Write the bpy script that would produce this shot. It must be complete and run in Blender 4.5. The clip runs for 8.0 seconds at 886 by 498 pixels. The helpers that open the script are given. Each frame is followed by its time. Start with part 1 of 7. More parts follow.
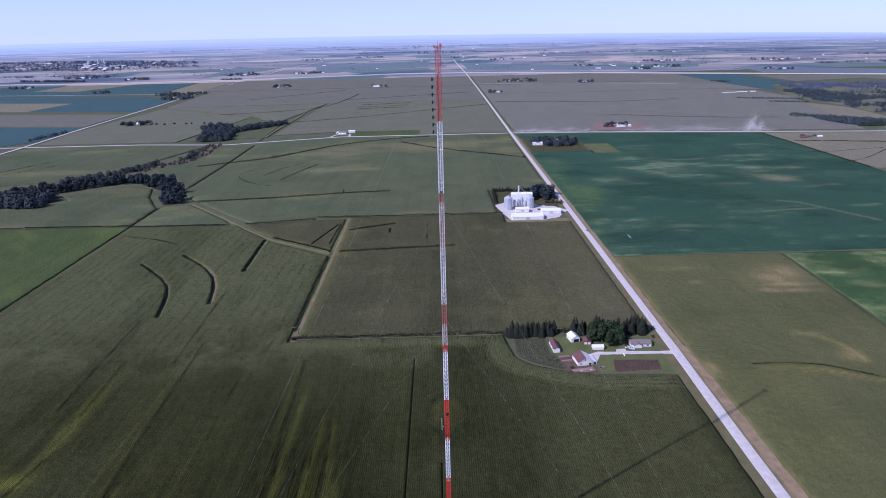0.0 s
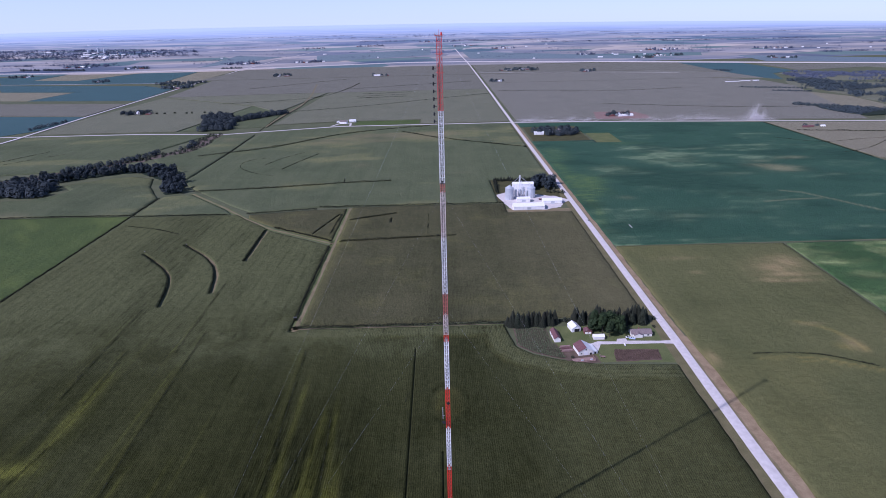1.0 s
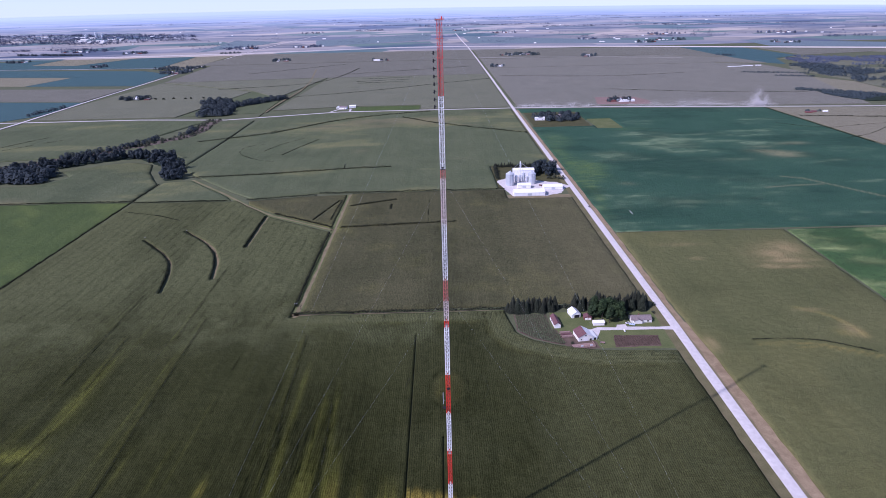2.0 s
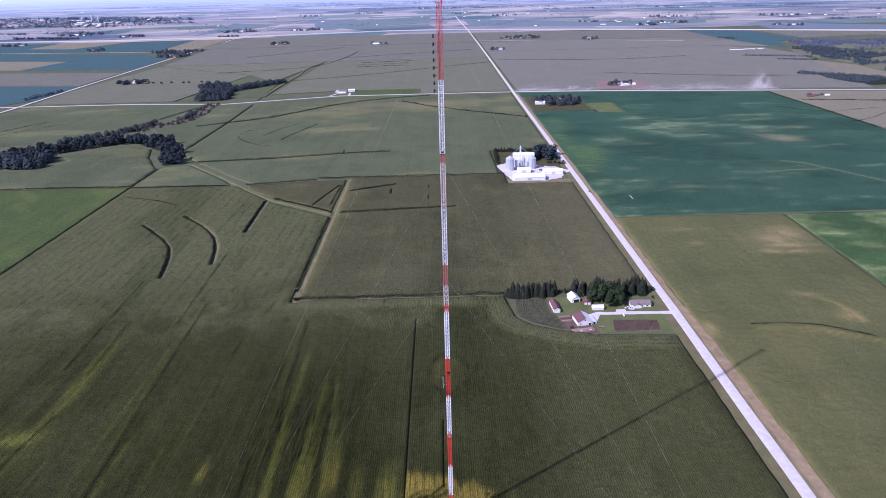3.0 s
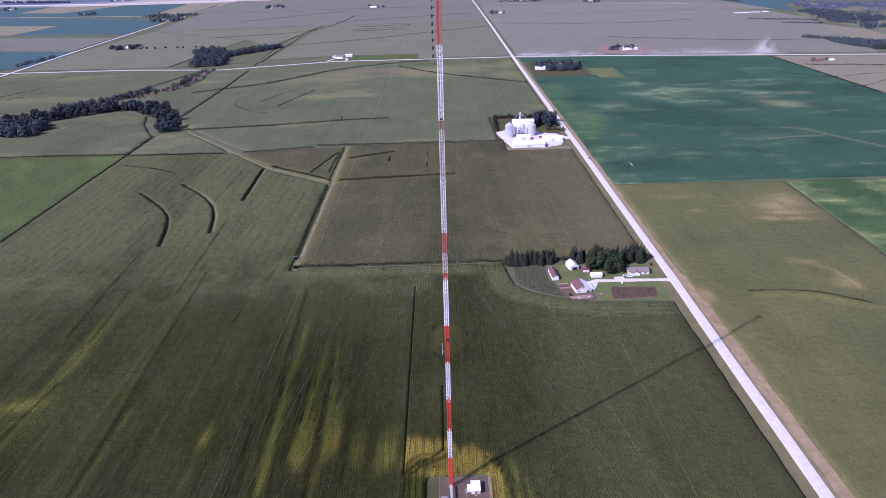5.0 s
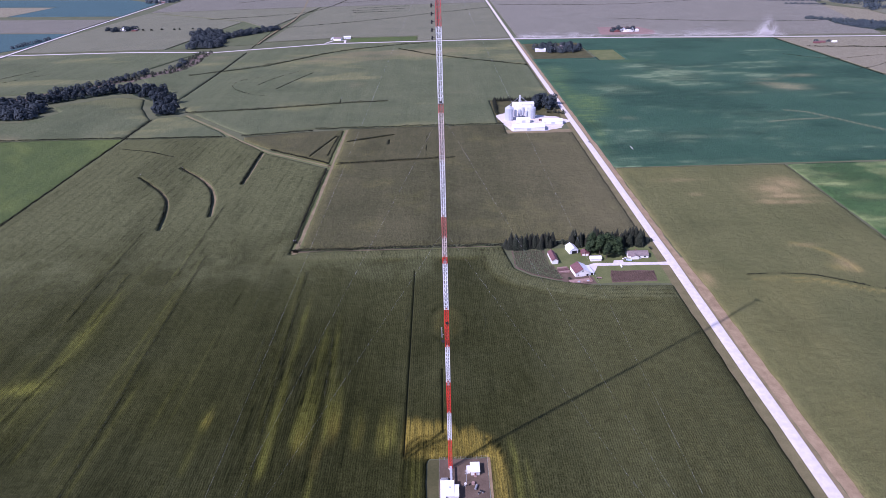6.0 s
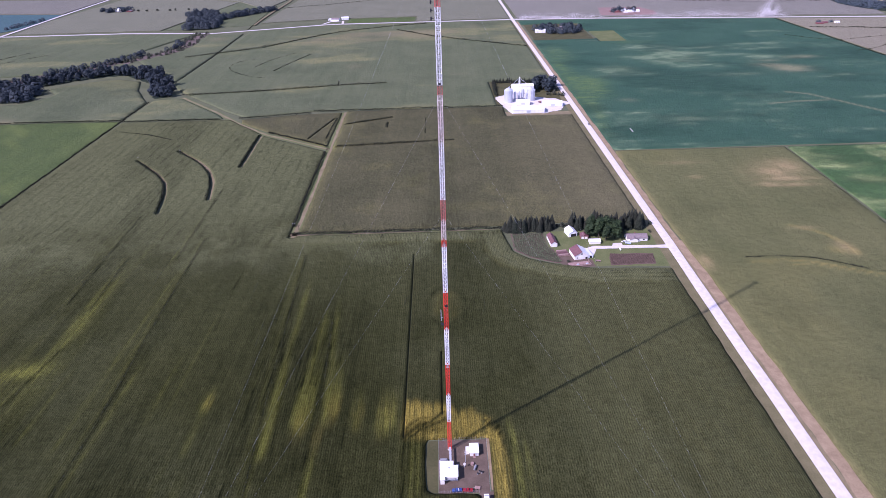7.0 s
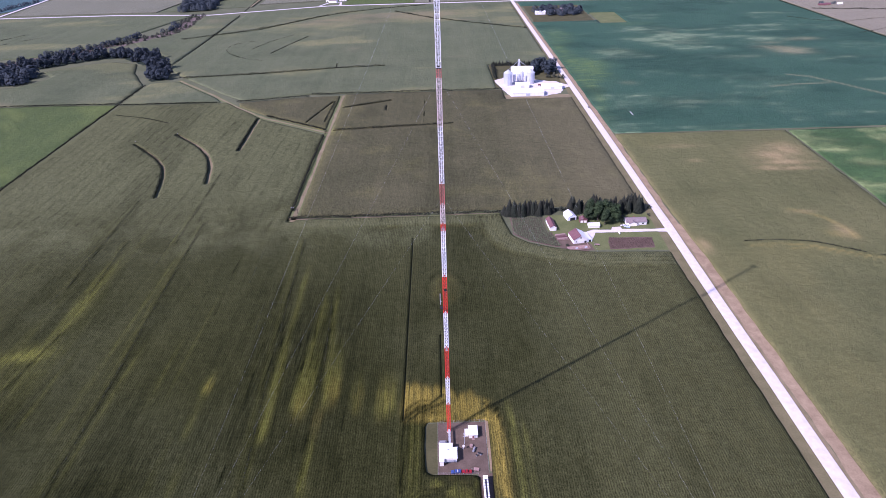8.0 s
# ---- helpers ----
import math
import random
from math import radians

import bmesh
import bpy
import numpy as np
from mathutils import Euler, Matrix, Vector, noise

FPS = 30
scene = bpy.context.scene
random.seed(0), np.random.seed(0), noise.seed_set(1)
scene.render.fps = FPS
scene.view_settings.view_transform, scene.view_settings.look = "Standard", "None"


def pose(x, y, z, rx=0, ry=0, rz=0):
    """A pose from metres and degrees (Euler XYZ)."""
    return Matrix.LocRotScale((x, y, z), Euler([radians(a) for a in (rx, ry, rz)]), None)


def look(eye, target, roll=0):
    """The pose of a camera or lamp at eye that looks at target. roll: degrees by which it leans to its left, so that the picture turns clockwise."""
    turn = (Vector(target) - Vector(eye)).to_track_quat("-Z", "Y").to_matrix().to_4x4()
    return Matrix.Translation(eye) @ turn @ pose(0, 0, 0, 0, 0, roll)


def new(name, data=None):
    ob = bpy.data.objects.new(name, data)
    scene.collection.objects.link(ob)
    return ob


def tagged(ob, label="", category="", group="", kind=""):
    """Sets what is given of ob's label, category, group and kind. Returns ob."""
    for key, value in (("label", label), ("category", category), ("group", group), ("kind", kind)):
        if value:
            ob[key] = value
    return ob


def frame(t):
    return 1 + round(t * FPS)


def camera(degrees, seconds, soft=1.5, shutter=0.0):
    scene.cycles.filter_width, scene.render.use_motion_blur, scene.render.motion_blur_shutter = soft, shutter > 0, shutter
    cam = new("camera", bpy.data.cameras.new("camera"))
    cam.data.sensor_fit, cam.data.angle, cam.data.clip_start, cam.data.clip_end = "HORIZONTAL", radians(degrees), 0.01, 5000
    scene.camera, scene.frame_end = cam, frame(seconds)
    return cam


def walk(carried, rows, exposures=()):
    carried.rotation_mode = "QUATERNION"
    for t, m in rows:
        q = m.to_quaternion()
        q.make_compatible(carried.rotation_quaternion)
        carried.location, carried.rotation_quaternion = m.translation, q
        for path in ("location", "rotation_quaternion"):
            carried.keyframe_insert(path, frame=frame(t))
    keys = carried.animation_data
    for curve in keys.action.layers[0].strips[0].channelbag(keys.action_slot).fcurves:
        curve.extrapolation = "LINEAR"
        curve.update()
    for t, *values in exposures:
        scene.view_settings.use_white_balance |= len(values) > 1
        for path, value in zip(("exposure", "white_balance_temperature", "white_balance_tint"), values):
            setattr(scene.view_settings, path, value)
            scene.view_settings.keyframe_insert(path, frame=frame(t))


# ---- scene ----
# The world: x to the east of the hovering camera, y along the county road, z up; the camera hangs over (0, 0).
EYE = (0.0, 0.0, 277.0)
cam = camera(73.6, 8.0, soft=0.75)


def aim(yaw, pitch):
    """A point 100 m away, yaw to the right of the road's direction and pitch below the horizon."""
    a, b = radians(yaw), radians(pitch)
    return (EYE[0] + 100 * math.sin(a) * math.cos(b), EYE[1] + 100 * math.cos(a) * math.cos(b), EYE[2] - 100 * math.sin(b))


# seconds, yaw, pitch, roll
TILT = [
    (0, 0.026, 19.977, -1.416),
    (0.5, -0.046, 20.447, -1.417),
    (1, -0.110, 20.957, -1.436),
    (1.5, -0.159, 21.590, -1.447),
    (3, -0.203, 23.751, -1.502),
    (3.5, -0.203, 24.490, -1.545),
    (4, -0.212, 25.300, -1.536),
    (4.5, -0.201, 26.087, -1.561),
    (6, -0.183, 28.423, -1.645),
    (6.5, -0.156, 29.239, -1.641),
    (7, -0.139, 30.063, -1.678),
    (7.5, -0.114, 30.869, -1.685),
    (8, -0.088, 31.615, -1.697),
]
walk(cam, [(t, look(EYE, aim(yaw, pitch), roll)) for t, yaw, pitch, roll in TILT],
     exposures=[(0.0, 0.11, 5470, 33), (0.5, 0.08, 5460, 33), (1.5, 0.20, 5530, 35), (3.5, 0.59, 5600, 37), (4.5, 0.62, 5620, 39), (6.0, 0.67, 5650, 42), (8.0, 0.84, 5690, 46)])

# ---- light ----
SUN_FROM = Vector((-0.845, -0.536, 0.894))  # towards the sun, from the mast's shadow
sun = new("sun", bpy.data.lights.new("sun", "SUN"))
sun.data.energy, sun.data.angle, sun.data.color = 3.75, radians(0.53), (1.0, 0.955, 0.90)
sun.rotation_euler = (-SUN_FROM).to_track_quat("-Z", "Y").to_euler()
world = bpy.data.worlds.new("sky")
scene.world = world
world.use_nodes = True
wn = world.node_tree
sky = wn.nodes.new("ShaderNodeTexSky")
sky.sky_type, sky.sun_disc = "NISHITA", False
sky.sun_elevation = math.atan2(0.894, math.hypot(0.845, 0.536))
sky.sun_rotation = math.atan2(-0.845, -0.536)
sky.air_density, sky.dust_density, sky.ozone_density, sky.altitude = 0.8, 0.16, 3.5, 300
wn.nodes["Background"].inputs["Strength"].default_value = 0.088
haze = wn.nodes.new("ShaderNodeMix")
haze.data_type = "RGBA"
haze.inputs[7].default_value = (7.0, 8.6, 11.4, 1.0)  # summer haze, thick at the horizon and clear overhead
way = wn.nodes.new("ShaderNodeSeparateXYZ")
wn.links.new(wn.nodes.new("ShaderNodeTexCoord").outputs["Generated"], way.inputs[0])
thick = wn.nodes.new("ShaderNodeMapRange")
for k, v in zip(("From Min", "From Max", "To Min", "To Max"), (0.0, 0.5, 0.72, 0.06)):
    thick.inputs[k].default_value = v
wn.links.new(way.outputs["Z"], thick.inputs["Value"])
wn.links.new(thick.outputs[0], haze.inputs[0])
wn.links.new(sky.outputs[0], haze.inputs[6])
wn.links.new(haze.outputs[2], wn.nodes["Background"].inputs["Color"])

# ---- materials ----


class Nodes:
    """A short hand for building a node material."""

    def __init__(self, name, rough=0.9, spec=0.2, metal=0.0):
        self.mat = bpy.data.materials.new(name)
        self.mat.use_nodes = True
        self.tree = self.mat.node_tree
        self.bsdf = self.tree.nodes["Principled BSDF"]
        self.bsdf.inputs["Roughness"].default_value = rough
        self.bsdf.inputs["Specular IOR Level"].default_value = spec
        self.bsdf.inputs["Metallic"].default_value = metal
        self.coord = self.tree.nodes.new("ShaderNodeTexCoord").outputs["Object"]

    def link(self, a, b):
        self.tree.links.new(a, b)

    def mapped(self, scale, source=None, rot=0.0):
        n = self.tree.nodes.new("ShaderNodeMapping")
        n.inputs["Scale"].default_value = scale
        n.inputs["Rotation"].default_value = (0, 0, rot)
        self.link(source or self.coord, n.inputs["Vector"])
        return n.outputs[0]

    def noise(self, scale, detail=4.0, vector=None, rough=0.55, distort=0.0):
        n = self.tree.nodes.new("ShaderNodeTexNoise")
        n.inputs["Scale"].default_value, n.inputs["Detail"].default_value = scale, detail
        n.inputs["Roughness"].default_value, n.inputs["Distortion"].default_value = rough, distort
        self.link(vector or self.coord, n.inputs["Vector"])
        return n.outputs["Fac"]

    def voronoi(self, scale, vector=None, out="Color"):
        n = self.tree.nodes.new("ShaderNodeTexVoronoi")
        n.inputs["Scale"].default_value = scale
        self.link(vector or self.coord, n.inputs["Vector"])
        return n.outputs[out]

    def wave(self, scale, distort=1.0, vector=None, direction="X"):
        n = self.tree.nodes.new("ShaderNodeTexWave")
        n.bands_direction = direction
        n.inputs["Scale"].default_value, n.inputs["Distortion"].default_value = scale, distort
        n.inputs["Detail"].default_value = 1.0
        self.link(vector or self.coord, n.inputs["Vector"])
        return n.outputs["Fac"]

    def span(self, fac, lo, hi, a=0.0, b=1.0):
        n = self.tree.nodes.new("ShaderNodeMapRange")
        for k, v in zip(("From Min", "From Max", "To Min", "To Max"), (lo, hi, a, b)):
            n.inputs[k].default_value = v
        self.link(fac, n.inputs["Value"])
        return n.outputs[0]

    def math(self, op, a, b):
        n = self.tree.nodes.new("ShaderNodeMath")
        n.operation = op
        for k, v in ((0, a), (1, b)):
            if isinstance(v, (int, float)):
                n.inputs[k].default_value = v
            else:
                self.link(v, n.inputs[k])
        return n.outputs[0]

    def mix(self, fac, a, b, mode="MIX"):
        n = self.tree.nodes.new("ShaderNodeMix")
        n.data_type, n.blend_type = "RGBA", mode
        for k, v in ((0, fac), (6, a), (7, b)):
            if isinstance(v, tuple):
                n.inputs[k].default_value = (*v, 1.0)
            elif isinstance(v, (int, float)):
                n.inputs[k].default_value = v
            else:
                self.link(v, n.inputs[k])
        return n.outputs[2]

    def attr(self, name):
        n = self.tree.nodes.new("ShaderNodeAttribute")
        n.attribute_name = name
        s = self.tree.nodes.new("ShaderNodeSeparateColor")
        self.link(n.outputs["Color"], s.inputs[0])
        return (*s.outputs[:3], n.outputs["Alpha"])

    def vector_attr(self, name):
        n = self.tree.nodes.new("ShaderNodeAttribute")
        n.attribute_name = name
        return n.outputs["Vector"]

    def rand(self):
        return self.tree.nodes.new("ShaderNodeObjectInfo").outputs["Random"]

    def island(self):
        return self.tree.nodes.new("ShaderNodeNewGeometry").outputs["Random Per Island"]

    def bump(self, fac, strength=0.4, distance=0.3):
        n = self.tree.nodes.new("ShaderNodeBump")
        n.inputs["Strength"].default_value, n.inputs["Distance"].default_value = strength, distance
        self.link(fac, n.inputs["Height"])
        self.link(n.outputs[0], self.bsdf.inputs["Normal"])

    def done(self, color):
        if isinstance(color, tuple):
            self.bsdf.inputs["Base Color"].default_value = (*color, 1.0)
        else:
            self.link(color, self.bsdf.inputs["Base Color"])
        return self.mat


def plain(name, a, b, scale=1.0, rough=0.8, spec=0.3, metal=0.0, bump=0.0, fine=8.0):
    """Two tones mixed at two scales, with a little relief."""
    n = Nodes(name, rough, spec, metal)
    big, small = n.noise(scale, 4.0), n.noise(scale * fine, 3.0)
    fac = n.math("ADD", n.math("MULTIPLY", n.span(big, 0.3, 0.7), 0.6), n.math("MULTIPLY", n.span(small, 0.3, 0.7), 0.4))
    if bump:
        n.bump(small, bump, 0.05)
    return n.done(n.mix(fac, a, b))


def crop(name, dark, light, yellow, dry, row=0.76, streak=1.0, turn=0.0, rows=0.35, mottle=1.0, grain=0.5, lime=(0.180, 0.188, 0.036), rag=(0.5, (1.0, 0.09, 1.0)), gloss=0.12):
    """Standing crop from above: sown rows, broad streaks along the rows, mottling; the mesh's own marks say where it is
    yellowed, dry or paled, lush or darkened.
    """
    n = Nodes(name, 0.85, gloss)
    fine = n.noise(1.7, 4.0, n.mapped((1.0, 0.45, 1.0), rot=turn), rough=0.75)
    mid = n.noise(0.16, 5.0, rough=0.6)
    broad = n.noise(0.012, 5.0, rough=0.6)
    track = n.noise(0.35, 3.0, n.mapped((1.0, 0.012, 1.0), rot=turn))
    wide = n.noise(0.06, 3.0, n.mapped((1.0, 0.06, 1.0), rot=turn))
    fac = n.math("ADD", n.math("MULTIPLY", n.span(mid, 0.3, 0.7), 0.30 * mottle), n.math("MULTIPLY", n.span(broad, 0.3, 0.7), 0.34 * mottle))
    fac = n.math("ADD", fac, n.math("MULTIPLY", n.span(track, 0.3, 0.7), 0.16 * streak))
    fac = n.math("ADD", fac, n.math("MULTIPLY", n.span(wide, 0.3, 0.7), 0.2 * streak))
    color = n.mix(fac, dark, light)
    mark = n.attr("mark")
    ragged = n.span(n.noise(rag[0], 5.0, n.mapped(rag[1], rot=turn), rough=0.65), 0.32, 0.68, 0.2, 1.5)
    color = n.mix(n.math("MULTIPLY", mark[3], ragged), color, lime)
    color = n.mix(n.math("MULTIPLY", mark[0], ragged), color, yellow)
    color = n.mix(n.math("MULTIPLY", mark[1], n.span(mid, 0.3, 0.7, 0.8, 1.15)), color, dry)
    color = n.mix(n.math("MULTIPLY", mark[2], ragged), color, tuple(0.62 * c for c in dark))
    # leaf and row texture: single plants, rows, and uneven lodging along the rows
    lines = n.wave(0.314 / row, 3.2, n.mapped((1.0, 1.0, 1.0), rot=turn))
    strands = n.noise(1.1, 3.0, n.mapped((1.0, 0.16, 1.0), rot=turn), rough=0.7)
    tone = n.math("ADD", n.math("MULTIPLY", n.span(fine, 0.44, 0.56), 0.70 - 0.4 * rows), n.math("MULTIPLY", n.span(strands, 0.36, 0.64), 0.34 - 0.25 * rows))
    tone = n.math("ADD", tone, n.math("MULTIPLY", lines, 0.75 * rows))
    color = n.mix(1.0, color, n.mix(tone, (1 - grain,) * 3, (1 + grain,) * 3), "MULTIPLY")
    n.bump(n.math("ADD", n.math("MULTIPLY", fine, 0.6), n.math("MULTIPLY", mid, 1.2)), 0.9, 1.4)
    return n.done(color)


CORN = crop("corn_leaves", (0.0118, 0.0141, 0.0047), (0.0495, 0.0525, 0.0182), (0.25, 0.195, 0.038), (0.1012, 0.1100, 0.0495), row=1.45, rows=0.46, grain=0.64, streak=1.5, gloss=0.02)
CORN_EAST = crop("corn_leaves_east", (0.0856, 0.0963, 0.0375), (0.1562, 0.1541, 0.0653), (0.26, 0.22, 0.07), (0.30, 0.238, 0.112), row=1.5, rows=0.12, grain=0.34, mottle=0.8, gloss=0.05)
CORN_NORTH = crop("corn_leaves_north", (0.066, 0.088, 0.043), (0.136, 0.149, 0.079), (0.235, 0.225, 0.095), (0.20, 0.172, 0.095), rows=0.08, grain=0.3, mottle=1.0, gloss=0.06)
# far corn, greyed: distance haze mixed into the base colours
CORN_FAR = crop("haze_greyed_far_corn", (0.128, 0.128, 0.098), (0.208, 0.200, 0.152), (0.25, 0.23, 0.13), (0.30, 0.24, 0.17), rows=0.0, streak=0.4)
# lighter than CORN: brighter view away from the sun, put into base colour
CORN_MID = crop("corn_leaves_middle", (0.049, 0.053, 0.024), (0.108, 0.103, 0.051), (0.18, 0.175, 0.06), (0.152, 0.138, 0.073), row=1.5, rows=0.22, grain=0.55, gloss=0.04)
SOY = crop("soybean_leaves", (0.0221, 0.0659, 0.0378), (0.0529, 0.1156, 0.0659), (0.170, 0.235, 0.128), (0.24, 0.23, 0.12), row=0.5, rows=0.06, streak=0.3, grain=0.3, lime=(0.090, 0.150, 0.050), rag=(0.11, (0.4, 1.0, 1.0)))
# CORN_HALF lightened: the brighter view away from the sun, put into base colour
CORN_BACKSCATTER = crop("corn_paled_for_backscatter", (0.148, 0.148, 0.115), (0.240, 0.226, 0.176), (0.25, 0.23, 0.12), (0.30, 0.25, 0.17), rows=0.0, streak=0.4)
SOY_GREEN = crop("soybean_leaves_green", (0.0336, 0.0784, 0.0258), (0.0717, 0.1344, 0.0437), (0.215, 0.265, 0.10), (0.24, 0.23, 0.12), row=0.5, rows=0.1, streak=0.3, grain=0.75, lime=(0.090, 0.150, 0.050), rag=(0.06, (0.4, 1.0, 1.0)))
# the next three also have distance haze put into their base colours
CORN_HALF = crop("haze_greyed_corn_past_crossroad", (0.120, 0.128, 0.080), (0.202, 0.202, 0.132), (0.25, 0.23, 0.12), (0.28, 0.23, 0.15), rows=0.0, streak=0.4)
SOY_HAZE = crop("haze_tinted_soybeans", (0.135, 0.180, 0.200), (0.165, 0.212, 0.232), (0.12, 0.16, 0.08), (0.2, 0.2, 0.12), rows=0.0, streak=0.3, grain=0.2)
SOY_FAR = crop("haze_tinted_far_soybeans", (0.045, 0.096, 0.100), (0.068, 0.128, 0.126), (0.12, 0.16, 0.08), (0.2, 0.2, 0.12), rows=0.0, streak=0.3)
HAY = crop("hay_leaves", (0.046, 0.076, 0.021), (0.098, 0.130, 0.038), (0.20, 0.24, 0.060), (0.25, 0.22, 0.11), row=3.0, rows=0.15, streak=1.2, turn=radians(-50))
TAN = crop("ripe_crop", (0.182, 0.173, 0.113), (0.255, 0.230, 0.152), (0.3, 0.28, 0.13), (0.36, 0.28, 0.18), rows=0.0, streak=0.5)
GRASS = plain("mown_grass", (0.075, 0.100, 0.035), (0.155, 0.165, 0.070), 0.05, 0.9, 0.1, bump=0.3, fine=14)
VERGE = plain("dry_verge_grass", (0.134, 0.116, 0.060), (0.262, 0.214, 0.128), 0.07, 0.9, 0.1, bump=0.3, fine=12)
ROADSIDE = plain("mown_roadside_grass", (0.105, 0.100, 0.046), (0.190, 0.165, 0.088), 0.09, 0.9, 0.1, bump=0.3, fine=12)
RUST = plain("seeding_ditch_grass", (0.175, 0.124, 0.074), (0.370, 0.285, 0.175), 0.12, 0.9, 0.1, bump=0.3, fine=10)
FIELD_GROUND = plain("field_ground", (0.074, 0.088, 0.044), (0.132, 0.140, 0.080), 0.03, 0.9, 0.1, bump=0.3, fine=14)
LAWN = plain("lawn", (0.050, 0.054, 0.022), (0.098, 0.092, 0.044), 0.06, 0.9, 0.1, bump=0.2, fine=12)
GRAVEL = plain("white_gravel", (0.48, 0.44, 0.42), (0.68, 0.635, 0.615), 0.25, 0.9, 0.15, bump=0.2, fine=20)
YARD_GRAVEL = plain("crushed_stone", (0.078, 0.058, 0.042), (0.160, 0.118, 0.090), 0.15, 0.9, 0.1, bump=0.3, fine=10)
SOIL = plain("bare_soil", (0.10, 0.065, 0.055), (0.17, 0.12, 0.095), 0.25, 0.95, 0.05, bump=0.3)
WHITE_METAL = plain("white_sheet_metal", (0.78, 0.78, 0.78), (0.86, 0.86, 0.85), 0.3, 0.45, 0.4)
WHITE_PAINT = plain("white_paint", (0.72, 0.69, 0.63), (0.83, 0.80, 0.75), 0.6, 0.6, 0.3)
GALVANISED = plain("galvanised_steel", (0.50, 0.53, 0.57), (0.62, 0.65, 0.68), 0.4, 0.42, 0.5, metal=0.35)
STEEL_GREY = plain("grey_steel", (0.28, 0.29, 0.30), (0.42, 0.42, 0.42), 0.8, 0.5, 0.4, metal=0.4)
DARK = plain("dark_parts_and_shaded_openings", (0.012, 0.012, 0.014), (0.03, 0.03, 0.032), 1.0, 0.7, 0.3)
RED_ROOF = plain("weathered_red_roof", (0.115, 0.050, 0.055), (0.19, 0.095, 0.095), 0.5, 0.7, 0.3)
RED_WALL = plain("barn_red_boards", (0.16, 0.060, 0.055), (0.25, 0.10, 0.09), 0.7, 0.8, 0.2)
SHINGLE = plain("grey_brown_shingles", (0.16, 0.125, 0.125), (0.26, 0.215, 0.21), 0.6, 0.85, 0.2, bump=0.3)
PINK_SOIL = plain("pinkish_bare_field", (0.20, 0.135, 0.115), (0.29, 0.205, 0.18), 0.03, 0.95, 0.05, bump=0.3)
CONCRETE = plain("concrete", (0.42, 0.40, 0.37), (0.56, 0.54, 0.50), 0.3, 0.85, 0.2)
PLANKS = plain("weathered_planks", (0.22, 0.13, 0.11), (0.38, 0.27, 0.24), 0.7, 0.85, 0.2)
MAST_RED = plain("aviation_red_paint", (0.60, 0.035, 0.020), (0.72, 0.06, 0.035), 0.4, 0.5, 0.3)
MAST_FADED = plain("faded_aviation_red_paint", (0.44, 0.11, 0.09), (0.56, 0.19, 0.16), 0.4, 0.65, 0.2)
MAST_TOP = plain("pinkish_red_paint", (0.50, 0.055, 0.055), (0.62, 0.115, 0.105), 0.4, 0.6, 0.2)
MAST_PINK = plain("chalked_paint_over_red", (0.66, 0.50, 0.47), (0.80, 0.72, 0.69), 0.35, 0.65, 0.2)
MAST_WHITE = plain("aviation_white_paint", (0.80, 0.80, 0.82), (0.88, 0.88, 0.88), 0.4, 0.5, 0.3)
BARK = plain("bark", (0.05, 0.04, 0.032), (0.10, 0.082, 0.066), 2.0, 0.95, 0.1)
GLASS = plain("dark_window_glass", (0.02, 0.025, 0.03), (0.035, 0.04, 0.05), 1.0, 0.08, 0.6)
TYRE = plain("black_rubber", (0.012, 0.012, 0.012), (0.03, 0.03, 0.03), 2.0, 0.85, 0.2)
CAR_BLUE = plain("blue_car_paint", (0.03, 0.06, 0.20), (0.04, 0.08, 0.25), 0.5, 0.3, 0.5)
CAR_RED = plain("maroon_car_paint", (0.26, 0.015, 0.02), (0.32, 0.02, 0.03), 0.5, 0.3, 0.5)
CAR_PALE = plain("pale_blue_car_paint", (0.42, 0.52, 0.66), (0.5, 0.6, 0.72), 0.5, 0.3, 0.5)
CAR_DARK = plain("dark_car_paint", (0.02, 0.022, 0.03), (0.03, 0.032, 0.04), 0.5, 0.3, 0.5)
TRAILER_WHITE = plain("trailer_skin", (0.78, 0.78, 0.80), (0.86, 0.86, 0.87), 0.3, 0.4, 0.4)


def foliage(name, a, b, c):
    n = Nodes(name, 0.75, 0.15)
    tone = n.mix(n.island(), a, b)
    tone = n.mix(n.math("MULTIPLY", n.rand(), 0.6), tone, c)
    n.bsdf.inputs["Subsurface Weight"].default_value = 0.0
    return n.done(tone)


LEAF = foliage("broad_leaves", (0.012, 0.027, 0.012), (0.048, 0.074, 0.028), (0.028, 0.044, 0.022))
# leaves tinted blue-grey: middle-distance haze put into their colour
CREEK_LEAF = foliage("haze_tinted_wood_leaves", (0.017, 0.027, 0.034), (0.054, 0.070, 0.074), (0.040, 0.052, 0.056))
NEEDLE = foliage("spruce_needles", (0.012, 0.019, 0.011), (0.042, 0.050, 0.034), (0.03, 0.030, 0.022))
BRUSH = foliage("creek_brush", (0.026, 0.038, 0.024), (0.075, 0.082, 0.054), (0.06, 0.06, 0.04))
GARDEN = foliage("garden_leaves", (0.050, 0.068, 0.034), (0.135, 0.150, 0.085), (0.10, 0.11, 0.06))
# leaf colour darkened so weed rows also draw the terraces' shadow lines
WEEDS = foliage("tall_dark_weeds", (0.010, 0.014, 0.007), (0.034, 0.040, 0.018), (0.02, 0.022, 0.012))
# blue-grey leaves with the distance haze put into their colour
HAZY_WOODS = foliage("haze_tinted_far_woods", (0.088, 0.108, 0.168), (0.125, 0.148, 0.205), (0.085, 0.105, 0.16))
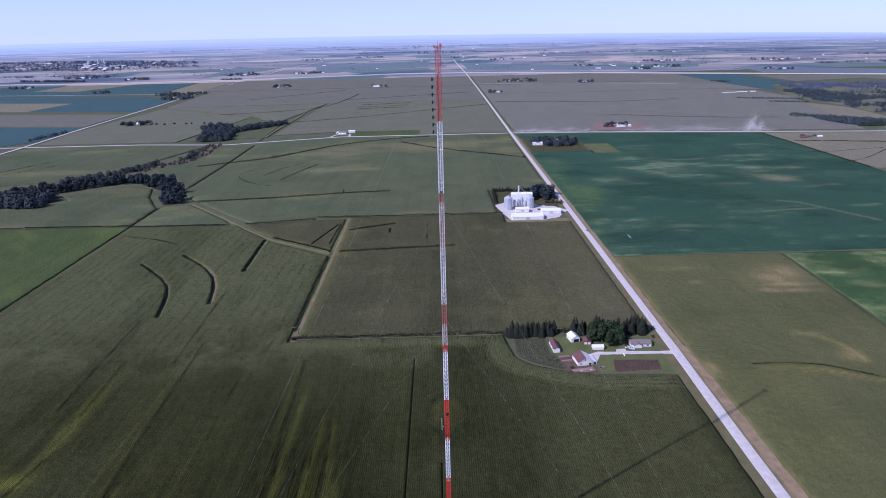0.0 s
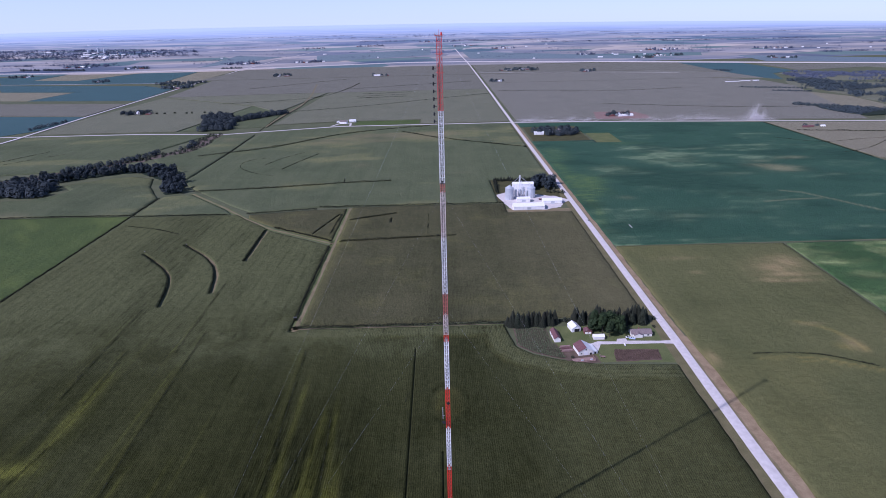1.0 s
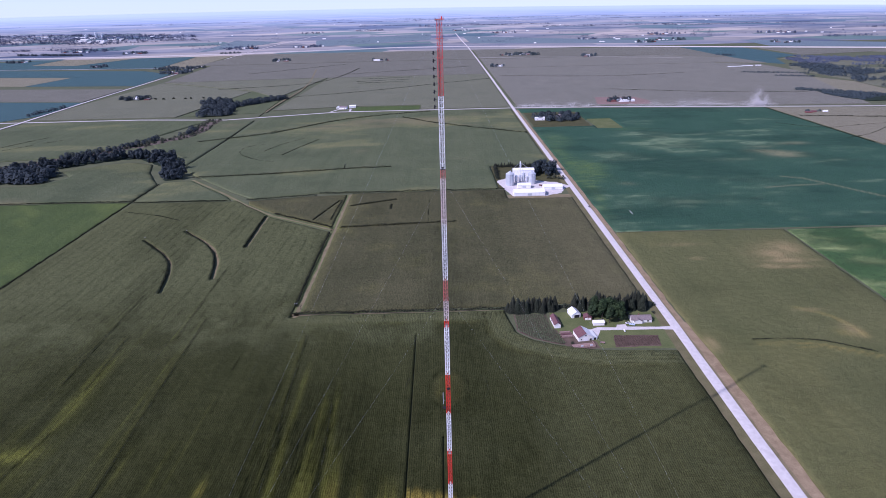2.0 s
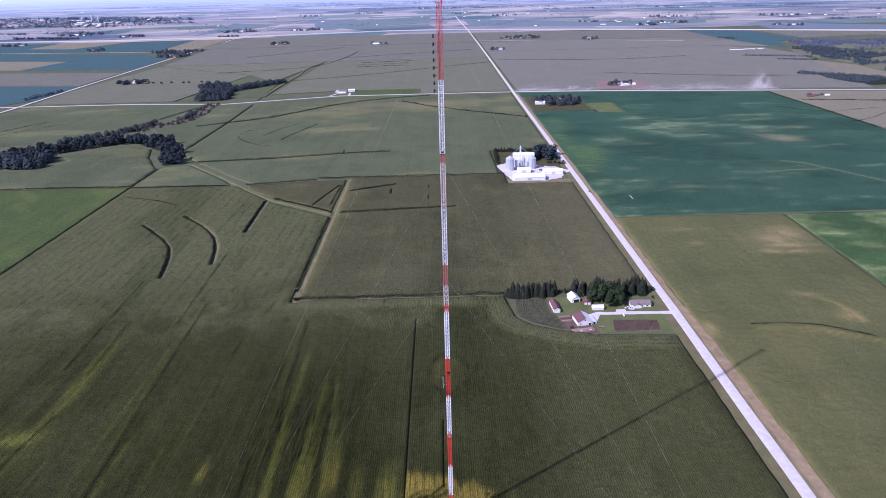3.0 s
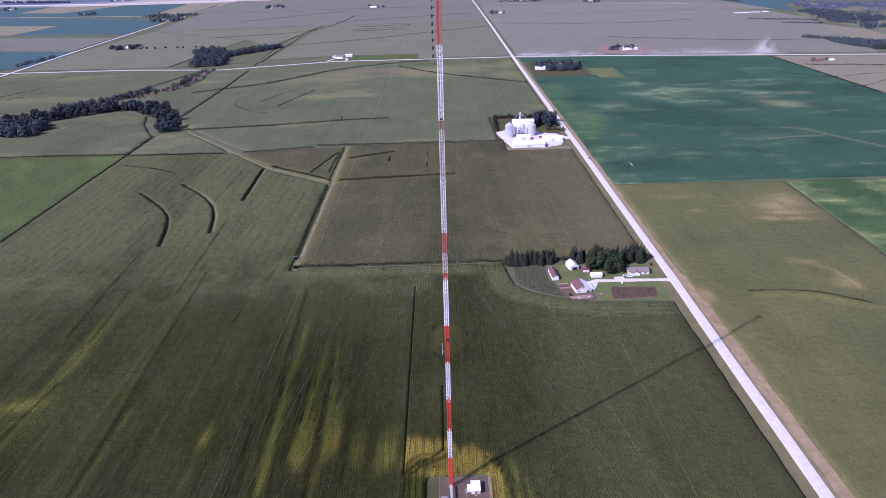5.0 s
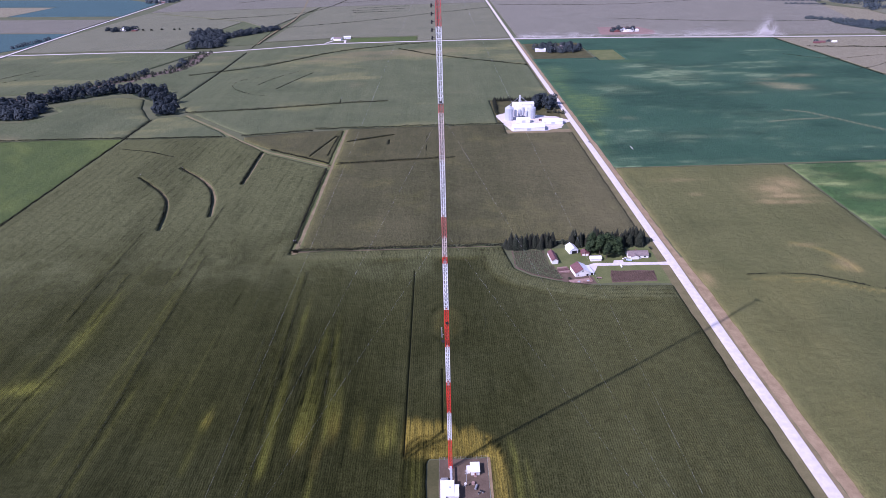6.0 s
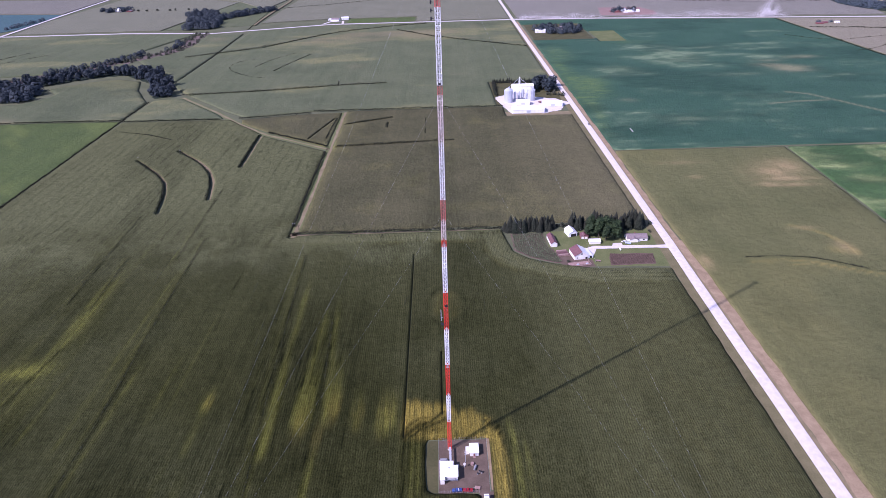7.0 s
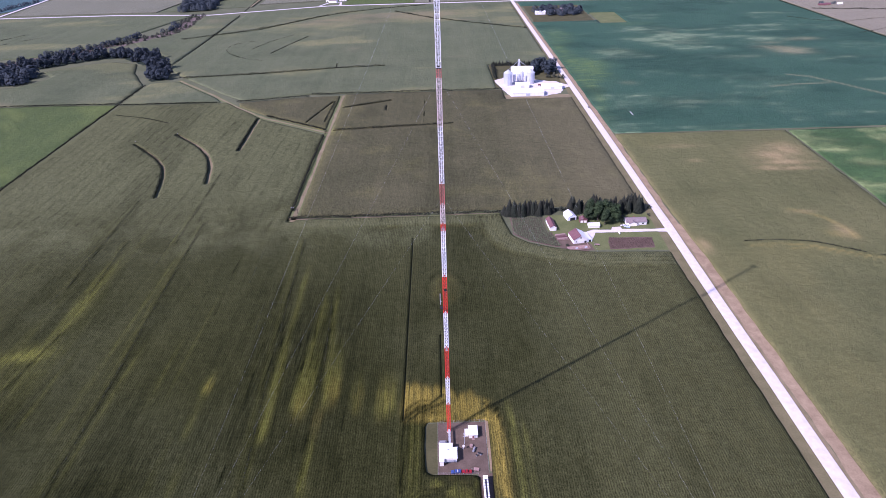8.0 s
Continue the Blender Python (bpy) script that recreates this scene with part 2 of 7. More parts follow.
BANK = plain("rough_creek_bank", (0.088, 0.078, 0.062), (0.190, 0.148, 0.128), 0.06, 0.95, 0.05, fine=9)
# dark ground sheets that paint in the shade beneath tree crowns
WOOD_SHADE = plain("painted_wood_shade", (0.016, 0.026, 0.018), (0.034, 0.048, 0.034), 0.05, 0.95, 0.05, fine=9)
# town and far woodland leaves, likewise blued for haze
TOWN_LEAF = foliage("haze_tinted_town_trees", (0.046, 0.064, 0.120), (0.080, 0.100, 0.160), (0.055, 0.072, 0.115))
FAR_LEAF = foliage("haze_tinted_woodland_leaves", (0.034, 0.052, 0.062), (0.076, 0.100, 0.112), (0.066, 0.084, 0.082))

# ---- geometry helpers ----
FLAT, EDGE, HAZE_END = 4200.0, 5150.0, 30000.0


def squeeze(d):
    """Land further off than FLAT rises like a low rim, so that all of it up to the horizon fits into the camera's range."""
    if d <= FLAT:
        return d
    s = (1 / FLAT - 1 / d) / (1 / FLAT - 1 / HAZE_END)
    return FLAT + (EDGE - FLAT) * s


def rim(side, s):
    """The far uplands are a little higher in the west and middle than in the east; s runs from the flat land to the horizon."""
    return s**3 * (37.0 - 49.0 * side - 58.0 * side * side)


def ground_at(x, y):
    """Plan place to world place: x, y, z and the scale there."""
    if y <= FLAT:
        return x, y, 0.0, 1.0
    yy = squeeze(y)
    k = yy / y
    return x * k, yy, EYE[2] * (1 - k) + rim(x / y, (yy - FLAT) / (EDGE - FLAT)), k


class Shape:
    """Collects simple solids into one mesh."""

    def __init__(self):
        self.v, self.f = [], []

    def add(self, verts, faces):
        n = len(self.v)
        self.v += [tuple(p) for p in verts]
        self.f += [tuple(i + n for i in face) for face in faces]
        return self

    def box(self, x0, y0, z0, x1, y1, z1, chamfer=0.0):
        if chamfer:
            c = min(chamfer, (x1 - x0) / 3, (y1 - y0) / 3)
            ring = [(x0 + c, y0), (x1 - c, y0), (x1, y0 + c), (x1, y1 - c), (x1 - c, y1), (x0 + c, y1), (x0, y1 - c), (x0, y0 + c)]
            return self.prism(ring, z0, z1)
        return self.prism([(x0, y0), (x1, y0), (x1, y1), (x0, y1)], z0, z1)

    def prism(self, ring, z0, z1, top=1.0):
        n = len(ring)
        cx, cy = sum(p[0] for p in ring) / n, sum(p[1] for p in ring) / n
        lo = [(x, y, z0) for x, y in ring]
        hi = [(cx + (x - cx) * top, cy + (y - cy) * top, z1) for x, y in ring]
        sides = [(i, (i + 1) % n, n + (i + 1) % n, n + i) for i in range(n)]
        return self.add(lo + hi, sides + [tuple(reversed(range(n))), tuple(range(n, 2 * n))])

    def tube(self, a, b, r0, r1=None, n=6):
        a, b = Vector(a), Vector(b)
        r1 = r0 if r1 is None else r1
        w = (b - a).normalized()
        u = w.cross(Vector((0, 0, 1) if abs(w.z) < 0.9 else (1, 0, 0))).normalized()
        v = w.cross(u)
        ring = [(math.cos(2 * math.pi * i / n), math.sin(2 * math.pi * i / n)) for i in range(n)]
        lo = [a + (u * c + v * s) * r0 for c, s in ring]
        hi = [b + (u * c + v * s) * r1 for c, s in ring]
        sides = [(i, n + i, n + (i + 1) % n, (i + 1) % n) for i in range(n)]
        return self.add(lo + hi, sides + [tuple(range(n)), tuple(reversed(range(n, 2 * n)))])

    def cable(self, points, r, n=4):
        """One unbroken round wire through the points."""
        w = (Vector(points[-1]) - Vector(points[0])).normalized()
        u = w.cross(Vector((0, 0, 1))).normalized()
        v = w.cross(u)
        verts = [Vector(p) + (u * math.cos(2 * math.pi * i / n) + v * math.sin(2 * math.pi * i / n)) * r for p in points for i in range(n)]
        m = len(points)
        sides = [(j * n + i, (j + 1) * n + i, (j + 1) * n + (i + 1) % n, j * n + (i + 1) % n) for j in range(m - 1) for i in range(n)]
        return self.add(verts, sides + [tuple(range(n)), tuple(reversed(range((m - 1) * n, m * n)))])

    def lathe(self, profile, n=24):
        """One closed skin turned round the z axis from (radius, height) pairs."""
        verts = [(q * math.cos(2 * math.pi * i / n), q * math.sin(2 * math.pi * i / n), z) for q, z in profile for i in range(n)]
        m = len(profile)
        sides = [(j * n + i, j * n + (i + 1) % n, (j + 1) * n + (i + 1) % n, (j + 1) * n + i) for j in range(m - 1) for i in range(n)]
        return self.add(verts, sides + [tuple(reversed(range(n))), tuple(range((m - 1) * n, m * n))])

    def cone(self, x, y, z0, z1, r0, r1, n=24):
        ring = [(x + r0 * math.cos(2 * math.pi * i / n), y + r0 * math.sin(2 * math.pi * i / n)) for i in range(n)]
        return self.prism(ring, z0, z1, r1 / r0)

    def mesh(self, name, smooth=False):
        me = bpy.data.meshes.new(name)
        me.from_pydata(self.v, [], self.f)
        if smooth:
            me.polygons.foreach_set("use_smooth", [True] * len(me.polygons))
        me.update()
        return me


def part(name, shape, material, parent, label="", m=None):
    me = shape.mesh(name) if isinstance(shape, Shape) else shape
    if material and not me.materials:
        me.materials.append(material)
    ob = new(name, me)
    ob.parent = parent
    if m is not None:
        ob.matrix_basis = m
    return tagged(ob, label)


def thing(name, label, category, m=None, group="", kind=""):
    ob = new(name)
    ob.empty_display_size = 0.5
    if m is not None:
        ob.matrix_basis = m
    return tagged(ob, label, category, group, kind)


def solid(name, shape, material, label, category, m=None, group="", kind=""):
    me = shape.mesh(name) if isinstance(shape, Shape) else shape
    if material and not me.materials:
        me.materials.append(material)
    ob = new(name, me)
    if m is not None:
        ob.matrix_basis = m
    return tagged(ob, label, category, group, kind)


# ---- numbers over the plan ----


def value_noise(x, y, seed):
    xi, yi = np.floor(x).astype(np.int64), np.floor(y).astype(np.int64)
    fx, fy = x - xi, y - yi
    fx, fy = fx * fx * (3 - 2 * fx), fy * fy * (3 - 2 * fy)

    def h(a, b):
        k = (a * 374761393 + b * 668265263 + seed * 982451653) & 0x7FFFFFFF
        k = ((k ^ (k >> 13)) * 1274126177) & 0x7FFFFFFF
        return ((k ^ (k >> 16)) & 0xFFFF) / 65535.0

    lo = h(xi, yi) * (1 - fx) + h(xi + 1, yi) * fx
    hi = h(xi, yi + 1) * (1 - fx) + h(xi + 1, yi + 1) * fx
    return lo * (1 - fy) + hi * fy


def fractal(x, y, size, seed=0, octaves=4):
    total, amp, norm = 0.0, 1.0, 0.0
    for o in range(octaves):
        total = total + amp * value_noise(x / size * 2**o + 17.3 * o, y / size * 2**o - 9.1 * o, seed + o)
        norm, amp = norm + amp, amp * 0.55
    return total / norm


def smooth(x, a, b):
    t = np.clip((x - a) / (b - a), 0, 1)
    return t * t * (3 - 2 * t)


def seg_distance(x, y, a, b):
    ax, ay, bx, by = *a, *b
    dx, dy = bx - ax, by - ay
    t = np.clip(((x - ax) * dx + (y - ay) * dy) / (dx * dx + dy * dy), 0, 1)
    return np.hypot(x - ax - t * dx, y - ay - t * dy)


def polygon_sdf(x, y, ring):
    d, inside = np.full(x.shape, 1e9), np.zeros(x.shape, bool)
    for (ax, ay), (bx, by) in zip(ring, ring[1:] + ring[:1]):
        d = np.minimum(d, seg_distance(x, y, (ax, ay), (bx, by)))
        if ay != by:
            crosses = (ay > y) != (by > y)
            inside ^= crosses & (x < ax + (y - ay) / (by - ay) * (bx - ax))
    return np.where(inside, -d, d)


def line_distance(x, y, line):
    return np.min([seg_distance(x, y, a, b) for a, b in zip(line, line[1:])], axis=0)


def field_sdf(x, y, ring, strips, yards, wobble):
    d = polygon_sdf(x, y, ring)
    wave = wobble * (fractal(x, y, 14.0, 5, 2) - 0.5) * 2 if wobble else 0.0
    d = d + wave
    for line, width in strips:
        d = np.maximum(d, width / 2 - line_distance(x, y, line) + wave * (1.0 if width > 4 else 0.0))
    for yard in yards:
        d = np.maximum(d, wave - polygon_sdf(x, y, yard))
    return d


def set_marks(me, colors):
    layer = me.attributes.new("mark", "FLOAT_COLOR", "POINT")
    layer.data.foreach_set("color", colors.ravel())


def field(name, label, ring, material, height, res, strips=(), yards=(), marks=None, wobble=0.8, seed=1, rough=0.25, tramlines=()):
    """A standing crop: a raised, uneven sheet with sides, cut out along lanes and yards; marks(x, y) gives its yellow,
    dry or paled, and lush or darkened places.
    """
    xs, ys = [p[0] for p in ring], [p[1] for p in ring]
    gx = np.arange(min(xs) - res, max(xs) + 2 * res, res)
    for x, wide in tramlines:
        gx = np.concatenate([gx[np.abs(gx - x) > wide * 0.5 + 0.35 * res], [x - 0.49 * wide, x + 0.49 * wide]])
    gx = np.sort(gx)
    gy = np.arange(min(ys) - res, max(ys) + 2 * res, res)
    X, Y = np.meshgrid(gx, gy, indexing="ij")
    D = field_sdf(X, Y, ring, strips, yards, wobble)
    cell = (D[:-1, :-1] + D[1:, :-1] + D[:-1, 1:] + D[1:, 1:]) / 4 < 0
    near = np.abs(D) < res * 1.1
    x, y = X[near], Y[near]
    for _ in range(3):
        d = field_sdf(x, y, ring, strips, yards, wobble)
        e = 0.05
        gxx = (field_sdf(x + e, y, ring, strips, yards, wobble) - field_sdf(x - e, y, ring, strips, yards, wobble)) / (2 * e)
        gyy = (field_sdf(x, y + e, ring, strips, yards, wobble) - field_sdf(x, y - e, ring, strips, yards, wobble)) / (2 * e)
        g2 = np.maximum(gxx * gxx + gyy * gyy, 0.3)
        step = np.clip(d / g2, -res * 0.45, res * 0.45)
        x, y = x - step * gxx, y - step * gyy
    full = np.zeros((D.shape[0] + 1, D.shape[1] + 1), int)
    full[1:-1, 1:-1] = cell
    count = full[:-1, :-1] + full[1:, :-1] + full[:-1, 1:] + full[1:, 1:]
    edge = (count > 0) & (count < 4)
    moved = edge[near]
    XX, YY = X.copy(), Y.copy()
    XX[near] = np.where(moved, x, X[near])
    YY[near] = np.where(moved, y, Y[near])
    used = count > 0
    index = np.full(D.shape, -1)
    index[used] = np.arange(used.sum())
    px, py = XX[used], YY[used]
    pz = height + rough * (fractal(px, py, 3.1 * res, seed, 2) - 0.5) * 2 + 0.6 * rough * (fractal(px, py, 60.0, seed + 3, 3) - 0.5) * 2
    inner = field_sdf(px, py, ring, (), yards, wobble)
    pz = pz * (0.35 + 0.3 * smooth(-inner, 0.0, 1.4) + 0.35 * smooth(-inner, 1.0, 9.0))
    tops = len(px)
    ci, cj = np.nonzero(cell)
    quads = np.stack([index[ci, cj], index[ci + 1, cj], index[ci + 1, cj + 1], index[ci, cj + 1]], 1)
    # sides along the outline
    low = np.full(tops, -1)
    edged = np.nonzero(edge[used])[0]
    low[edged] = tops + np.arange(len(edged))
    walls = []
    for di, dj, a, b in ((-1, 0, (0, 1), (0, 0)), (1, 0, (1, 0), (1, 1)), (0, -1, (0, 0), (1, 0)), (0, 1, (1, 1), (0, 1))):
        open_side = cell & (full[1 + di : full.shape[0] - 1 + di, 1 + dj : full.shape[1] - 1 + dj] == 0)
        i, j = np.nonzero(open_side)
        ia, ib = index[i + a[0], j + a[1]], index[i + b[0], j + b[1]]
        walls.append(np.stack([low[ia], low[ib], ib, ia], 1))
    faces = np.concatenate([quads, *walls])
    verts = np.concatenate([np.stack([px, py, pz], 1), np.stack([px[edged], py[edged], np.full(len(edged), -0.05)], 1)])
    me = bpy.data.meshes.new(name)
    me.from_pydata(verts.tolist(), [], faces.tolist())
    colors = np.zeros((len(verts), 4), np.float32)  # yellow, dry or paled, lush or darkened, lime
    if marks:
        for k, m in enumerate(marks(verts[:, 0], verts[:, 1])):
            colors[:, k] = np.clip(m, 0, 1)
    set_marks(me, colors)
    me.polygons.foreach_set("use_smooth", [True] * len(me.polygons))
    me.materials.append(material)
    return tagged(new(name, me), label, "crop field", kind="stuff")


def patch(name, label, ring, material, height, category="crop field", kind="stuff"):
    """A far field as a low slab, laid on the land."""
    n = len(ring)
    top, low = [], []
    pts = []
    for (ax, ay), (bx, by) in zip(ring, ring[1:] + ring[:1]):
        steps = max(1, int(max(abs(ay - by), abs(ax - bx)) // 250) if max(ay, by) > FLAT else 1)
        pts += [(ax + (bx - ax) * i / steps, ay + (by - ay) * i / steps) for i in range(steps)]
    for x, y in pts:
        gx, gy, gz, k = ground_at(x, y)
        top.append((gx, gy, gz + height * k))
        low.append((gx, gy, gz - 0.5))
    n = len(pts)
    s = Shape().add(low + top, [(i, (i + 1) % n, n + (i + 1) % n, n + i) for i in range(n)] + [tuple(range(n, 2 * n))])
    me = s.mesh(name)
    set_marks(me, np.zeros((2 * n, 4), np.float32))
    return solid(name, me, material, label, category, kind=kind)


def ribbon(line, width, z, step=40.0, crown=0.0, wobble=0.0, seed=3, skirt=0.25):
    """A road or lane along a line of plan points."""
    s = Shape()
    pts = []
    for (ax, ay), (bx, by) in zip(line, line[1:]):
        length = math.hypot(bx - ax, by - ay)
        k = max(1, int(length / step))
        pts += [(ax + (bx - ax) * i / k, ay + (by - ay) * i / k) for i in range(k)]
    pts.append(line[-1])
    rows = []
    for i, (x, y) in enumerate(pts):
        ax, ay = pts[max(i - 1, 0)]
        bx, by = pts[min(i + 1, len(pts) - 1)]
        dx, dy = bx - ax, by - ay
        length = math.hypot(dx, dy)
        nx, ny = dy / length, -dx / length
        row = []
        for off, zz in ((-0.5, z - skirt), (-0.5, z), (-0.2, z + crown), (0.2, z + crown), (0.5, z), (0.5, z - skirt)):
            w = width * off
            if wobble and abs(off) == 0.5:
                w += wobble * (noise.noise((x * 0.06, y * 0.06, seed + off)))
            gx, gy, gz, k = ground_at(x + nx * w, y + ny * w)
            row.append((gx, gy, gz + zz * k))
        rows.append(row)
    verts = [p for row in rows for p in row]
    faces = [(6 * i + j, 6 * i + j + 1, 6 * i + j + 7, 6 * i + j + 6) for i in range(len(rows) - 1) for j in range(5)]
    return s.add(verts, [tuple(reversed(f)) for f in faces])


def curved(line, turns=2):
    """The same line with its corners cut round."""
    for _ in range(turns if len(line) > 2 else 0):
        cut = [line[0]]
        for (ax, ay), (bx, by) in zip(line, line[1:]):
            cut += [(0.75 * ax + 0.25 * bx, 0.75 * ay + 0.25 * by), (0.25 * ax + 0.75 * bx, 0.25 * ay + 0.75 * by)]
        line = cut + [line[-1]]
    return line


def weeds(label, line, width, height, seed, density=3.0, leaf=0.55, material=None):
    """A rank row of tall weeds and brush along a terrace or ditch."""
    rng = random.Random(seed)
    verts, faces = [], []
    line = curved(line)
    for (ax, ay), (bx, by) in zip(line, line[1:]):
        length = math.hypot(bx - ax, by - ay)
        nx, ny = (by - ay) / length, -(bx - ax) / length
        for i in range(int(length * density)):
            f, o = rng.uniform(0, 1), rng.uniform(-0.5, 0.5) * width
            px, py = ax + (bx - ax) * f, ay + (by - ay) * f
            o = o * (0.75 + 0.8 * noise.noise((px * 0.035, py * 0.035, seed + 2.0))) + 0.35 * width * noise.noise((px * 0.02, py * 0.02, seed + 9.0))
            x, y = ax + (bx - ax) * f + nx * o, ay + (by - ay) * f + ny * o
            if noise.noise((x * 0.11, y * 0.11, seed)) < -0.6:
                continue
            z = height * rng.uniform(0.45, 1.05) * (0.9 + 0.4 * noise.noise((x * 0.07, y * 0.07, seed + 5.0)))
            a, b = rng.uniform(0, 2 * math.pi), rng.uniform(0.2, 1.2)
            t = Vector((math.cos(a), math.sin(a), 0)) * leaf * rng.uniform(0.6, 1.4)
            w = Vector((-math.sin(a) * math.cos(b), math.cos(a) * math.cos(b), math.sin(b))) * leaf * rng.uniform(0.6, 1.4)
            p = Vector((x, y, z))
            n = len(verts)
            verts += [p - t, p - w, p + t, p + w]
            faces.append((n, n + 1, n + 2, n + 3))
    return solid("weed_row", Shape().add(verts, faces), material or WEEDS, label, "weeds", kind="stuff")


def clumps(name, label, ring, count, leaf, height, material, seed, category, row=0.0):
    """Low leafy growth filling a plot, in rows where row gives their spacing."""
    rng = random.Random(seed)
    xs, ys = [p[0] for p in ring], [p[1] for p in ring]
    px = np.array([rng.uniform(min(xs), max(xs)) for _ in range(count)])
    py = np.array([rng.uniform(min(ys), max(ys)) for _ in range(count)])
    if row:
        px = np.round(px / row) * row + np.array([rng.gauss(0, row * 0.17) for _ in range(count)])
    keep = polygon_sdf(px, py, ring) < 0
    verts, faces = [], []
    for x, y in zip(px[keep], py[keep]):
        a, b = rng.uniform(0, 2 * math.pi), rng.uniform(0.0, 1.0)
        t = Vector((math.cos(a), math.sin(a), 0.2)) * leaf * rng.uniform(0.6, 1.3)
        w = Vector((-math.sin(a) * math.cos(b), math.cos(a) * math.cos(b), math.sin(b))) * leaf * rng.uniform(0.6, 1.3)
        p = Vector((x, y, 0.15 + height * rng.uniform(0.2, 1.0) * (0.7 + 0.6 * noise.noise((x * 0.2, y * 0.2, seed)))))
        n = len(verts)
        verts += [p - t, p - w, p + t, p + w]
        faces.append((n, n + 1, n + 2, n + 3))
    return solid(name, Shape().add(verts, faces), material, label, category, kind="stuff")

# ---- ground ----


def land():
    s = Shape()
    xs = [-9000, -6000, -4000, -2500, -1500, -800, -400, -200, 0, 200, 400, 800, 1500, 2500, 4000, 6000, 9000]
    ys = [-3000, -1500, -700, -300, 0, 150, 300, 450, 600, 800, 1000, 1300, 1700, 2200, 2800, 3500, FLAT]
    s.add([(x, y, 0.0) for y in ys for x in xs], [(j * 17 + i, j * 17 + i + 1, (j + 1) * 17 + i + 1, (j + 1) * 17 + i) for j in range(16) for i in range(16)])
    return s


solid("ground", land(), FIELD_GROUND, "flat grassy farmland under the crop fields", "ground", kind="structure")


def far_land():
    """The land from FLAT to the horizon, in one sheet, its colour fading into painted haze; 'plan' keeps its true place
    for the pattern of fields.
    """
    xs = np.linspace(-45, 45, 61)
    ds = 1 / np.linspace(1 / FLAT, 1 / HAZE_END, 50)
    verts, plan = [], []
    for d in ds:
        for a in xs:
            x = d * math.tan(radians(a))
            gx, gy, gz, k = ground_at(x, d)
            verts.append((gx, gy, gz + 0.0))
            plan.append((x, d, 0.0))
    faces = [(j * 61 + i, j * 61 + i + 1, (j + 1) * 61 + i + 1, (j + 1) * 61 + i) for j in range(49) for i in range(60)]
    me = bpy.data.meshes.new("backdrop")
    me.from_pydata(verts, [], faces)
    layer = me.attributes.new("plan", "FLOAT_VECTOR", "POINT")
    layer.data.foreach_set("vector", np.array(plan, np.float32).ravel())
    n = Nodes("haze_painted_farmland", 0.95, 0.05)
    p = n.vector_attr("plan")
    blocks = n.voronoi(1.0, n.mapped((1 / 700, 1 / 500, 1.0), p))
    grey = n.tree.nodes.new("ShaderNodeSeparateColor")
    n.link(blocks, grey.inputs[0])
    woods = n.noise(1.0, 5.0, n.mapped((1 / 1800, 1 / 1300, 1.0), p), rough=0.6)
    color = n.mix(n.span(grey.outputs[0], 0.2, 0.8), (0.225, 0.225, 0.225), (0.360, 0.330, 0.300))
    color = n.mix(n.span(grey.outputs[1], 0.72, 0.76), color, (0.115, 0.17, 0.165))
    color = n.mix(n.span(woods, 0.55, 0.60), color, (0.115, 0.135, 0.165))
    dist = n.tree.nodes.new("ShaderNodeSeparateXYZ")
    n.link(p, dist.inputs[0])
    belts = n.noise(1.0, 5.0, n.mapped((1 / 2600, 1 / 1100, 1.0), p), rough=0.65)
    # distance haze painted in: land colour fades to blue-grey further off
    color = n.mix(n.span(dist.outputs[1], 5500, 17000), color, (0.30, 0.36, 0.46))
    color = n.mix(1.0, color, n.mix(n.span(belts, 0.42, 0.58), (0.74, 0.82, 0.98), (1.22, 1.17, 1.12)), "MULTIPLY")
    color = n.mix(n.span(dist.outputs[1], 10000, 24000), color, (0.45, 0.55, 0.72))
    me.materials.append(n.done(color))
    return tagged(new("backdrop", me), "far fields and woods with blue haze painted in, out to the horizon", "backdrop", kind="structure")


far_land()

# roads: a gravel county road, two crossing roads and a western road
MAIN = [(208.5, -900), (208.5, 200), (209.2, 400), (210, 480), (210, 850), (208, 1300), (207, 1726), (208, 2600), (207, 3400), (203, 4530), (186, 5600), (172, 6830)]
CROSS_W = [(207, 1738), (-295, 1742), (-596, 1653), (-848, 1688), (-1251, 1690), (-1900, 1700)]
CROSS_E = [(207, 1738), (443, 1720), (894, 1658), (1216, 1616), (2200, 1500)]
WEST = [(-1170, 1200), (-1180, 1655), (-1216, 2058), (-1278, 2888), (-1375, 4329), (-1403, 5573), (-1330, 7200)]
NORTH = [(-6500, 4700), (-3153, 4429), (-2249, 4300), (-1375, 4329), (-320, 4603), (184, 4539), (1229, 4125), (2556, 3497), (4500, 2700)]
for name, label, line, width, z in (
    ("road", "straight white gravel county road with grassy ditches", MAIN, 8.2, 0.35),
    ("road_2", "white gravel crossing road running west", CROSS_W, 8.5, 0.30),
    ("road_3", "dusty white gravel crossing road running east", CROSS_E, 11.0, 0.30),
    ("road_4", "pale gravel section road to the west", WEST, 9.0, 1.4),
    ("road_6", "thin pale farm road in the west", [(-2900, 3560), (-2500, 3489), (-1464, 3324), (-1308, 3310)], 8.0, 1.6),
    ("road_7", "thin pale farm road in the east", [(209, 3520), (820, 3390), (1250, 3200)], 5.0, 2.6),
    ("road_5", "pale section road far to the north", NORTH, 26.0, 5.5),
):
    solid(name, ribbon(line, width, z, crown=0.12, wobble=0.5, skirt=5.0 if line is NORTH else 0.25), GRAVEL, label, "road", kind="structure")
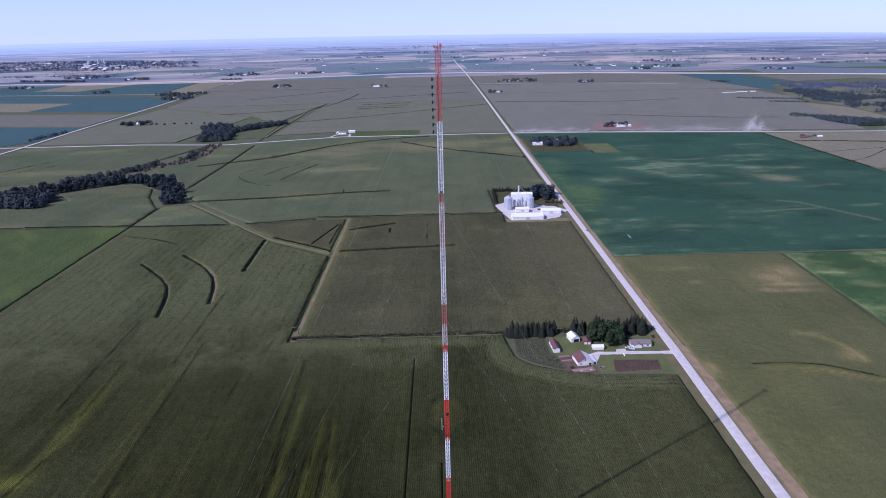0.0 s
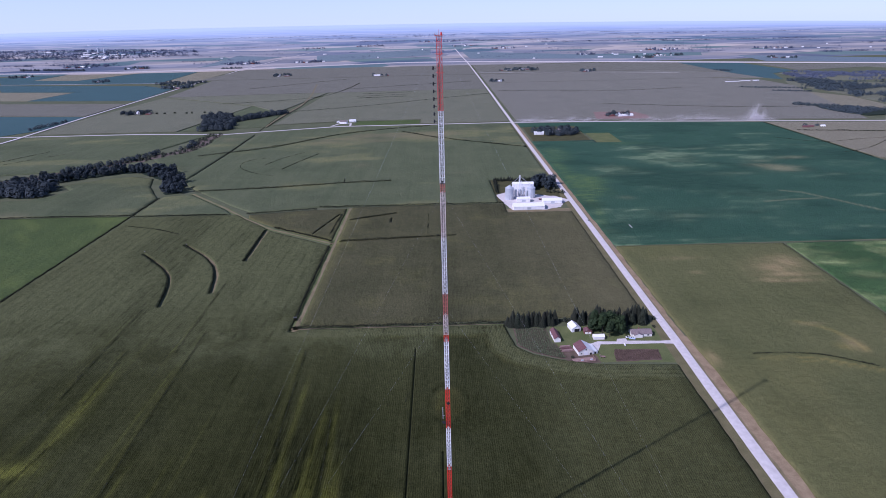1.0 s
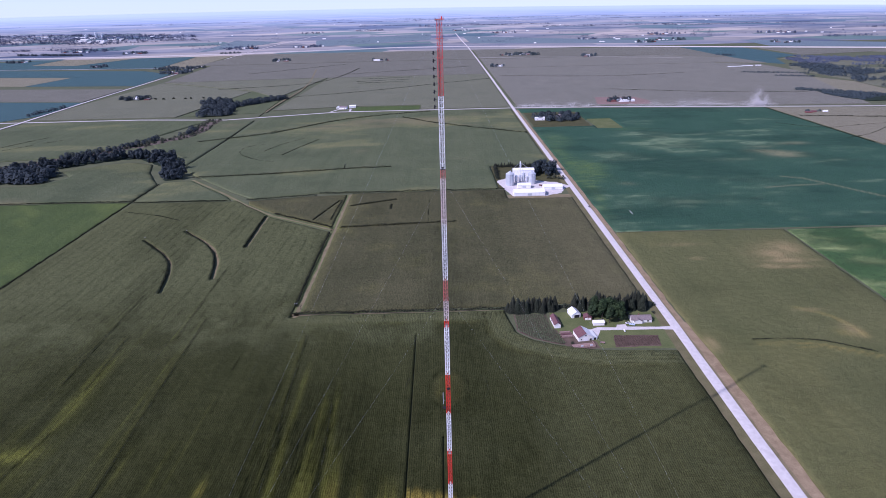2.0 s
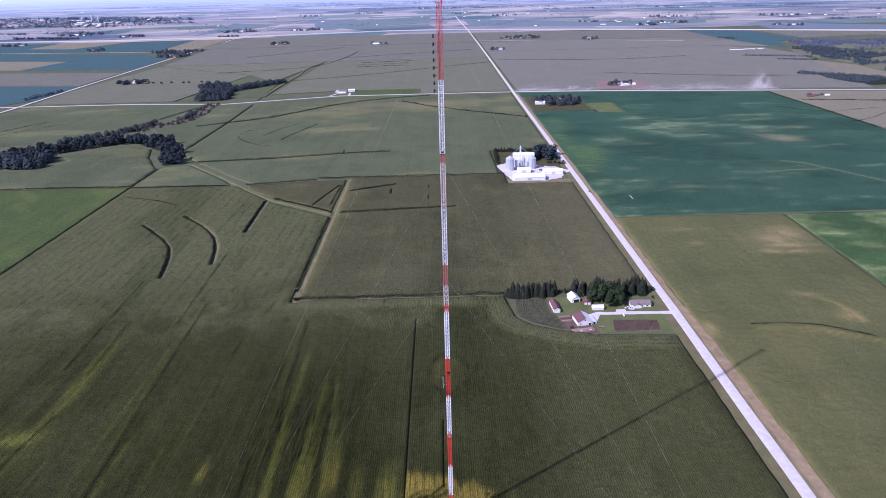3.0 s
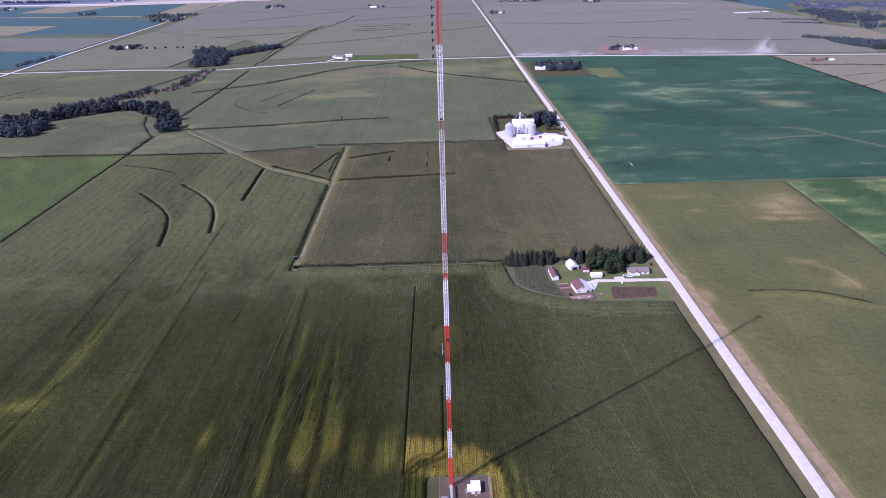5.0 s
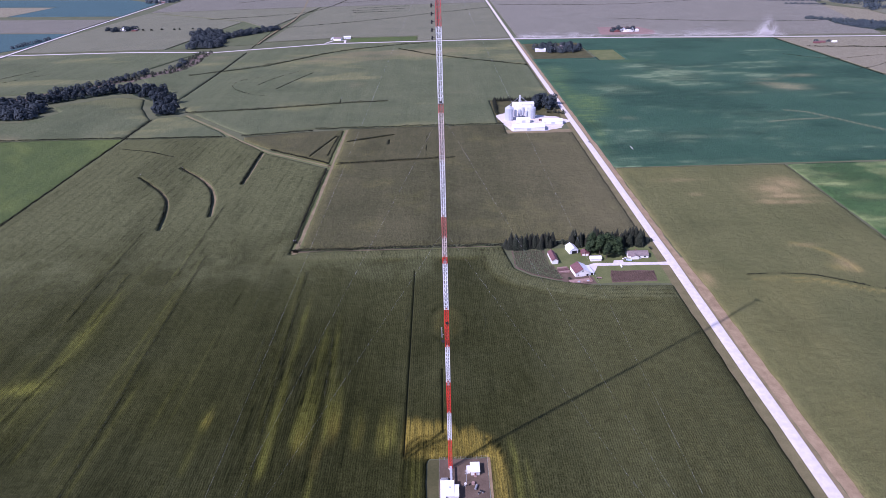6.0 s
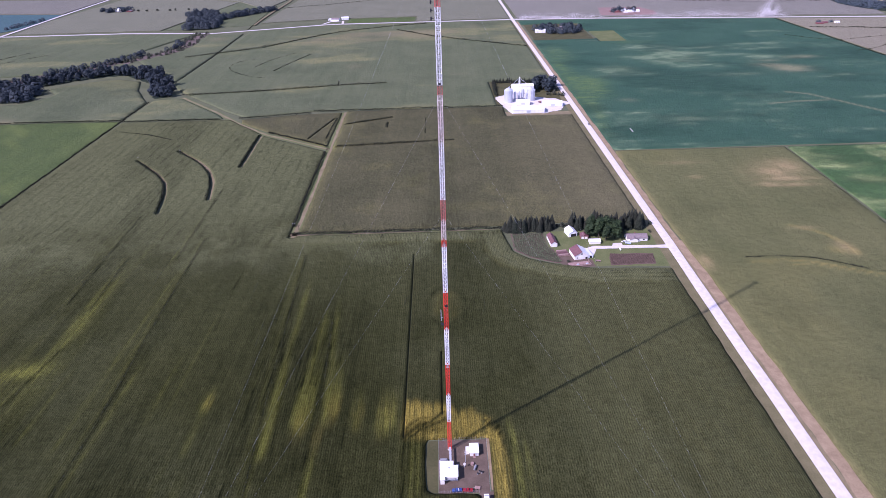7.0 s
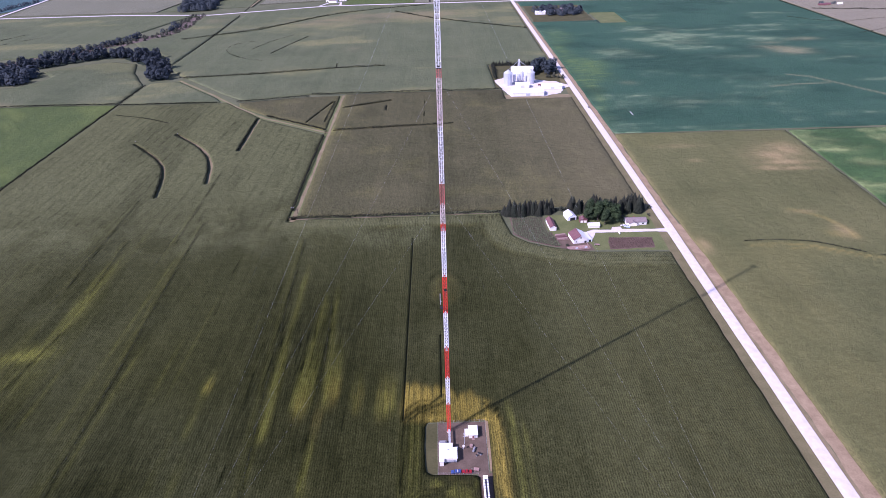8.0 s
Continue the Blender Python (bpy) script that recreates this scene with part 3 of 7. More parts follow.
solid("ditch", ribbon([(214.2, -900), (214.2, 200), (215.0, 400), (215.5, 480), (215.5, 850), (213.5, 1300), (212.5, 1700)], 3.2, 0.07, 6, 0.0, 0.8), VERGE, "narrow olive grass ditch beside the gravel", "ditch", kind="structure")
solid("verge", ribbon([(218.4, 480), (218.2, 850), (216.2, 1300), (215, 1700)], 5.4, 0.12, 4, 0.0, 1.6), RUST, "thin tan strip of dry grass beside the ditch", "verge", kind="structure")
solid("verge", ribbon([(219.8, -900), (219.8, 200), (220.2, 400), (219.2, 482)], 8.6, 0.13, 4, 0.0, 1.8), RUST, "reddish seeding grass along the road's ditch", "verge", kind="structure")

# ---- crop fields ----
EDGE_W = 196.6
TOWER = (0.0, 243.0)
SITE = [(-10.6, 212.2), (-13.2, 214.2), (-14.2, 218), (-14.6, 234), (-14.4, 247), (-13, 250.4), (23, 250.6), (23.4, 190), (27, 60), (17, 60), (16, 211)]
FARM = [(56, 520), (57, 508), (63, 470), (78, 455), (100, 445), (130, 437), (201, 433), (204, 433), (204, 522)]
LANE_NEAR = [(-152, 514), (-48, 514), (58, 515)]
WATER_NS = [(-148, 508), (-147, 580), (-148, 711), (-149, 800), (-150, 915)]
WATER_W = [(-150, 752), (-188, 777), (-250, 818), (-299, 866), (-354, 930), (-447, 1028)]


DARK_ROWS = ([(-232, 505), (-229, 430), (-225, 350), (-221, 280), (-219, 207), (-218, 120)], [(-292, 473), (-287, 393)], [(-283, 343), (-290, 286)], [(-127, 470), (-121, 330), (-112, 190)], [(-88, 372), (-83, 300)], [(-252, 620), (-246, 470)], [(-318, 560), (-310, 400)])


def near_marks(x, y):
    n1, n2 = fractal(x, y, 26.0, 11), fractal(x, y, 7.0, 12)
    rag = 0.55 + 0.9 * n2
    yellow, lime = np.zeros_like(x), np.zeros_like(x)
    for cx, slant, w, y0, y1, k in (
        (-111.8, 0.018, 2.6, 236, 330, 1.0), (-112.4, 0.018, 2.0, 300, 430, 0.42), (-112.6, 0.0, 1.2, 205, 250, 0.4), (-92.5, 0.0, 3.6, 256, 318, 1.1), (-96.5, 0.0, 2.0, 260, 330, 0.7), (-94.0, 0.0, 2.4, 290, 390, 0.5), (-86.5, 0.04, 1.4, 262, 330, 0.6), (-77.0, 0.05, 2.4, 262, 340, 0.9), (-71.5, 0.05, 2.2, 270, 330, 0.75), (-79.0, 0.05, 2.0, 320, 400, 0.4), (-79.6, -0.03, 1.6, 196, 262, 0.5),
        (-79.0, 0.0, 3.0, 196, 210, 0.8), (-58.0, 0.0, 3.5, 258, 294, 0.42), (-39.5, 0.0, 5.2, 253, 292, 0.72), (-33.5, 0.0, 1.6, 254, 288, 0.4), (-156.0, 0.0, 2.2, 272, 298, 0.6), (-157.0, 0.0, 2.4, 240, 272, 0.5), (-154.5, 0.05, 3.2, 198, 226, 0.6), (-286.0, 0.02, 4.0, 330, 450, 0.34), (-281.0, 0.02, 2.4, 380, 470, 0.22),
        (-236, 0, 1.8, 240, 470, 0.16), (-216, 0, 1.8, 200, 330, 0.22), (-284, 0, 1.5, 270, 470, 0.14), (-262, 0, 1.6, 250, 330, 0.2), (-190, 0, 1.6, 260, 340, 0.14)):
        xc = x - cx + slant * (y - 260)
        lime += 1.2 * k * np.exp(-((xc / w) ** 2)) * smooth(y, y0 - 6, y0 + 14) * (1 - smooth(y, y1 - 55, y1 + 10)) * rag * (0.45 + value_noise(x / 1.4, y / 16.0, 13))
    rowed = 0.62 + 0.7 * value_noise(x / 1.6, y / 18.0, 14)
    top = 280 - 10 * smooth(x, -2, 6) - 3 * smooth(x, 14, 24) + 6 * (value_noise(x / 6.0, y * 0.0, 15) - 0.5) + 4 * (value_noise(x / 1.9, y * 0.0, 16) - 0.5)
    yellow += smooth(x, -29, -25.5) * (1 - smooth(x, 23, 29)) * smooth(y, 246, 252) * (1 - smooth(y, top - 5, top + 4)) * rag * 0.82 * rowed
    yellow += 0.25 * smooth(x, -31, -29) * (1 - smooth(x, -27, -25)) * smooth(y, 250, 258) * (1 - smooth(y, 262, 270)) * rag
    bend = x - 29.4 + 0.0016 * np.maximum(y - 225, 0) ** 2
    yellow += 0.9 * np.exp(-((bend / 3.4) ** 2)) * (1 - smooth(y, 248, 260)) * rag * rowed
    lime += 0.5 * np.exp(-(((bend - 9.0) / 1.8) ** 2)) * (1 - smooth(y, 252, 270)) * rag
    lime += 0.3 * np.exp(-(((bend - 15.5) / 1.2) ** 2)) * (1 - smooth(y, 235, 255)) * rag
    lime += 0.25 * np.exp(-(((x + 20) / 5.0) ** 2)) * (1 - smooth(y, 246, 254)) * rag
    for cx, cy, rx, ry, k in ((-92, 266, 4.5, 12, 0.34), (-74, 277, 4.5, 12, 0.30), (-39.5, 268, 5.5, 14, 0.14), (-57, 270, 4, 12, 0.08), (-80, 252, 3, 10, 0.2), (-156, 284, 2.5, 6, 0.35)):
        yellow += k * np.exp(-(((x - cx) / rx) ** 4) - ((y - cy) / ry) ** 2) * rag * rowed
    for cx, cy, rx, ry, k in ((-289, 322, 12, 8, 0.55), (-300, 317, 14, 6, 0.35), (-284, 372, 6, 16, 0.3), (-157, 284, 3, 8, 0.4), (-292, 300, 20, 16, 0.15)):
        lime += k * np.exp(-(((x - cx) / rx) ** 2) - ((y - cy) / ry) ** 2) * rag
    # browner eastern side, paled in colour for the brighter view away from sun
    backscatter_side = 0.36 * smooth(x + 30 * (n1 - 0.5), 0, 120)
    lime += 0.10 * smooth(value_noise(x / 5.0, y / 160.0, 18), 0.72, 0.95) * smooth(-x, 60, 120)
    spot = np.hypot((x - 1) / 15.0, (y - 385) / 26.0)
    yellow += 0.14 * (1 - smooth(spot, 0.5, 1.0)) * n2
    head = np.minimum(np.abs(polygon_sdf(x, y, FARM)), np.where(x < 70, np.hypot(y - 513, np.maximum(-150 - x, 0)), 999))
    # dry headlands, and ramps along y that paint in haze and view brightness
    dry = 0.7 * (1 - smooth(head + 10 * (n1 - 0.5), 15, 26)) + 0.22 * smooth(y + 60 * (n1 - 0.5), 270, 520) + 0.22 * smooth(fractal(x, y, 160.0, 21), 0.52, 0.75) + 0.35 * smooth(y, 436, 470) * (1 - smooth(y, 500, 512)) * smooth(n1, 0.35, 0.7)
    dry += 0.8 * smooth(y + 50 * (n1 - 0.5), 420, 640) * (1 - smooth(x, -170, -120)) + backscatter_side
    band = 1 - smooth(head + 12 * (n1 - 0.5), 16, 30)
    yellow += (0.16 * band + 0.05 * smooth(x, 10, 150)) * (0.4 + n2)
    lime += 0.10 * band * rag
    contour = polygon_sdf(x, y, FARM)
    lush = 0.45 * np.exp(-(((bend - 5.6) / 1.1) ** 2)) * (1 - smooth(y, 256, 268)) + 0.5 * np.exp(-(((x - 26) / 5) ** 2) - ((y - 258) / 3.5) ** 2)
    for line in DARK_ROWS:
        near = line_distance(x, y, line)
        lush += 0.75 * np.exp(-((near / 1.3) ** 2)) * (0.2 + 1.3 * n2)
        lime += 0.16 * np.exp(-(((line_distance(x + 3.2, y, line)) / 1.4) ** 2)) * rag
    # dark lines beside the lime streaks: furrows, and step shadow put into colour
    for cx, cy0, cy1 in ((-116.5, 200, 360), (-89, 250, 380), (-84, 190, 330), (-105, 200, 300), (-64, 190, 300), (-128, 190, 420), (-173, 300, 480)):
        lush += 0.55 * np.exp(-(((x - cx + 0.03 * (y - 260)) / 1.1) ** 2)) * smooth(y, cy0, cy0 + 30) * (1 - smooth(y, cy1 - 50, cy1)) * smooth(n2, 0.25, 0.6)
    lush += 0.25 * smooth(fractal(x * 3, y * 0.6, 120.0, 31), 0.5, 0.72) + 0.7 * np.exp(-(((x + 100) / 45) ** 2) - ((y - 320) / 70) ** 2)
    ring = polygon_sdf(x, y, [(-13, 205), (-13, 252), (23, 252), (23, 205)])
    around = (1 - smooth(y, 258, 272)) * smooth(y, 160, 190) * (1 - smooth(x, -14, 2))
    for r in (3.5, 7.0, 10.5, 14.0):
        lush += 1.1 * np.exp(-(((ring - r) / 1.1) ** 2)) * around
        lime += 0.18 * np.exp(-(((ring - r - 1.8) / 0.9) ** 2)) * around * rag
    # ruts curving from the western track to the mast, and the ragged plot south of the yard
    for line in ([(-27, 251), (-22, 257), (-12, 262), (-4, 270)], [(-24, 250), (-18, 256), (-8, 261), (0, 266)], [(22, 262), (27, 258), (31, 250), (34, 236)], [(26, 262), (33, 254), (37, 240)]):
        lush += 0.7 * np.exp(-((line_distance(x, y, curved(line)) / 0.8) ** 2)) * (0.4 + n2)
        yellow *= 1 - 0.8 * np.exp(-((line_distance(x, y, curved(line)) / 0.8) ** 2))
    plot = smooth(x, -14, -8) * (1 - smooth(x, 12, 17)) * (1 - smooth(y, 207, 212))
    lime += plot * 0.45 * smooth(fractal(x, y, 5.0, 19), 0.4, 0.7)
    yellow += plot * 0.12 * smooth(n2, 0.5, 0.75)
    # the near west of the field is darker
    lush += 0.35 * (1 - smooth(y, 210, 330)) * smooth(-x, 40, 120) * (0.5 + n1)
    # turned rows of the headlands
    lush += 0.35 * smooth(np.sin(x / 1.9 + 3 * n1), 0.6, 0.95) * smooth(y, 488, 496) * smooth(n2, 0.4, 0.6)
    for r in (5, 10, 16, 22, 27):
        lush += 0.5 * np.exp(-(((contour - r) / 0.8) ** 2)) * smooth(n2, 0.3, 0.6)
    lush += 0.5 * np.exp(-(((spot - 1.0) / 0.12) ** 2)) * smooth(n2, 0.35, 0.6)
    return np.clip(yellow, 0, 0.95), np.clip(dry, 0, 0.92), np.clip(lush, 0, 0.7), np.clip(lime, 0, 0.8)


def mid_marks(x, y):
    n1, n2 = fractal(x, y, 40.0, 41), fractal(x, y, 9.0, 42)
    yellow = 0.35 * smooth(n1, 0.55, 0.75) * n2
    for line in (WATER_NS, WATER_W):
        yellow += 0.35 * np.exp(-((line_distance(x, y, line) / 12.0) ** 2)) * (0.4 + n2)
    # dry patches, and paler brown corn towards the east
    dry = 0.25 * smooth(fractal(x, y, 200.0, 43), 0.5, 0.7) + 0.4 * smooth(x + 50 * (n1 - 0.5), 40, 180)
    return yellow, dry, 0.4 * smooth(fractal(x, y, 90.0, 44), 0.55, 0.75)


def soy_marks(x, y):
    n2 = fractal(x, y * 2.2, 30.0, 52)
    swirl = fractal(x + 40 * n2, y * 1.7, 130.0, 51, 6)
    low = y < 720
    yellow = (0.14 + 0.75 * low) * smooth(swirl, 0.58 - 0.06 * low, 0.68) * (0.15 + 1.3 * smooth(n2, 0.35, 0.7))
    lime, dry = np.zeros_like(x), np.zeros_like(x)
    wave = 18 * (fractal(x, y, 60.0, 54) - 0.5)
    for cx, cy, rx, ry, k in ((652, 1112, 34, 24, 0.9), (630, 1140, 30, 14, 0.7), (715, 1198, 30, 12, 0.6), (640, 1180, 30, 10, 0.35), (372, 1420, 40, 6, 0.3), (300, 935, 16, 8, 0.3)):
        dry += k * np.exp(-(((x + wave - cx) / rx) ** 2) - ((y + wave - cy) / ry) ** 2) * (0.3 + 1.2 * n2)
    # paler washes across the field
    for cx, cy, rx, ry, k in ((440, 1325, 44, 22, 0.65), (478, 1262, 34, 40, 0.6), (470, 1200, 40, 34, 0.65), (500, 1150, 34, 16, 0.5), (420, 1230, 40, 20, 0.4), (330, 1128, 34, 26, 0.55), (369, 1100, 26, 12, 0.4), (280, 874, 34, 6, 0.65), (352, 830, 24, 7, 0.6), (341, 808, 18, 5, 0.4), (570, 1310, 60, 9, 0.5), (660, 1290, 50, 12, 0.4), (524, 1256, 40, 10, 0.35), (600, 1230, 60, 12, 0.3), (655, 1212, 36, 12, 0.5), (552, 1082, 30, 12, 0.3), (784, 1466, 40, 12, 0.5), (733, 1057, 30, 8, 0.4), (676, 1046, 24, 8, 0.4), (586, 772, 34, 5, 0.5), (682, 917, 24, 6, 0.4), (310, 733, 50, 4, 0.3), (262, 750, 16, 4, 0.3), (690, 1330, 60, 10, 0.3), (455, 668, 22, 14, 0.9), (441, 690, 12, 10, 0.7), (475, 652, 24, 10, 0.8), (489, 612, 26, 10, 0.6), (435, 560, 14, 12, 0.6), (455, 540, 24, 10, 0.7), (520, 575, 30, 8, 0.5)):
        yellow += 1.25 * k * np.exp(-(((x + wave - cx) / rx) ** 2) - ((y + wave - cy) / ry) ** 2) * (0.3 + 1.7 * smooth(n2, 0.3, 0.7))
    # lusher yellow-green growth along the county road
    for cx, cy, rx, ry, k in ((246, 1045, 24, 80, 0.9), (266, 1020, 20, 46, 0.8), (236, 940, 14, 60, 0.9), (284, 1060, 24, 30, 0.6), (250, 1290, 26, 70, 0.6), (234, 1180, 14, 70, 0.6), (232, 840, 9, 70, 0.6), (330, 1130, 40, 26, 0.3), (470, 1230, 50, 60, 0.3), (430, 1390, 50, 20, 0.4)):
        lime += k * np.exp(-(((x + wave - cx) / rx) ** 2) - ((y - cy) / ry) ** 2) * (0.2 + 1.2 * n2)
    for line, w in (([(565, 957), (593, 943), (618, 900), (654, 838)], 3.0), ([(510, 897), (549, 904), (605, 908)], 2.6)):
        dry += 0.55 * np.exp(-((line_distance(x, y, line) / w) ** 2))
    return np.clip(yellow, 0, 0.8), np.clip(dry, 0, 0.75), 0.5 * smooth(fractal(x, y * 2, 120.0, 53), 0.5, 0.7), np.clip(lime, 0, 0.75)


def east_marks(x, y):
    n2 = fractal(x * 1.5, y, 18.0, 62)
    dry = np.zeros_like(x)
    for cx, cy, rx, ry, k in ((385, 636, 26, 20, 0.8), (388, 612, 30, 6, 0.75), (380, 596, 30, 5, 0.75), (360, 600, 12, 5, 0.5), (408, 655, 20, 18, 0.5), (285, 668, 26, 6, 0.4), (289, 624, 8, 5, 0.4), (229, 440, 5, 12, 0.8), (362, 458, 8, 14, 0.5), (345, 497, 14, 4, 0.4)):
        dry += k * np.exp(-(((x - cx) / rx) ** 2) - ((y - cy) / ry) ** 2) * (0.25 + 1.3 * n2)
    yellow = 0.12 * smooth(fractal(x, y, 120.0, 63), 0.5, 0.7)
    for line, w, k in (([(335, 502), (348, 494), (358, 484), (364, 468), (366, 449)], 2.6, 0.7), ([(350, 455), (364, 452)], 6.0, 0.5), ([(268, 439), (297, 440), (319, 436), (338, 427), (360, 416), (390, 402), (430, 388)], 1.6, 0.8), ([(280, 435), (319, 431), (360, 411)], 1.2, 0.4)):
        yellow += k * np.exp(-((line_distance(x, y, line) / w) ** 2)) * (0.3 + n2)
    dry += 0.3 * (1 - smooth(x, 224, 228)) * n2
    return yellow, np.clip(dry, 0, 0.85), 0.3 * smooth(fractal(x, y, 90.0, 64), 0.5, 0.7)


def north_marks(x, y):
    n2 = fractal(x, y * 2, 40.0, 72)
    yellow = 0.5 * smooth(fractal(x, y * 2.5, 220.0, 71, 5), 0.56, 0.72) * (0.3 + n2)
    dry = 0.5 * smooth(fractal(x, y * 1.5, 260.0, 73), 0.55, 0.75)
    for cx, cy, rx, ry in ((190, 1640, 30, 40), (-560, 1480, 50, 20), (-330, 1560, 60, 16)):
        yellow += 0.5 * np.exp(-(((x - cx) / rx) ** 2) - ((y - cy) / ry) ** 2) * (0.3 + n2)
    return yellow, dry, 0.3 * smooth(fractal(x, y, 150.0, 74), 0.55, 0.75)


def hay_marks(x, y):
    n2 = fractal(x, y, 30.0, 82)
    return 0.3 * smooth(fractal(x + y, (y - x) * 0.3, 60.0, 81), 0.5, 0.7) * (0.3 + n2), np.zeros_like(x), 0.3 * n2


for line, width, worn in ((WATER_NS, 11.5, 3.6), (WATER_W, 8.5, 3.0), (LANE_NEAR, 6.0, 2.2)):
    solid("waterway", ribbon(line, width, 0.06, 6, 0.0, 1.2), GRASS, "green grassed waterway between the crops", "waterway", kind="structure")
    solid("lane", ribbon([(x + 0.8, y) for x, y in line], worn, 0.10, 6, 0.0, 1.6), VERGE, "worn pale strip of dry grass along the waterway", "lane", kind="structure")
solid("verge", ribbon([(200.6, -900), (200.6, 200), (201.2, 400), (202, 480), (202, 850), (201.5, 1300), (201, 1700)], 8.8, 0.07, 6, 0.0, 1.0), ROADSIDE, "dry olive mown grass along the county road", "verge", kind="structure")
TRACK_A = [(-27.6, 468), (-27.6, 250)]
TRACK_B = [(-4.0, 330), (-4.0, 268)]
field("corn_field", "tall dark green standing corn with yellowed streaks round the mast's yard", [(-485, 60), (EDGE_W, 60), (EDGE_W, 433), (204, 433), (204, 511), (-152, 511), (-154, 745), (-250, 810), (-318, 891), (-490, 893)], CORN, 2.4, 2.0,
      tramlines=[(-27.6, 0.8), (-4.0, 0.7)],
      strips=[(TRACK_A, 0.8), (TRACK_B, 0.7), (curved([(-394, 726), (-332, 662), (-314, 612), (-304, 567)]), 4.6), (curved([(-350, 756), (-298, 704), (-272, 654), (-260, 599)]), 5.6), ([(-256, 814), (-251, 693)], 6), (WATER_NS, 9), (WATER_W, 5.5)],
      yards=[SITE, FARM], marks=near_marks)
field("corn_field", "standing corn behind the farmstead's windbreak", [(-142.5, 517), (198, 524), (198, 872), (167, 872), (99, 872), (99, 920), (-147, 918)], CORN_MID, 2.4, 2.5,
      strips=[([(-141, 757), (-65, 764), (17, 771)], 5), ([(-140, 850), (-72, 878)], 5), ([(-78, 855), (-77, 830)], 2.5), ([(-22, 880), (-22, 772)], 1.5)],
      yards=[[(-142, 512), (-142, 517), (60, 519), (60, 523), (205, 526), (205, 512)]], marks=mid_marks)
field("corn_field", "olive corner of corn beside the grassed waterway", [(-491, 899), (-335, 897), (-352, 922), (-445, 1020), (-491, 1012)], CORN_NORTH, 2.3, 2.5, marks=north_marks)
field("corn_field", "triangle of corn between grassed waterways", [(-154, 760), (-154, 912), (-205, 910), (-305, 890), (-300, 874), (-248, 826), (-190, 785)], CORN_MID, 2.3, 2.5, strips=[([(-185, 790), (-160, 880)], 3)], marks=mid_marks)
field("corn_field", "broad olive cornfield reaching the crossing road", [(-440, 1040), (-345, 940), (-300, 900), (-204, 926), (-60, 926), (90, 927), (88, 1075), (200, 1080), (199, 1716), (-290, 1720), (-498, 1664), (-498, 1110)], CORN_NORTH, 2.3, 2.6,
      strips=[([(-450, 1037), (-311, 1051), (-182, 1075), (-97, 1083)], 6), ([(-560, 1352), (-412, 1432), (-273, 1599), (-141, 1670), (-30, 1702)], 7), ([(-106, 1619), (1, 1504), (198, 1369)], 5), (curved([(-330, 1142), (-375, 1165), (-430, 1225), (-430, 1290), (-387, 1314)]), 2.2), (curved([(-376, 1240), (-354, 1310), (-316, 1367)]), 2.6), (curved([(-329, 1199), (-308, 1271), (-280, 1350)]), 3)], marks=north_marks)
field("hay_field", "light green cut hay in slanting swaths", [(-900, 420), (-489, 420), (-493.5, 899), (-590, 903), (-900, 901)], HAY, 0.5, 5.0, marks=hay_marks)
field("corn_field", "olive crop between the hay and the creek", [(-900, 906), (-590, 906.5), (-497, 904), (-498, 1000), (-548, 1085), (-572, 1150), (-626, 1172), (-664, 1158), (-700, 1135), (-728, 1110), (-692, 1072), (-702, 1042), (-726, 1010), (-900, 998)], CORN_NORTH, 2.0, 5.0, marks=north_marks)
field("corn_field", "olive cornfield beyond the wooded creek", [(-1160, 1150), (-760, 1240), (-690, 1440), (-650, 1600), (-610, 1640), (-848, 1670), (-1160, 1672)], CORN_NORTH, 2.1, 6.0, strips=[([(-1010, 1330), (-960, 1450)], 4), ([(-980, 1310), (-900, 1420)], 4)], marks=north_marks)
field("soybean_field", "dark blue-green soybeans with pale washed-out patches", [(221.6, 720), (575, 722), (895, 722), (880, 1200), (884, 1640), (443, 1704), (219, 1718)], SOY, 0.9, 5.0, yards=[[(223, 1440), (366, 1440), (368, 1650), (223, 1650)], [(371, 1408), (431, 1408), (434, 1535), (371, 1535)]], marks=soy_marks)
field("soybean_field", "dark green soybeans mottled with lighter patches", [(441, 715), (434, 520), (423, 330), (900, 330), (900, 718)], SOY_GREEN, 0.9, 4.0, marks=soy_marks)
field("corn_field", "olive green crop with a tan washed patch beside the road", [(224, 60), (420, 60), (420, 330), (430, 517), (438, 715), (221.4, 716), (221.8, 520), (224, 440)], CORN_EAST, 1.8, 3.0,
      strips=[([(266, 445), (300, 445), (322, 442), (340, 433), (360, 421), (390, 407), (430, 393)], 2.2)], marks=east_marks)

field("corn_field", "olive field between the boundary and the creek", [(-501, 1130), (-502, 1360), (-508, 1622), (-600, 1622), (-588, 1480), (-598, 1400), (-655, 1335), (-610, 1262), (-540, 1205)], CORN_NORTH, 2.1, 4.0, marks=north_marks)
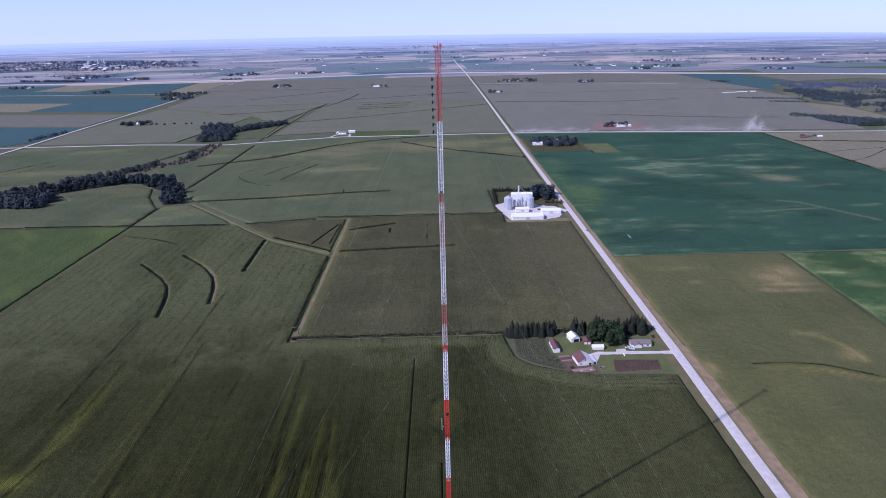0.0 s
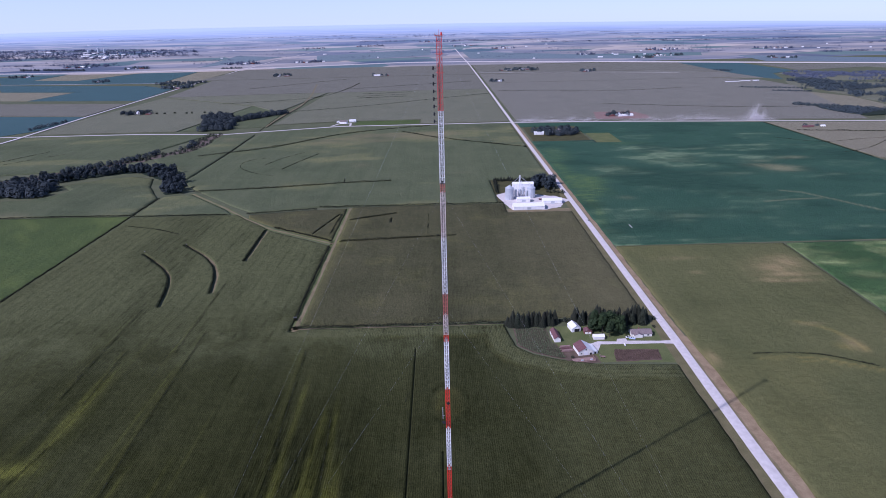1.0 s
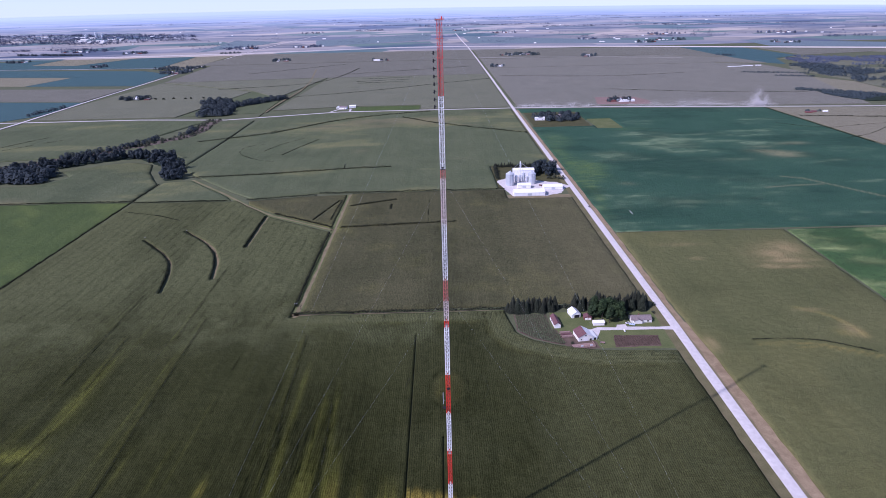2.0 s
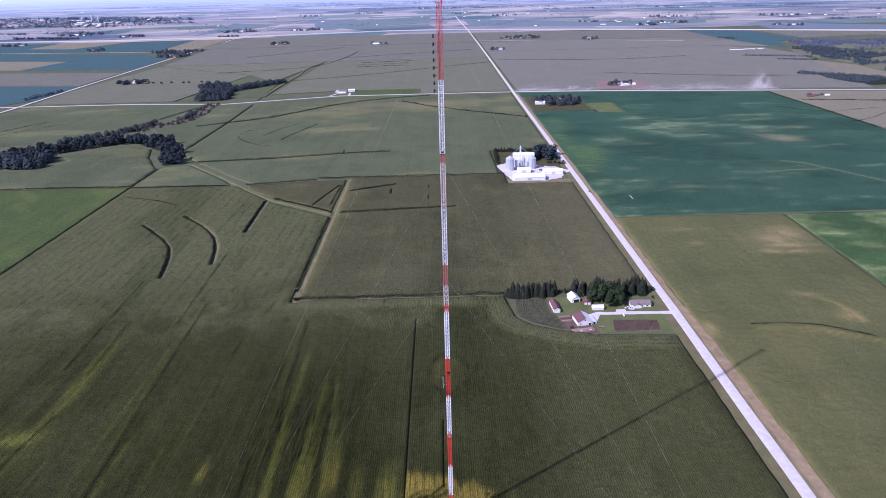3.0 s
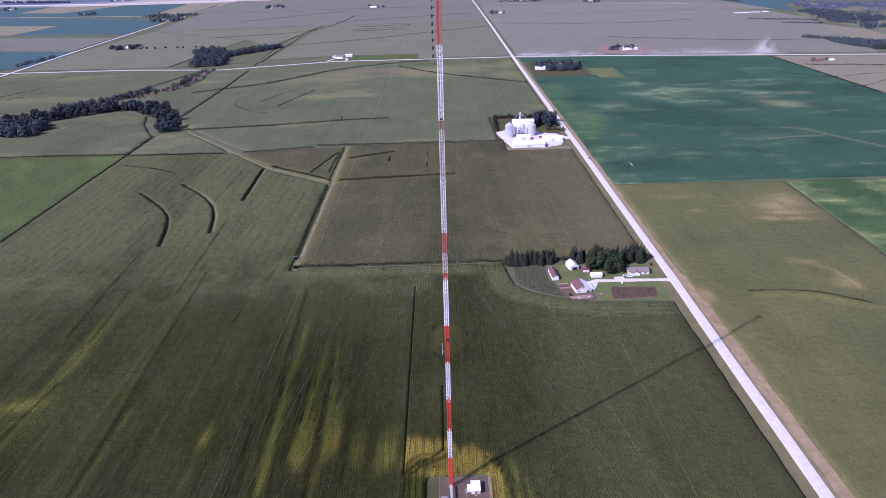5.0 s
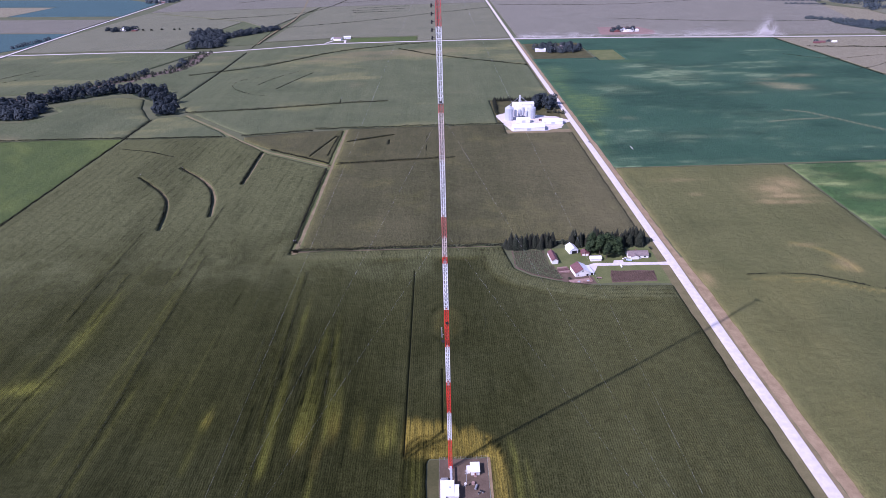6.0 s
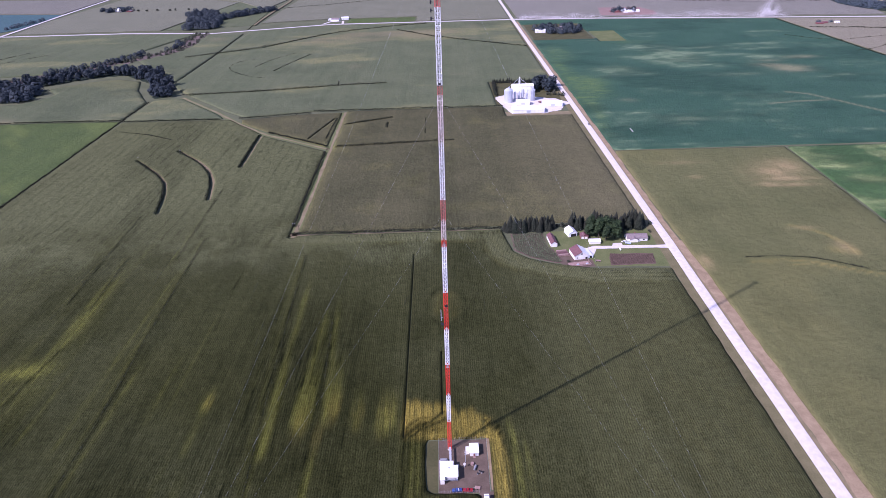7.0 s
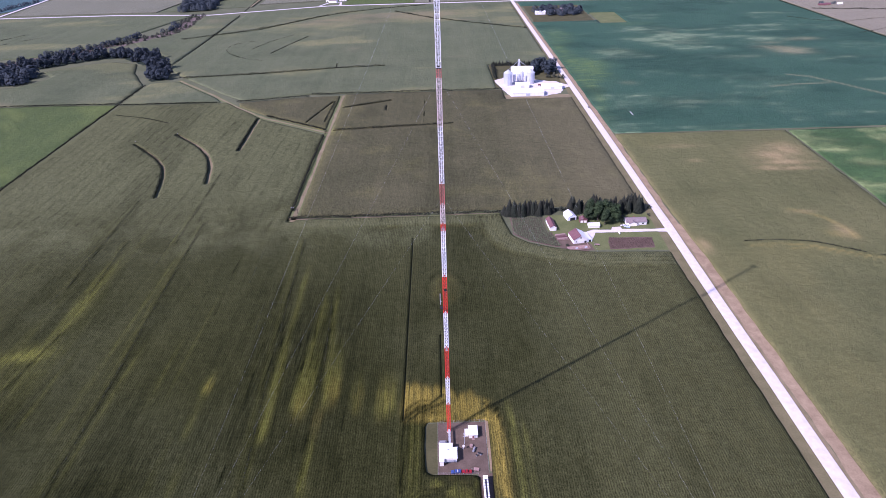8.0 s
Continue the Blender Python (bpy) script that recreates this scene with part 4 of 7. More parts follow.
# far fields, beyond the crossing road; most colours have distance haze put in
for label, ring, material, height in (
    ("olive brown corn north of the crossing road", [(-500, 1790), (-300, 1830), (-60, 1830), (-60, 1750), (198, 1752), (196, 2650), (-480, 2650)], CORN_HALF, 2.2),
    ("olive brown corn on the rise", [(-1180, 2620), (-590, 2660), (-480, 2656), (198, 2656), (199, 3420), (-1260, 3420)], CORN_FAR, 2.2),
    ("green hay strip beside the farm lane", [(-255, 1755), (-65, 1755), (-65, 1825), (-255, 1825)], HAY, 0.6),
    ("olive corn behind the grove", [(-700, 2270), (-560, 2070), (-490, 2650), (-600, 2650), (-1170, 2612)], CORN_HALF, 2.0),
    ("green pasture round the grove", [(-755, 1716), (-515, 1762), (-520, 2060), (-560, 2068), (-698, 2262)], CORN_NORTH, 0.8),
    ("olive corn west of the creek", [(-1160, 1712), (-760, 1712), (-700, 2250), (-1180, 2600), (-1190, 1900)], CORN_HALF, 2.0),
    ("olive brown corn along the north side of the dusty road", [(222, 1756), (440, 1738), (1180, 1650), (1450, 2500), (1280, 2900), (222, 2900)], CORN_BACKSCATTER, 2.2),
    ("brown corn east of the county road", [(222, 2910), (1300, 2910), (1500, 2840), (1480, 3140), (1200, 3400), (222, 3420)], CORN_BACKSCATTER, 2.2),
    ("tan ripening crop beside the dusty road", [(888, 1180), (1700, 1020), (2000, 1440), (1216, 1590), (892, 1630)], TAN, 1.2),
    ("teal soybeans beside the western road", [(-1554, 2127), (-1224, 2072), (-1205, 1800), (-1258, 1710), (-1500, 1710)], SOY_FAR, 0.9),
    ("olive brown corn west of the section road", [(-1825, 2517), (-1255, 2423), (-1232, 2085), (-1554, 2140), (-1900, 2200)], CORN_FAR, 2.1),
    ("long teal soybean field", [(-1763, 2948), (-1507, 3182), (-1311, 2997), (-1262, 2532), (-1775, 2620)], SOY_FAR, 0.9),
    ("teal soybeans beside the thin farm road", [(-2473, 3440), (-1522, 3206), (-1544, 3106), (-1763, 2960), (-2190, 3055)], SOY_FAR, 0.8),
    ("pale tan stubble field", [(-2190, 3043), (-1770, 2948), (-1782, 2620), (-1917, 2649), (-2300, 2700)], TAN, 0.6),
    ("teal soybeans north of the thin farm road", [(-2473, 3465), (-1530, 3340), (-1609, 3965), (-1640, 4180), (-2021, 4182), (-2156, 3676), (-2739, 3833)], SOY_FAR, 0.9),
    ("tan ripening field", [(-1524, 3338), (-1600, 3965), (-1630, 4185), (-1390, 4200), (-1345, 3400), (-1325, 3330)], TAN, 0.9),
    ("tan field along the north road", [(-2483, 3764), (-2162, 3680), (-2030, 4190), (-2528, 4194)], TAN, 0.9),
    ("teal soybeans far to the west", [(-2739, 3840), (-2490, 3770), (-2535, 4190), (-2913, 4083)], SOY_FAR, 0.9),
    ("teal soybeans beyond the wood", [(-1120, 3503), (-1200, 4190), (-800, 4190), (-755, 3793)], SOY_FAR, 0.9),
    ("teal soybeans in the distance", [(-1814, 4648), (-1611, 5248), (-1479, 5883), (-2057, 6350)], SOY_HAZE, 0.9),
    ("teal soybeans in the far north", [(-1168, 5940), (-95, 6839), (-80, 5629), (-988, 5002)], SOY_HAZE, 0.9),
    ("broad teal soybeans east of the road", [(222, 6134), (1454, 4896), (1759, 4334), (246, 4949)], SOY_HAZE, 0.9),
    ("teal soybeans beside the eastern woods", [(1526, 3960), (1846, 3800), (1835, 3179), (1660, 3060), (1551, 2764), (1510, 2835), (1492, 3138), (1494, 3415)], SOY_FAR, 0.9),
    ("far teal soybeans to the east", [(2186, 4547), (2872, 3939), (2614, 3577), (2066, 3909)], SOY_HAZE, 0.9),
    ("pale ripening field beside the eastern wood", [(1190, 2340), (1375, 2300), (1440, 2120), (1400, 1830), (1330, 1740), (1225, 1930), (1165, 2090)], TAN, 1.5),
    ("olive pasture between the woods", [(1455, 2500), (1370, 2330), (1195, 2350), (1290, 2900), (1450, 2800)], CORN_BACKSCATTER, 0.7),
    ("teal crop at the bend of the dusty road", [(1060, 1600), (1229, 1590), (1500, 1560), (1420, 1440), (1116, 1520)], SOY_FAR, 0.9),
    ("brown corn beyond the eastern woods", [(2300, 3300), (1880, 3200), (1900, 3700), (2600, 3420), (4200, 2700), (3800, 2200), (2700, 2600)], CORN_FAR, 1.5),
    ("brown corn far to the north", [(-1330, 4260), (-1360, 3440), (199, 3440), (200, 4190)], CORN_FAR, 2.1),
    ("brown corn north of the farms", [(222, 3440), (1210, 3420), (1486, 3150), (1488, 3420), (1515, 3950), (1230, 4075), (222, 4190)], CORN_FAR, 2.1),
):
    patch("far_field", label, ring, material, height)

# rank weed rows on the terraces and along the lanes, dark to draw shadow lines
for line, width, height in (
    ([(-140, 757), (-65, 764), (17, 771)], 3.5, 3.2), ([(-140, 850), (-72, 878)], 3.5, 3.0), ([(-78, 856), (-77, 828)], 1.6, 2.8), ([(-22, 880), (-22, 772)], 1.4, 2.6),
    ([(-200, 922), (-75, 921), (99, 921)], 3.0, 3.0), ([(-310, 894), (-202, 912)], 2.6, 2.8), ([(-489, 896), (-420, 897), (-341, 895)], 1.2, 2.0), ([(-152, 513), (-48, 513), (57, 514)], 2.4, 2.9),
    ([(-450, 1037), (-311, 1051), (-182, 1075), (-97, 1083)], 3.6, 3.2), ([(-183, 1073), (-186, 1105)], 2.0, 3.0),
    ([(-560, 1352), (-412, 1432), (-273, 1599), (-141, 1670), (-30, 1702)], 6.0, 3.4), ([(-106, 1619), (1, 1504), (198, 1369)], 4.0, 3.0),
    ([(-330, 1142), (-375, 1165), (-430, 1225), (-430, 1290), (-387, 1314)], 1.2, 2.5), ([(-376, 1240), (-354, 1310), (-316, 1367)], 1.8, 2.6), ([(-329, 1199), (-308, 1271), (-280, 1350)], 2.2, 2.7),
    ([(-487, 540), (-489.5, 700), (-492, 870), (-494, 1000)], 2.0, 3.0), ([(-496, 1122), (-500, 1364), (-511, 1632)], 1.0, 1.6), ([(-515, 1690), (-536, 2048)], 1.0, 1.4),
    ([(-394, 726), (-334, 662), (-316, 612), (-307, 567)], 1.5, 2.7), ([(-351, 756), (-301, 704), (-275, 654), (-264, 599)], 1.7, 2.7), ([(-259, 812), (-254, 695)], 2.0, 2.9), ([(-472, 843), (-420, 826), (-378, 801)], 0.8, 2.5),
    ([(-151, 530), (-153, 600), (-153, 740)], 2.4, 2.9), ([(-153, 760), (-187, 784), (-248, 824)], 1.6, 2.6), ([(-160, 790), (-158, 880)], 2.0, 2.8), ([(-900, 903.5), (-590, 904.8), (-496, 902)], 0.9, 1.8),
    ([(266, 446), (285, 447), (300, 446), (322, 443), (340, 434), (360, 422), (390, 408), (430, 394)], 1.6, 2.6),
    ([(-1010, 1330), (-960, 1450)], 4.0, 3.0), ([(-980, 1310), (-900, 1420)], 3.0, 2.6), ([(880, 1190), (884, 1640)], 1.2, 1.2),
):
    across = abs(line[0][0] - line[-1][0]) > abs(line[0][1] - line[-1][1]) and line[0][0] < 210
    weeds("rank weeds along a terrace, leaves darkened for its shadow line", line, width, height * (1.35 if across else 1.0), int(abs(line[0][0])) + int(line[0][1]), 10.0, 0.55)
for line in ([(-850, 2331), (-495, 2439), (-426, 2741), (-401, 3052)], [(-502, 2070), (-260, 2172), (-21, 2342), (199, 2480)], [(-330, 2560), (-120, 2600)], [(-340, 2480), (-130, 2520)], [(-430, 2780), (150, 3020)], [(240, 2560), (700, 2440), (1000, 2520)], [(560, 2080), (900, 1930), (1150, 1900)], [(-900, 2900), (-500, 3300)], [(-330, 2420), (-150, 2440)], [(900, 1500), (1250, 1420)]):
    weeds("dark weedy terrace line in a far field", line, 5.0, 3.4, int(abs(line[0][0])), 2.0, 1.2)
for line, width in ([(-391, 727), (-330, 662), (-311, 612), (-302, 568)], 2.6), ([(-347, 757), (-296, 704), (-270, 654), (-258, 600)], 3.0):
    solid("verge", ribbon(curved(line), width, 0.3, 6, 0, 1.0), VERGE, "strip of pale grass below a terrace", "verge", kind="structure")
for line in ([(798, 1418), (865, 1338), (972, 1372), (1050, 1384)], [(853, 1238), (916, 1260), (1036, 1364)]):
    weeds("thin weedy line in the ripening crop", line, 1.2, 1.8, int(line[0][0]), 2.0, 0.9)
solid("waterway", ribbon(curved([(-514, 1754), (-519, 1980), (-511, 2351), (-612, 3047)]), 6.0, 2.5, 20, 0, 1.5), VERGE, "pale grassed waterway in the far cornfields", "waterway", kind="structure")
solid("verge", ribbon([(-254, 812), (-248, 695)], 4.0, 0.06, 8, 0, 1.2), VERGE, "pale grass beside a terrace", "verge", kind="structure")


def arc(cx, cy, r, a0, a1, squash=1.0):
    return [(cx + r * math.cos(radians(a0 + (a1 - a0) * i / 10)), cy + squash * r * math.sin(radians(a0 + (a1 - a0) * i / 10))) for i in range(11)]


# knocked-down corn where the planter turned on the headlands
rng = random.Random(5)
turns = [arc(-140 + 21 * i + rng.uniform(-4, 4), 528 + rng.uniform(-2, 3), rng.uniform(4.5, 7.5), 150 + rng.uniform(-20, 20), 385 + rng.uniform(-30, 20), 1.5) for i in range(9)]
turns += [arc(118 + 14 * i + rng.uniform(-3, 3), 424 + rng.uniform(-3, 2), rng.uniform(3.5, 6.0), 20, 170 + rng.uniform(-30, 60), 1.6) for i in range(6)]
turns += [[(-130 + 17 * i + rng.uniform(-5, 5), 507), (-129 + 17 * i, 507 - rng.uniform(9, 20))] for i in range(12)]
turns += [arc(75 + 9 * i, 452 - 9 * i, 8, 190, 260, 1.3) for i in range(3)] + [arc(-20, 385, 13, 120, 240, 1.7), arc(20, 385, 11, -60, 60, 1.7)]
turns += [*DARK_ROWS, [(-160, 480), (-160, 400)], [(-316, 480), (-312, 380)], [(-252, 500), (-250, 420)]]
turns += [[(-141, 374), (-125, 373)], [(-134, 374), (-134.5, 365)], [(-131, 374), (-131.5, 364)], [(-141, 374), (-139.5, 334)]]
for line in turns:
    weeds("knocked-down dark corn along a turning track", line, 0.9, 3.2, int(abs(line[0][0] * 7)) + 900, 5.0, 0.30)

# ---- trees ----


def crown(seed, radius, height, base, count, leaf, lumps):
    """A crown of leaf sprays gathered in uneven clumps, with gaps between them."""
    rng = random.Random(seed)
    s = Shape()
    balls = []
    for i in range(lumps):
        a = rng.uniform(0, 2 * math.pi)
        h = rng.uniform(0.0, 1.0)
        spread = radius * (0.75 - 0.55 * abs(h - 0.4)) * math.sqrt(rng.uniform(0.1, 1.0))
        balls.append((spread * math.cos(a), spread * math.sin(a), base + (height - base) * (0.15 + 0.75 * h), radius * rng.uniform(0.30, 0.52)))
    verts, faces = [], []
    for i in range(count):
        bx, by, bz, br = balls[i % lumps]
        u, a = rng.uniform(-0.75, 1.0), rng.uniform(0, 2 * math.pi)
        q = math.sqrt(1 - u * u)
        out = Vector((q * math.cos(a), q * math.sin(a), u))
        p = Vector((bx, by, bz)) + out * br * rng.uniform(0.72, 1.12)
        nrm = (out + Vector((rng.uniform(-0.8, 0.8), rng.uniform(-0.8, 0.8), rng.uniform(-0.3, 0.9)))).normalized()
        t = nrm.cross(Vector((rng.uniform(-1, 1), rng.uniform(-1, 1), rng.uniform(-1, 1)))).normalized()
        w = nrm.cross(t)
        k = leaf * rng.uniform(0.6, 1.3)
        n = len(verts)
        verts += [p - t * k, p + w * k * 0.7 - nrm * 0.15 * k, p + t * k * 1.1, p - w * k * 0.7 - nrm * 0.15 * k]
        faces.append((n, n + 1, n + 2, n + 3))
    return s.add(verts, faces).mesh("crown")


def trunk(seed, radius, height, spread):
    rng = random.Random(seed)
    s = Shape().tube((0, 0, -0.3), (0.1, 0, height * 0.45), radius, radius * 0.7, 7)
    for i in range(5):
        a = 2 * math.pi * i / 5 + rng.uniform(-0.4, 0.4)
        s.tube((0.1, 0, height * rng.uniform(0.28, 0.44)), (spread * math.cos(a), spread * math.sin(a), height * rng.uniform(0.6, 0.8)), radius * 0.5, radius * 0.15, 5)
    return s.tube((0.1, 0, height * 0.44), (0, 0.2, height * 0.85), radius * 0.65, radius * 0.12, 5).mesh("trunk")


def spruce_needles(seed, radius, height, tiers, fans):
    rng = random.Random(seed)
    verts, faces = [], []
    for k in range(tiers):
        f = k / (tiers - 1)
        z = height * (0.07 + 0.9 * f)
        r = radius * (1 - f) ** 0.85 + 0.18
        for i in range(max(4, int(fans * (1 - 0.6 * f)))):
            a = rng.uniform(0, 2 * math.pi)
            reach = r * rng.uniform(0.65, 1.12)
            wide = reach * rng.uniform(0.22, 0.4) + 0.12
            c, q = math.cos(a), math.sin(a)
            lift = height / tiers * rng.uniform(0.3, 0.9)
            n = len(verts)
            verts += [(0, 0, z + lift), (reach * 0.6 * c - wide * q, reach * 0.6 * q + wide * c, z - 0.05 * reach), (reach * c, reach * q, z - 0.28 * reach), (reach * 0.6 * c + wide * q, reach * 0.6 * q - wide * c, z - 0.05 * reach)]
            faces.append((n, n + 1, n + 2, n + 3))
    return Shape().add(verts, faces).mesh("crown")


BROAD = [(crown(10 + i, 5.2 + 0.5 * i, 13.5 + i, 3.0, 1500, 0.62, 15 + i), trunk(20 + i, 0.38, 13, 2.6)) for i in range(3)]
CREEK = [(crown(30 + i, 5.4 + 0.6 * i, 11.5 + 1.1 * i, 0.8, 420, 1.15, 11 + i), trunk(40 + i, 0.34, 11, 2.4)) for i in range(4)]
SMALL = [(crown(50 + i, 2.8 + 0.5 * i, 4.6 + 0.7 * i, 0.2, 150, 0.95, 7), trunk(60 + i, 0.14, 4.5, 1.2)) for i in range(3)]
FARAWAY = [(crown(70 + i, 6.2 + 0.6 * i, 11.5 + i, 0.3, 130, 2.0, 8), trunk(80 + i, 0.35, 10, 2.0)) for i in range(3)]
SPRUCE = [(spruce_needles(90 + i, 4.3 + 0.35 * i, 13.0 + 1.3 * i, 22, 44), trunk(95 + i, 0.24, 11, 0.5)) for i in range(3)]


def tree(kind, x, y, scale, turn, label, leaves, group, seed=0):
    crown_mesh, trunk_mesh = kind[seed % len(kind)]
    gx, gy, gz, k = ground_at(x, y)
    t = thing("tree", label, "tree", pose(gx, gy, gz, 0, 0, turn) @ Matrix.Diagonal((scale * k, scale * k, scale * k * (0.9 + 0.2 * ((seed * 37) % 10) / 10), 1)), group)
    part("trunk", trunk_mesh, BARK, t)
    part("crown", crown_mesh, leaves, t)
    return t


def own(kinds, leaves):
    for c, t in kinds:
        c.materials.append(leaves)
        t.materials.append(BARK)


own(BROAD, LEAF), own(CREEK, CREEK_LEAF), own(SMALL, BRUSH), own(FARAWAY, FAR_LEAF), own(SPRUCE, NEEDLE)


def along(line, count, width, seed):
    """Scattered places along a line, with their turn and a number."""
    rng = random.Random(seed)
    lengths = [math.hypot(b[0] - a[0], b[1] - a[1]) for a, b in zip(line, line[1:])]
    total = sum(lengths)
    out = []
    for i in range(count):
        d = (i + rng.uniform(0.1, 0.9)) / count * total
        j = 0
        while j < len(lengths) - 1 and d > lengths[j]:
            d -= lengths[j]
            j += 1
        (ax, ay), (bx, by) = line[j], line[j + 1]
        f = min(1, d / lengths[j])
        nx, ny = (by - ay) / lengths[j], -(bx - ax) / lengths[j]
        o = rng.uniform(-0.5, 0.5) * width
        out.append((ax + (bx - ax) * f + nx * o, ay + (by - ay) * f + ny * o, rng.uniform(0, 360), rng.uniform(0.75, 1.2), rng.randrange(100)))
    return out


def woodland(label, places, size, seed, material=None, sprays=60):
    """Far woods that nobody could count: joined clumps of leaf sprays."""
    rng = random.Random(seed)
    verts, faces = [], []
    for x, y, k in places:
        gx, gy, gz, q = ground_at(x, y)
        for i in range(sprays):
            a, u = rng.uniform(0, 2 * math.pi), rng.uniform(0, 1)
            r = size * k * q * 0.55 * math.sqrt(1 - u * u * 0.8)
            p = Vector((gx + r * math.cos(a), gy + r * math.sin(a), gz + size * k * q * (0.15 + 0.85 * u)))
            n = Vector((math.cos(a), math.sin(a), 0.6 + u)).normalized()
            t = n.cross(Vector((rng.uniform(-1, 1), rng.uniform(-1, 1), 0.2))).normalized()
            w = n.cross(t)
            e = size * k * q * rng.uniform(0.10, 0.2) * math.sqrt(60 / max(sprays, 60))
            m = len(verts)
            verts += [p - t * e, p - w * e, p + t * e, p + w * e]
            faces.append((m, m + 1, m + 2, m + 3))
    return solid("woodland", Shape().add(verts, faces), material or FAR_LEAF, label, "woodland", kind="stuff")


WOODED = "trees along the creek"
for line, count, width, size, kind, label, leaves in (
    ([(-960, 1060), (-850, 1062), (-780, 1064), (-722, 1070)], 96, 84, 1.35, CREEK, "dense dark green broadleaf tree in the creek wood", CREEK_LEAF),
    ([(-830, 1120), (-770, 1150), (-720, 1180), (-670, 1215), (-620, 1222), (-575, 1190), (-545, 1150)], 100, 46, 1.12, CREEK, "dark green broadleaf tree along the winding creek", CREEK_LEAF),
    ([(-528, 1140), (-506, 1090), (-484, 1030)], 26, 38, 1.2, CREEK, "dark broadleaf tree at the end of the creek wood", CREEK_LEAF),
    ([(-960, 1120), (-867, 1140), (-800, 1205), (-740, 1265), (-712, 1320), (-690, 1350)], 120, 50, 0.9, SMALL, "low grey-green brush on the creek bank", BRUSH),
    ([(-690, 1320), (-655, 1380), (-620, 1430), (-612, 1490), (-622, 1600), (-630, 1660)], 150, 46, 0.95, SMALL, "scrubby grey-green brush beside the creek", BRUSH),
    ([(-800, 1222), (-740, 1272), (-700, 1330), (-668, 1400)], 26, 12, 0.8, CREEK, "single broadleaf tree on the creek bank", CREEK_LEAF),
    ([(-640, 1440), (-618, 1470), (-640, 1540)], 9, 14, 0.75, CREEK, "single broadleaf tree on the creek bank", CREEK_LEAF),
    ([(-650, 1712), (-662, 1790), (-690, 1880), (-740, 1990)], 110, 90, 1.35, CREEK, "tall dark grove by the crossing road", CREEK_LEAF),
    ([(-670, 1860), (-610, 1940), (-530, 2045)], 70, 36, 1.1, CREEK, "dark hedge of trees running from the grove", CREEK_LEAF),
    ([(-498, 1125), (-499, 1250), (-500, 1364)], 7, 3, 0.5, SMALL, "small shrubs in the field boundary", BRUSH),
):
    # dark sheet of painted shade under trees; a weedy bank under brush
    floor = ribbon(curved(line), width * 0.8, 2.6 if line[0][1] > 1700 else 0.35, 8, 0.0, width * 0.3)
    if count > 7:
        solid("creek_bank" if kind is SMALL else "wood_shade", floor, BANK if kind is SMALL else WOOD_SHADE, "rough weedy creek bank" if kind is SMALL else "dark sheet painting shade under the creek trees", "creek bank" if kind is SMALL else "wood floor", kind="structure")
    if kind is SMALL or line[0][1] > 1200 or line[0][0] < -900:
        leafage = 5 if kind is SMALL else 13
        woodland(label, [(x, y, size * k) for x, y, turn, k, seed in along(line, count, width, 7 + count)], leafage, count, leaves, 60 if kind is SMALL else 190)
        continue
    for x, y, turn, k, seed in along(line, count, width, 7 + count):
        tree(kind, x, y, size * k, turn, label, leaves, WOODED, seed)

# the farmstead's windbreak and yard trees
for x, y, turn, k, seed in along([(60, 510), (107, 511)], 28, 9, 201):
    tree(SPRUCE, x, y, 0.97 * k, turn, "dark weathered spruce in the farmstead windbreak", NEEDLE, "windbreak spruces", seed)
for x, y, turn, k, seed in along([(124, 514), (195, 513)], 40, 11, 202):
    tree(SPRUCE, x, y, 1.04 * k, turn, "tall dark spruce behind the farmhouse", NEEDLE, "windbreak spruces", seed)
for x, y, k, seed in ((139, 495, 1.1, 0), (147, 492, 1.2, 1), (156, 496, 1.3, 2), (151, 503, 1.25, 0), (142, 503, 1.1, 1), (162, 489, 1.05, 2), (152, 484.5, 0.95, 1), (166, 500, 1.1, 0)):
    tree(BROAD, x, y, k, seed * 77, "broad green shade tree beside the farmhouse", LEAF, "shade trees", seed)
for x, y, k, seed in ((57, 514, 0.7, 0), (122, 514, 0.9, 1), (116, 515, 0.8, 2), (112, 516, 0.7, 0), (198, 500, 0.5, 1), (203, 515, 0.6, 2), (172, 497, 0.6, 1), (110, 449, 0.5, 0)):
    tree(SMALL, x, y, k, seed * 51, "bushy shrub at the edge of the farmstead", LEAF, "farmstead shrubs", seed)

# the grain yard's hedge and trees
for x, y, turn, k, seed in along([(94, 985), (96, 1066), (166, 1066)], 64, 3.0, 203):
    tree(SPRUCE, x, y, 0.55 * k, turn, "young spruce in the grain yard's hedge", NEEDLE, "grain yard hedge", seed)
for x, y, turn, k, seed in along([(166, 1000), (176, 1034), (188, 1040), (194, 1000)], 20, 20, 204):
    tree(CREEK, x, y, 1.25 * k, turn, "dark shade tree at the back of the grain yard", LEAF, "grain yard trees", seed)
for x, y, turn, k, seed in along([(178, 985), (206, 975)], 6, 8, 205):
    tree(SMALL, x, y, 1.0 * k, turn, "dark shrub beside the grain yard's entrance", LEAF, "grain yard shrubs", seed)

# ---- the mast ----


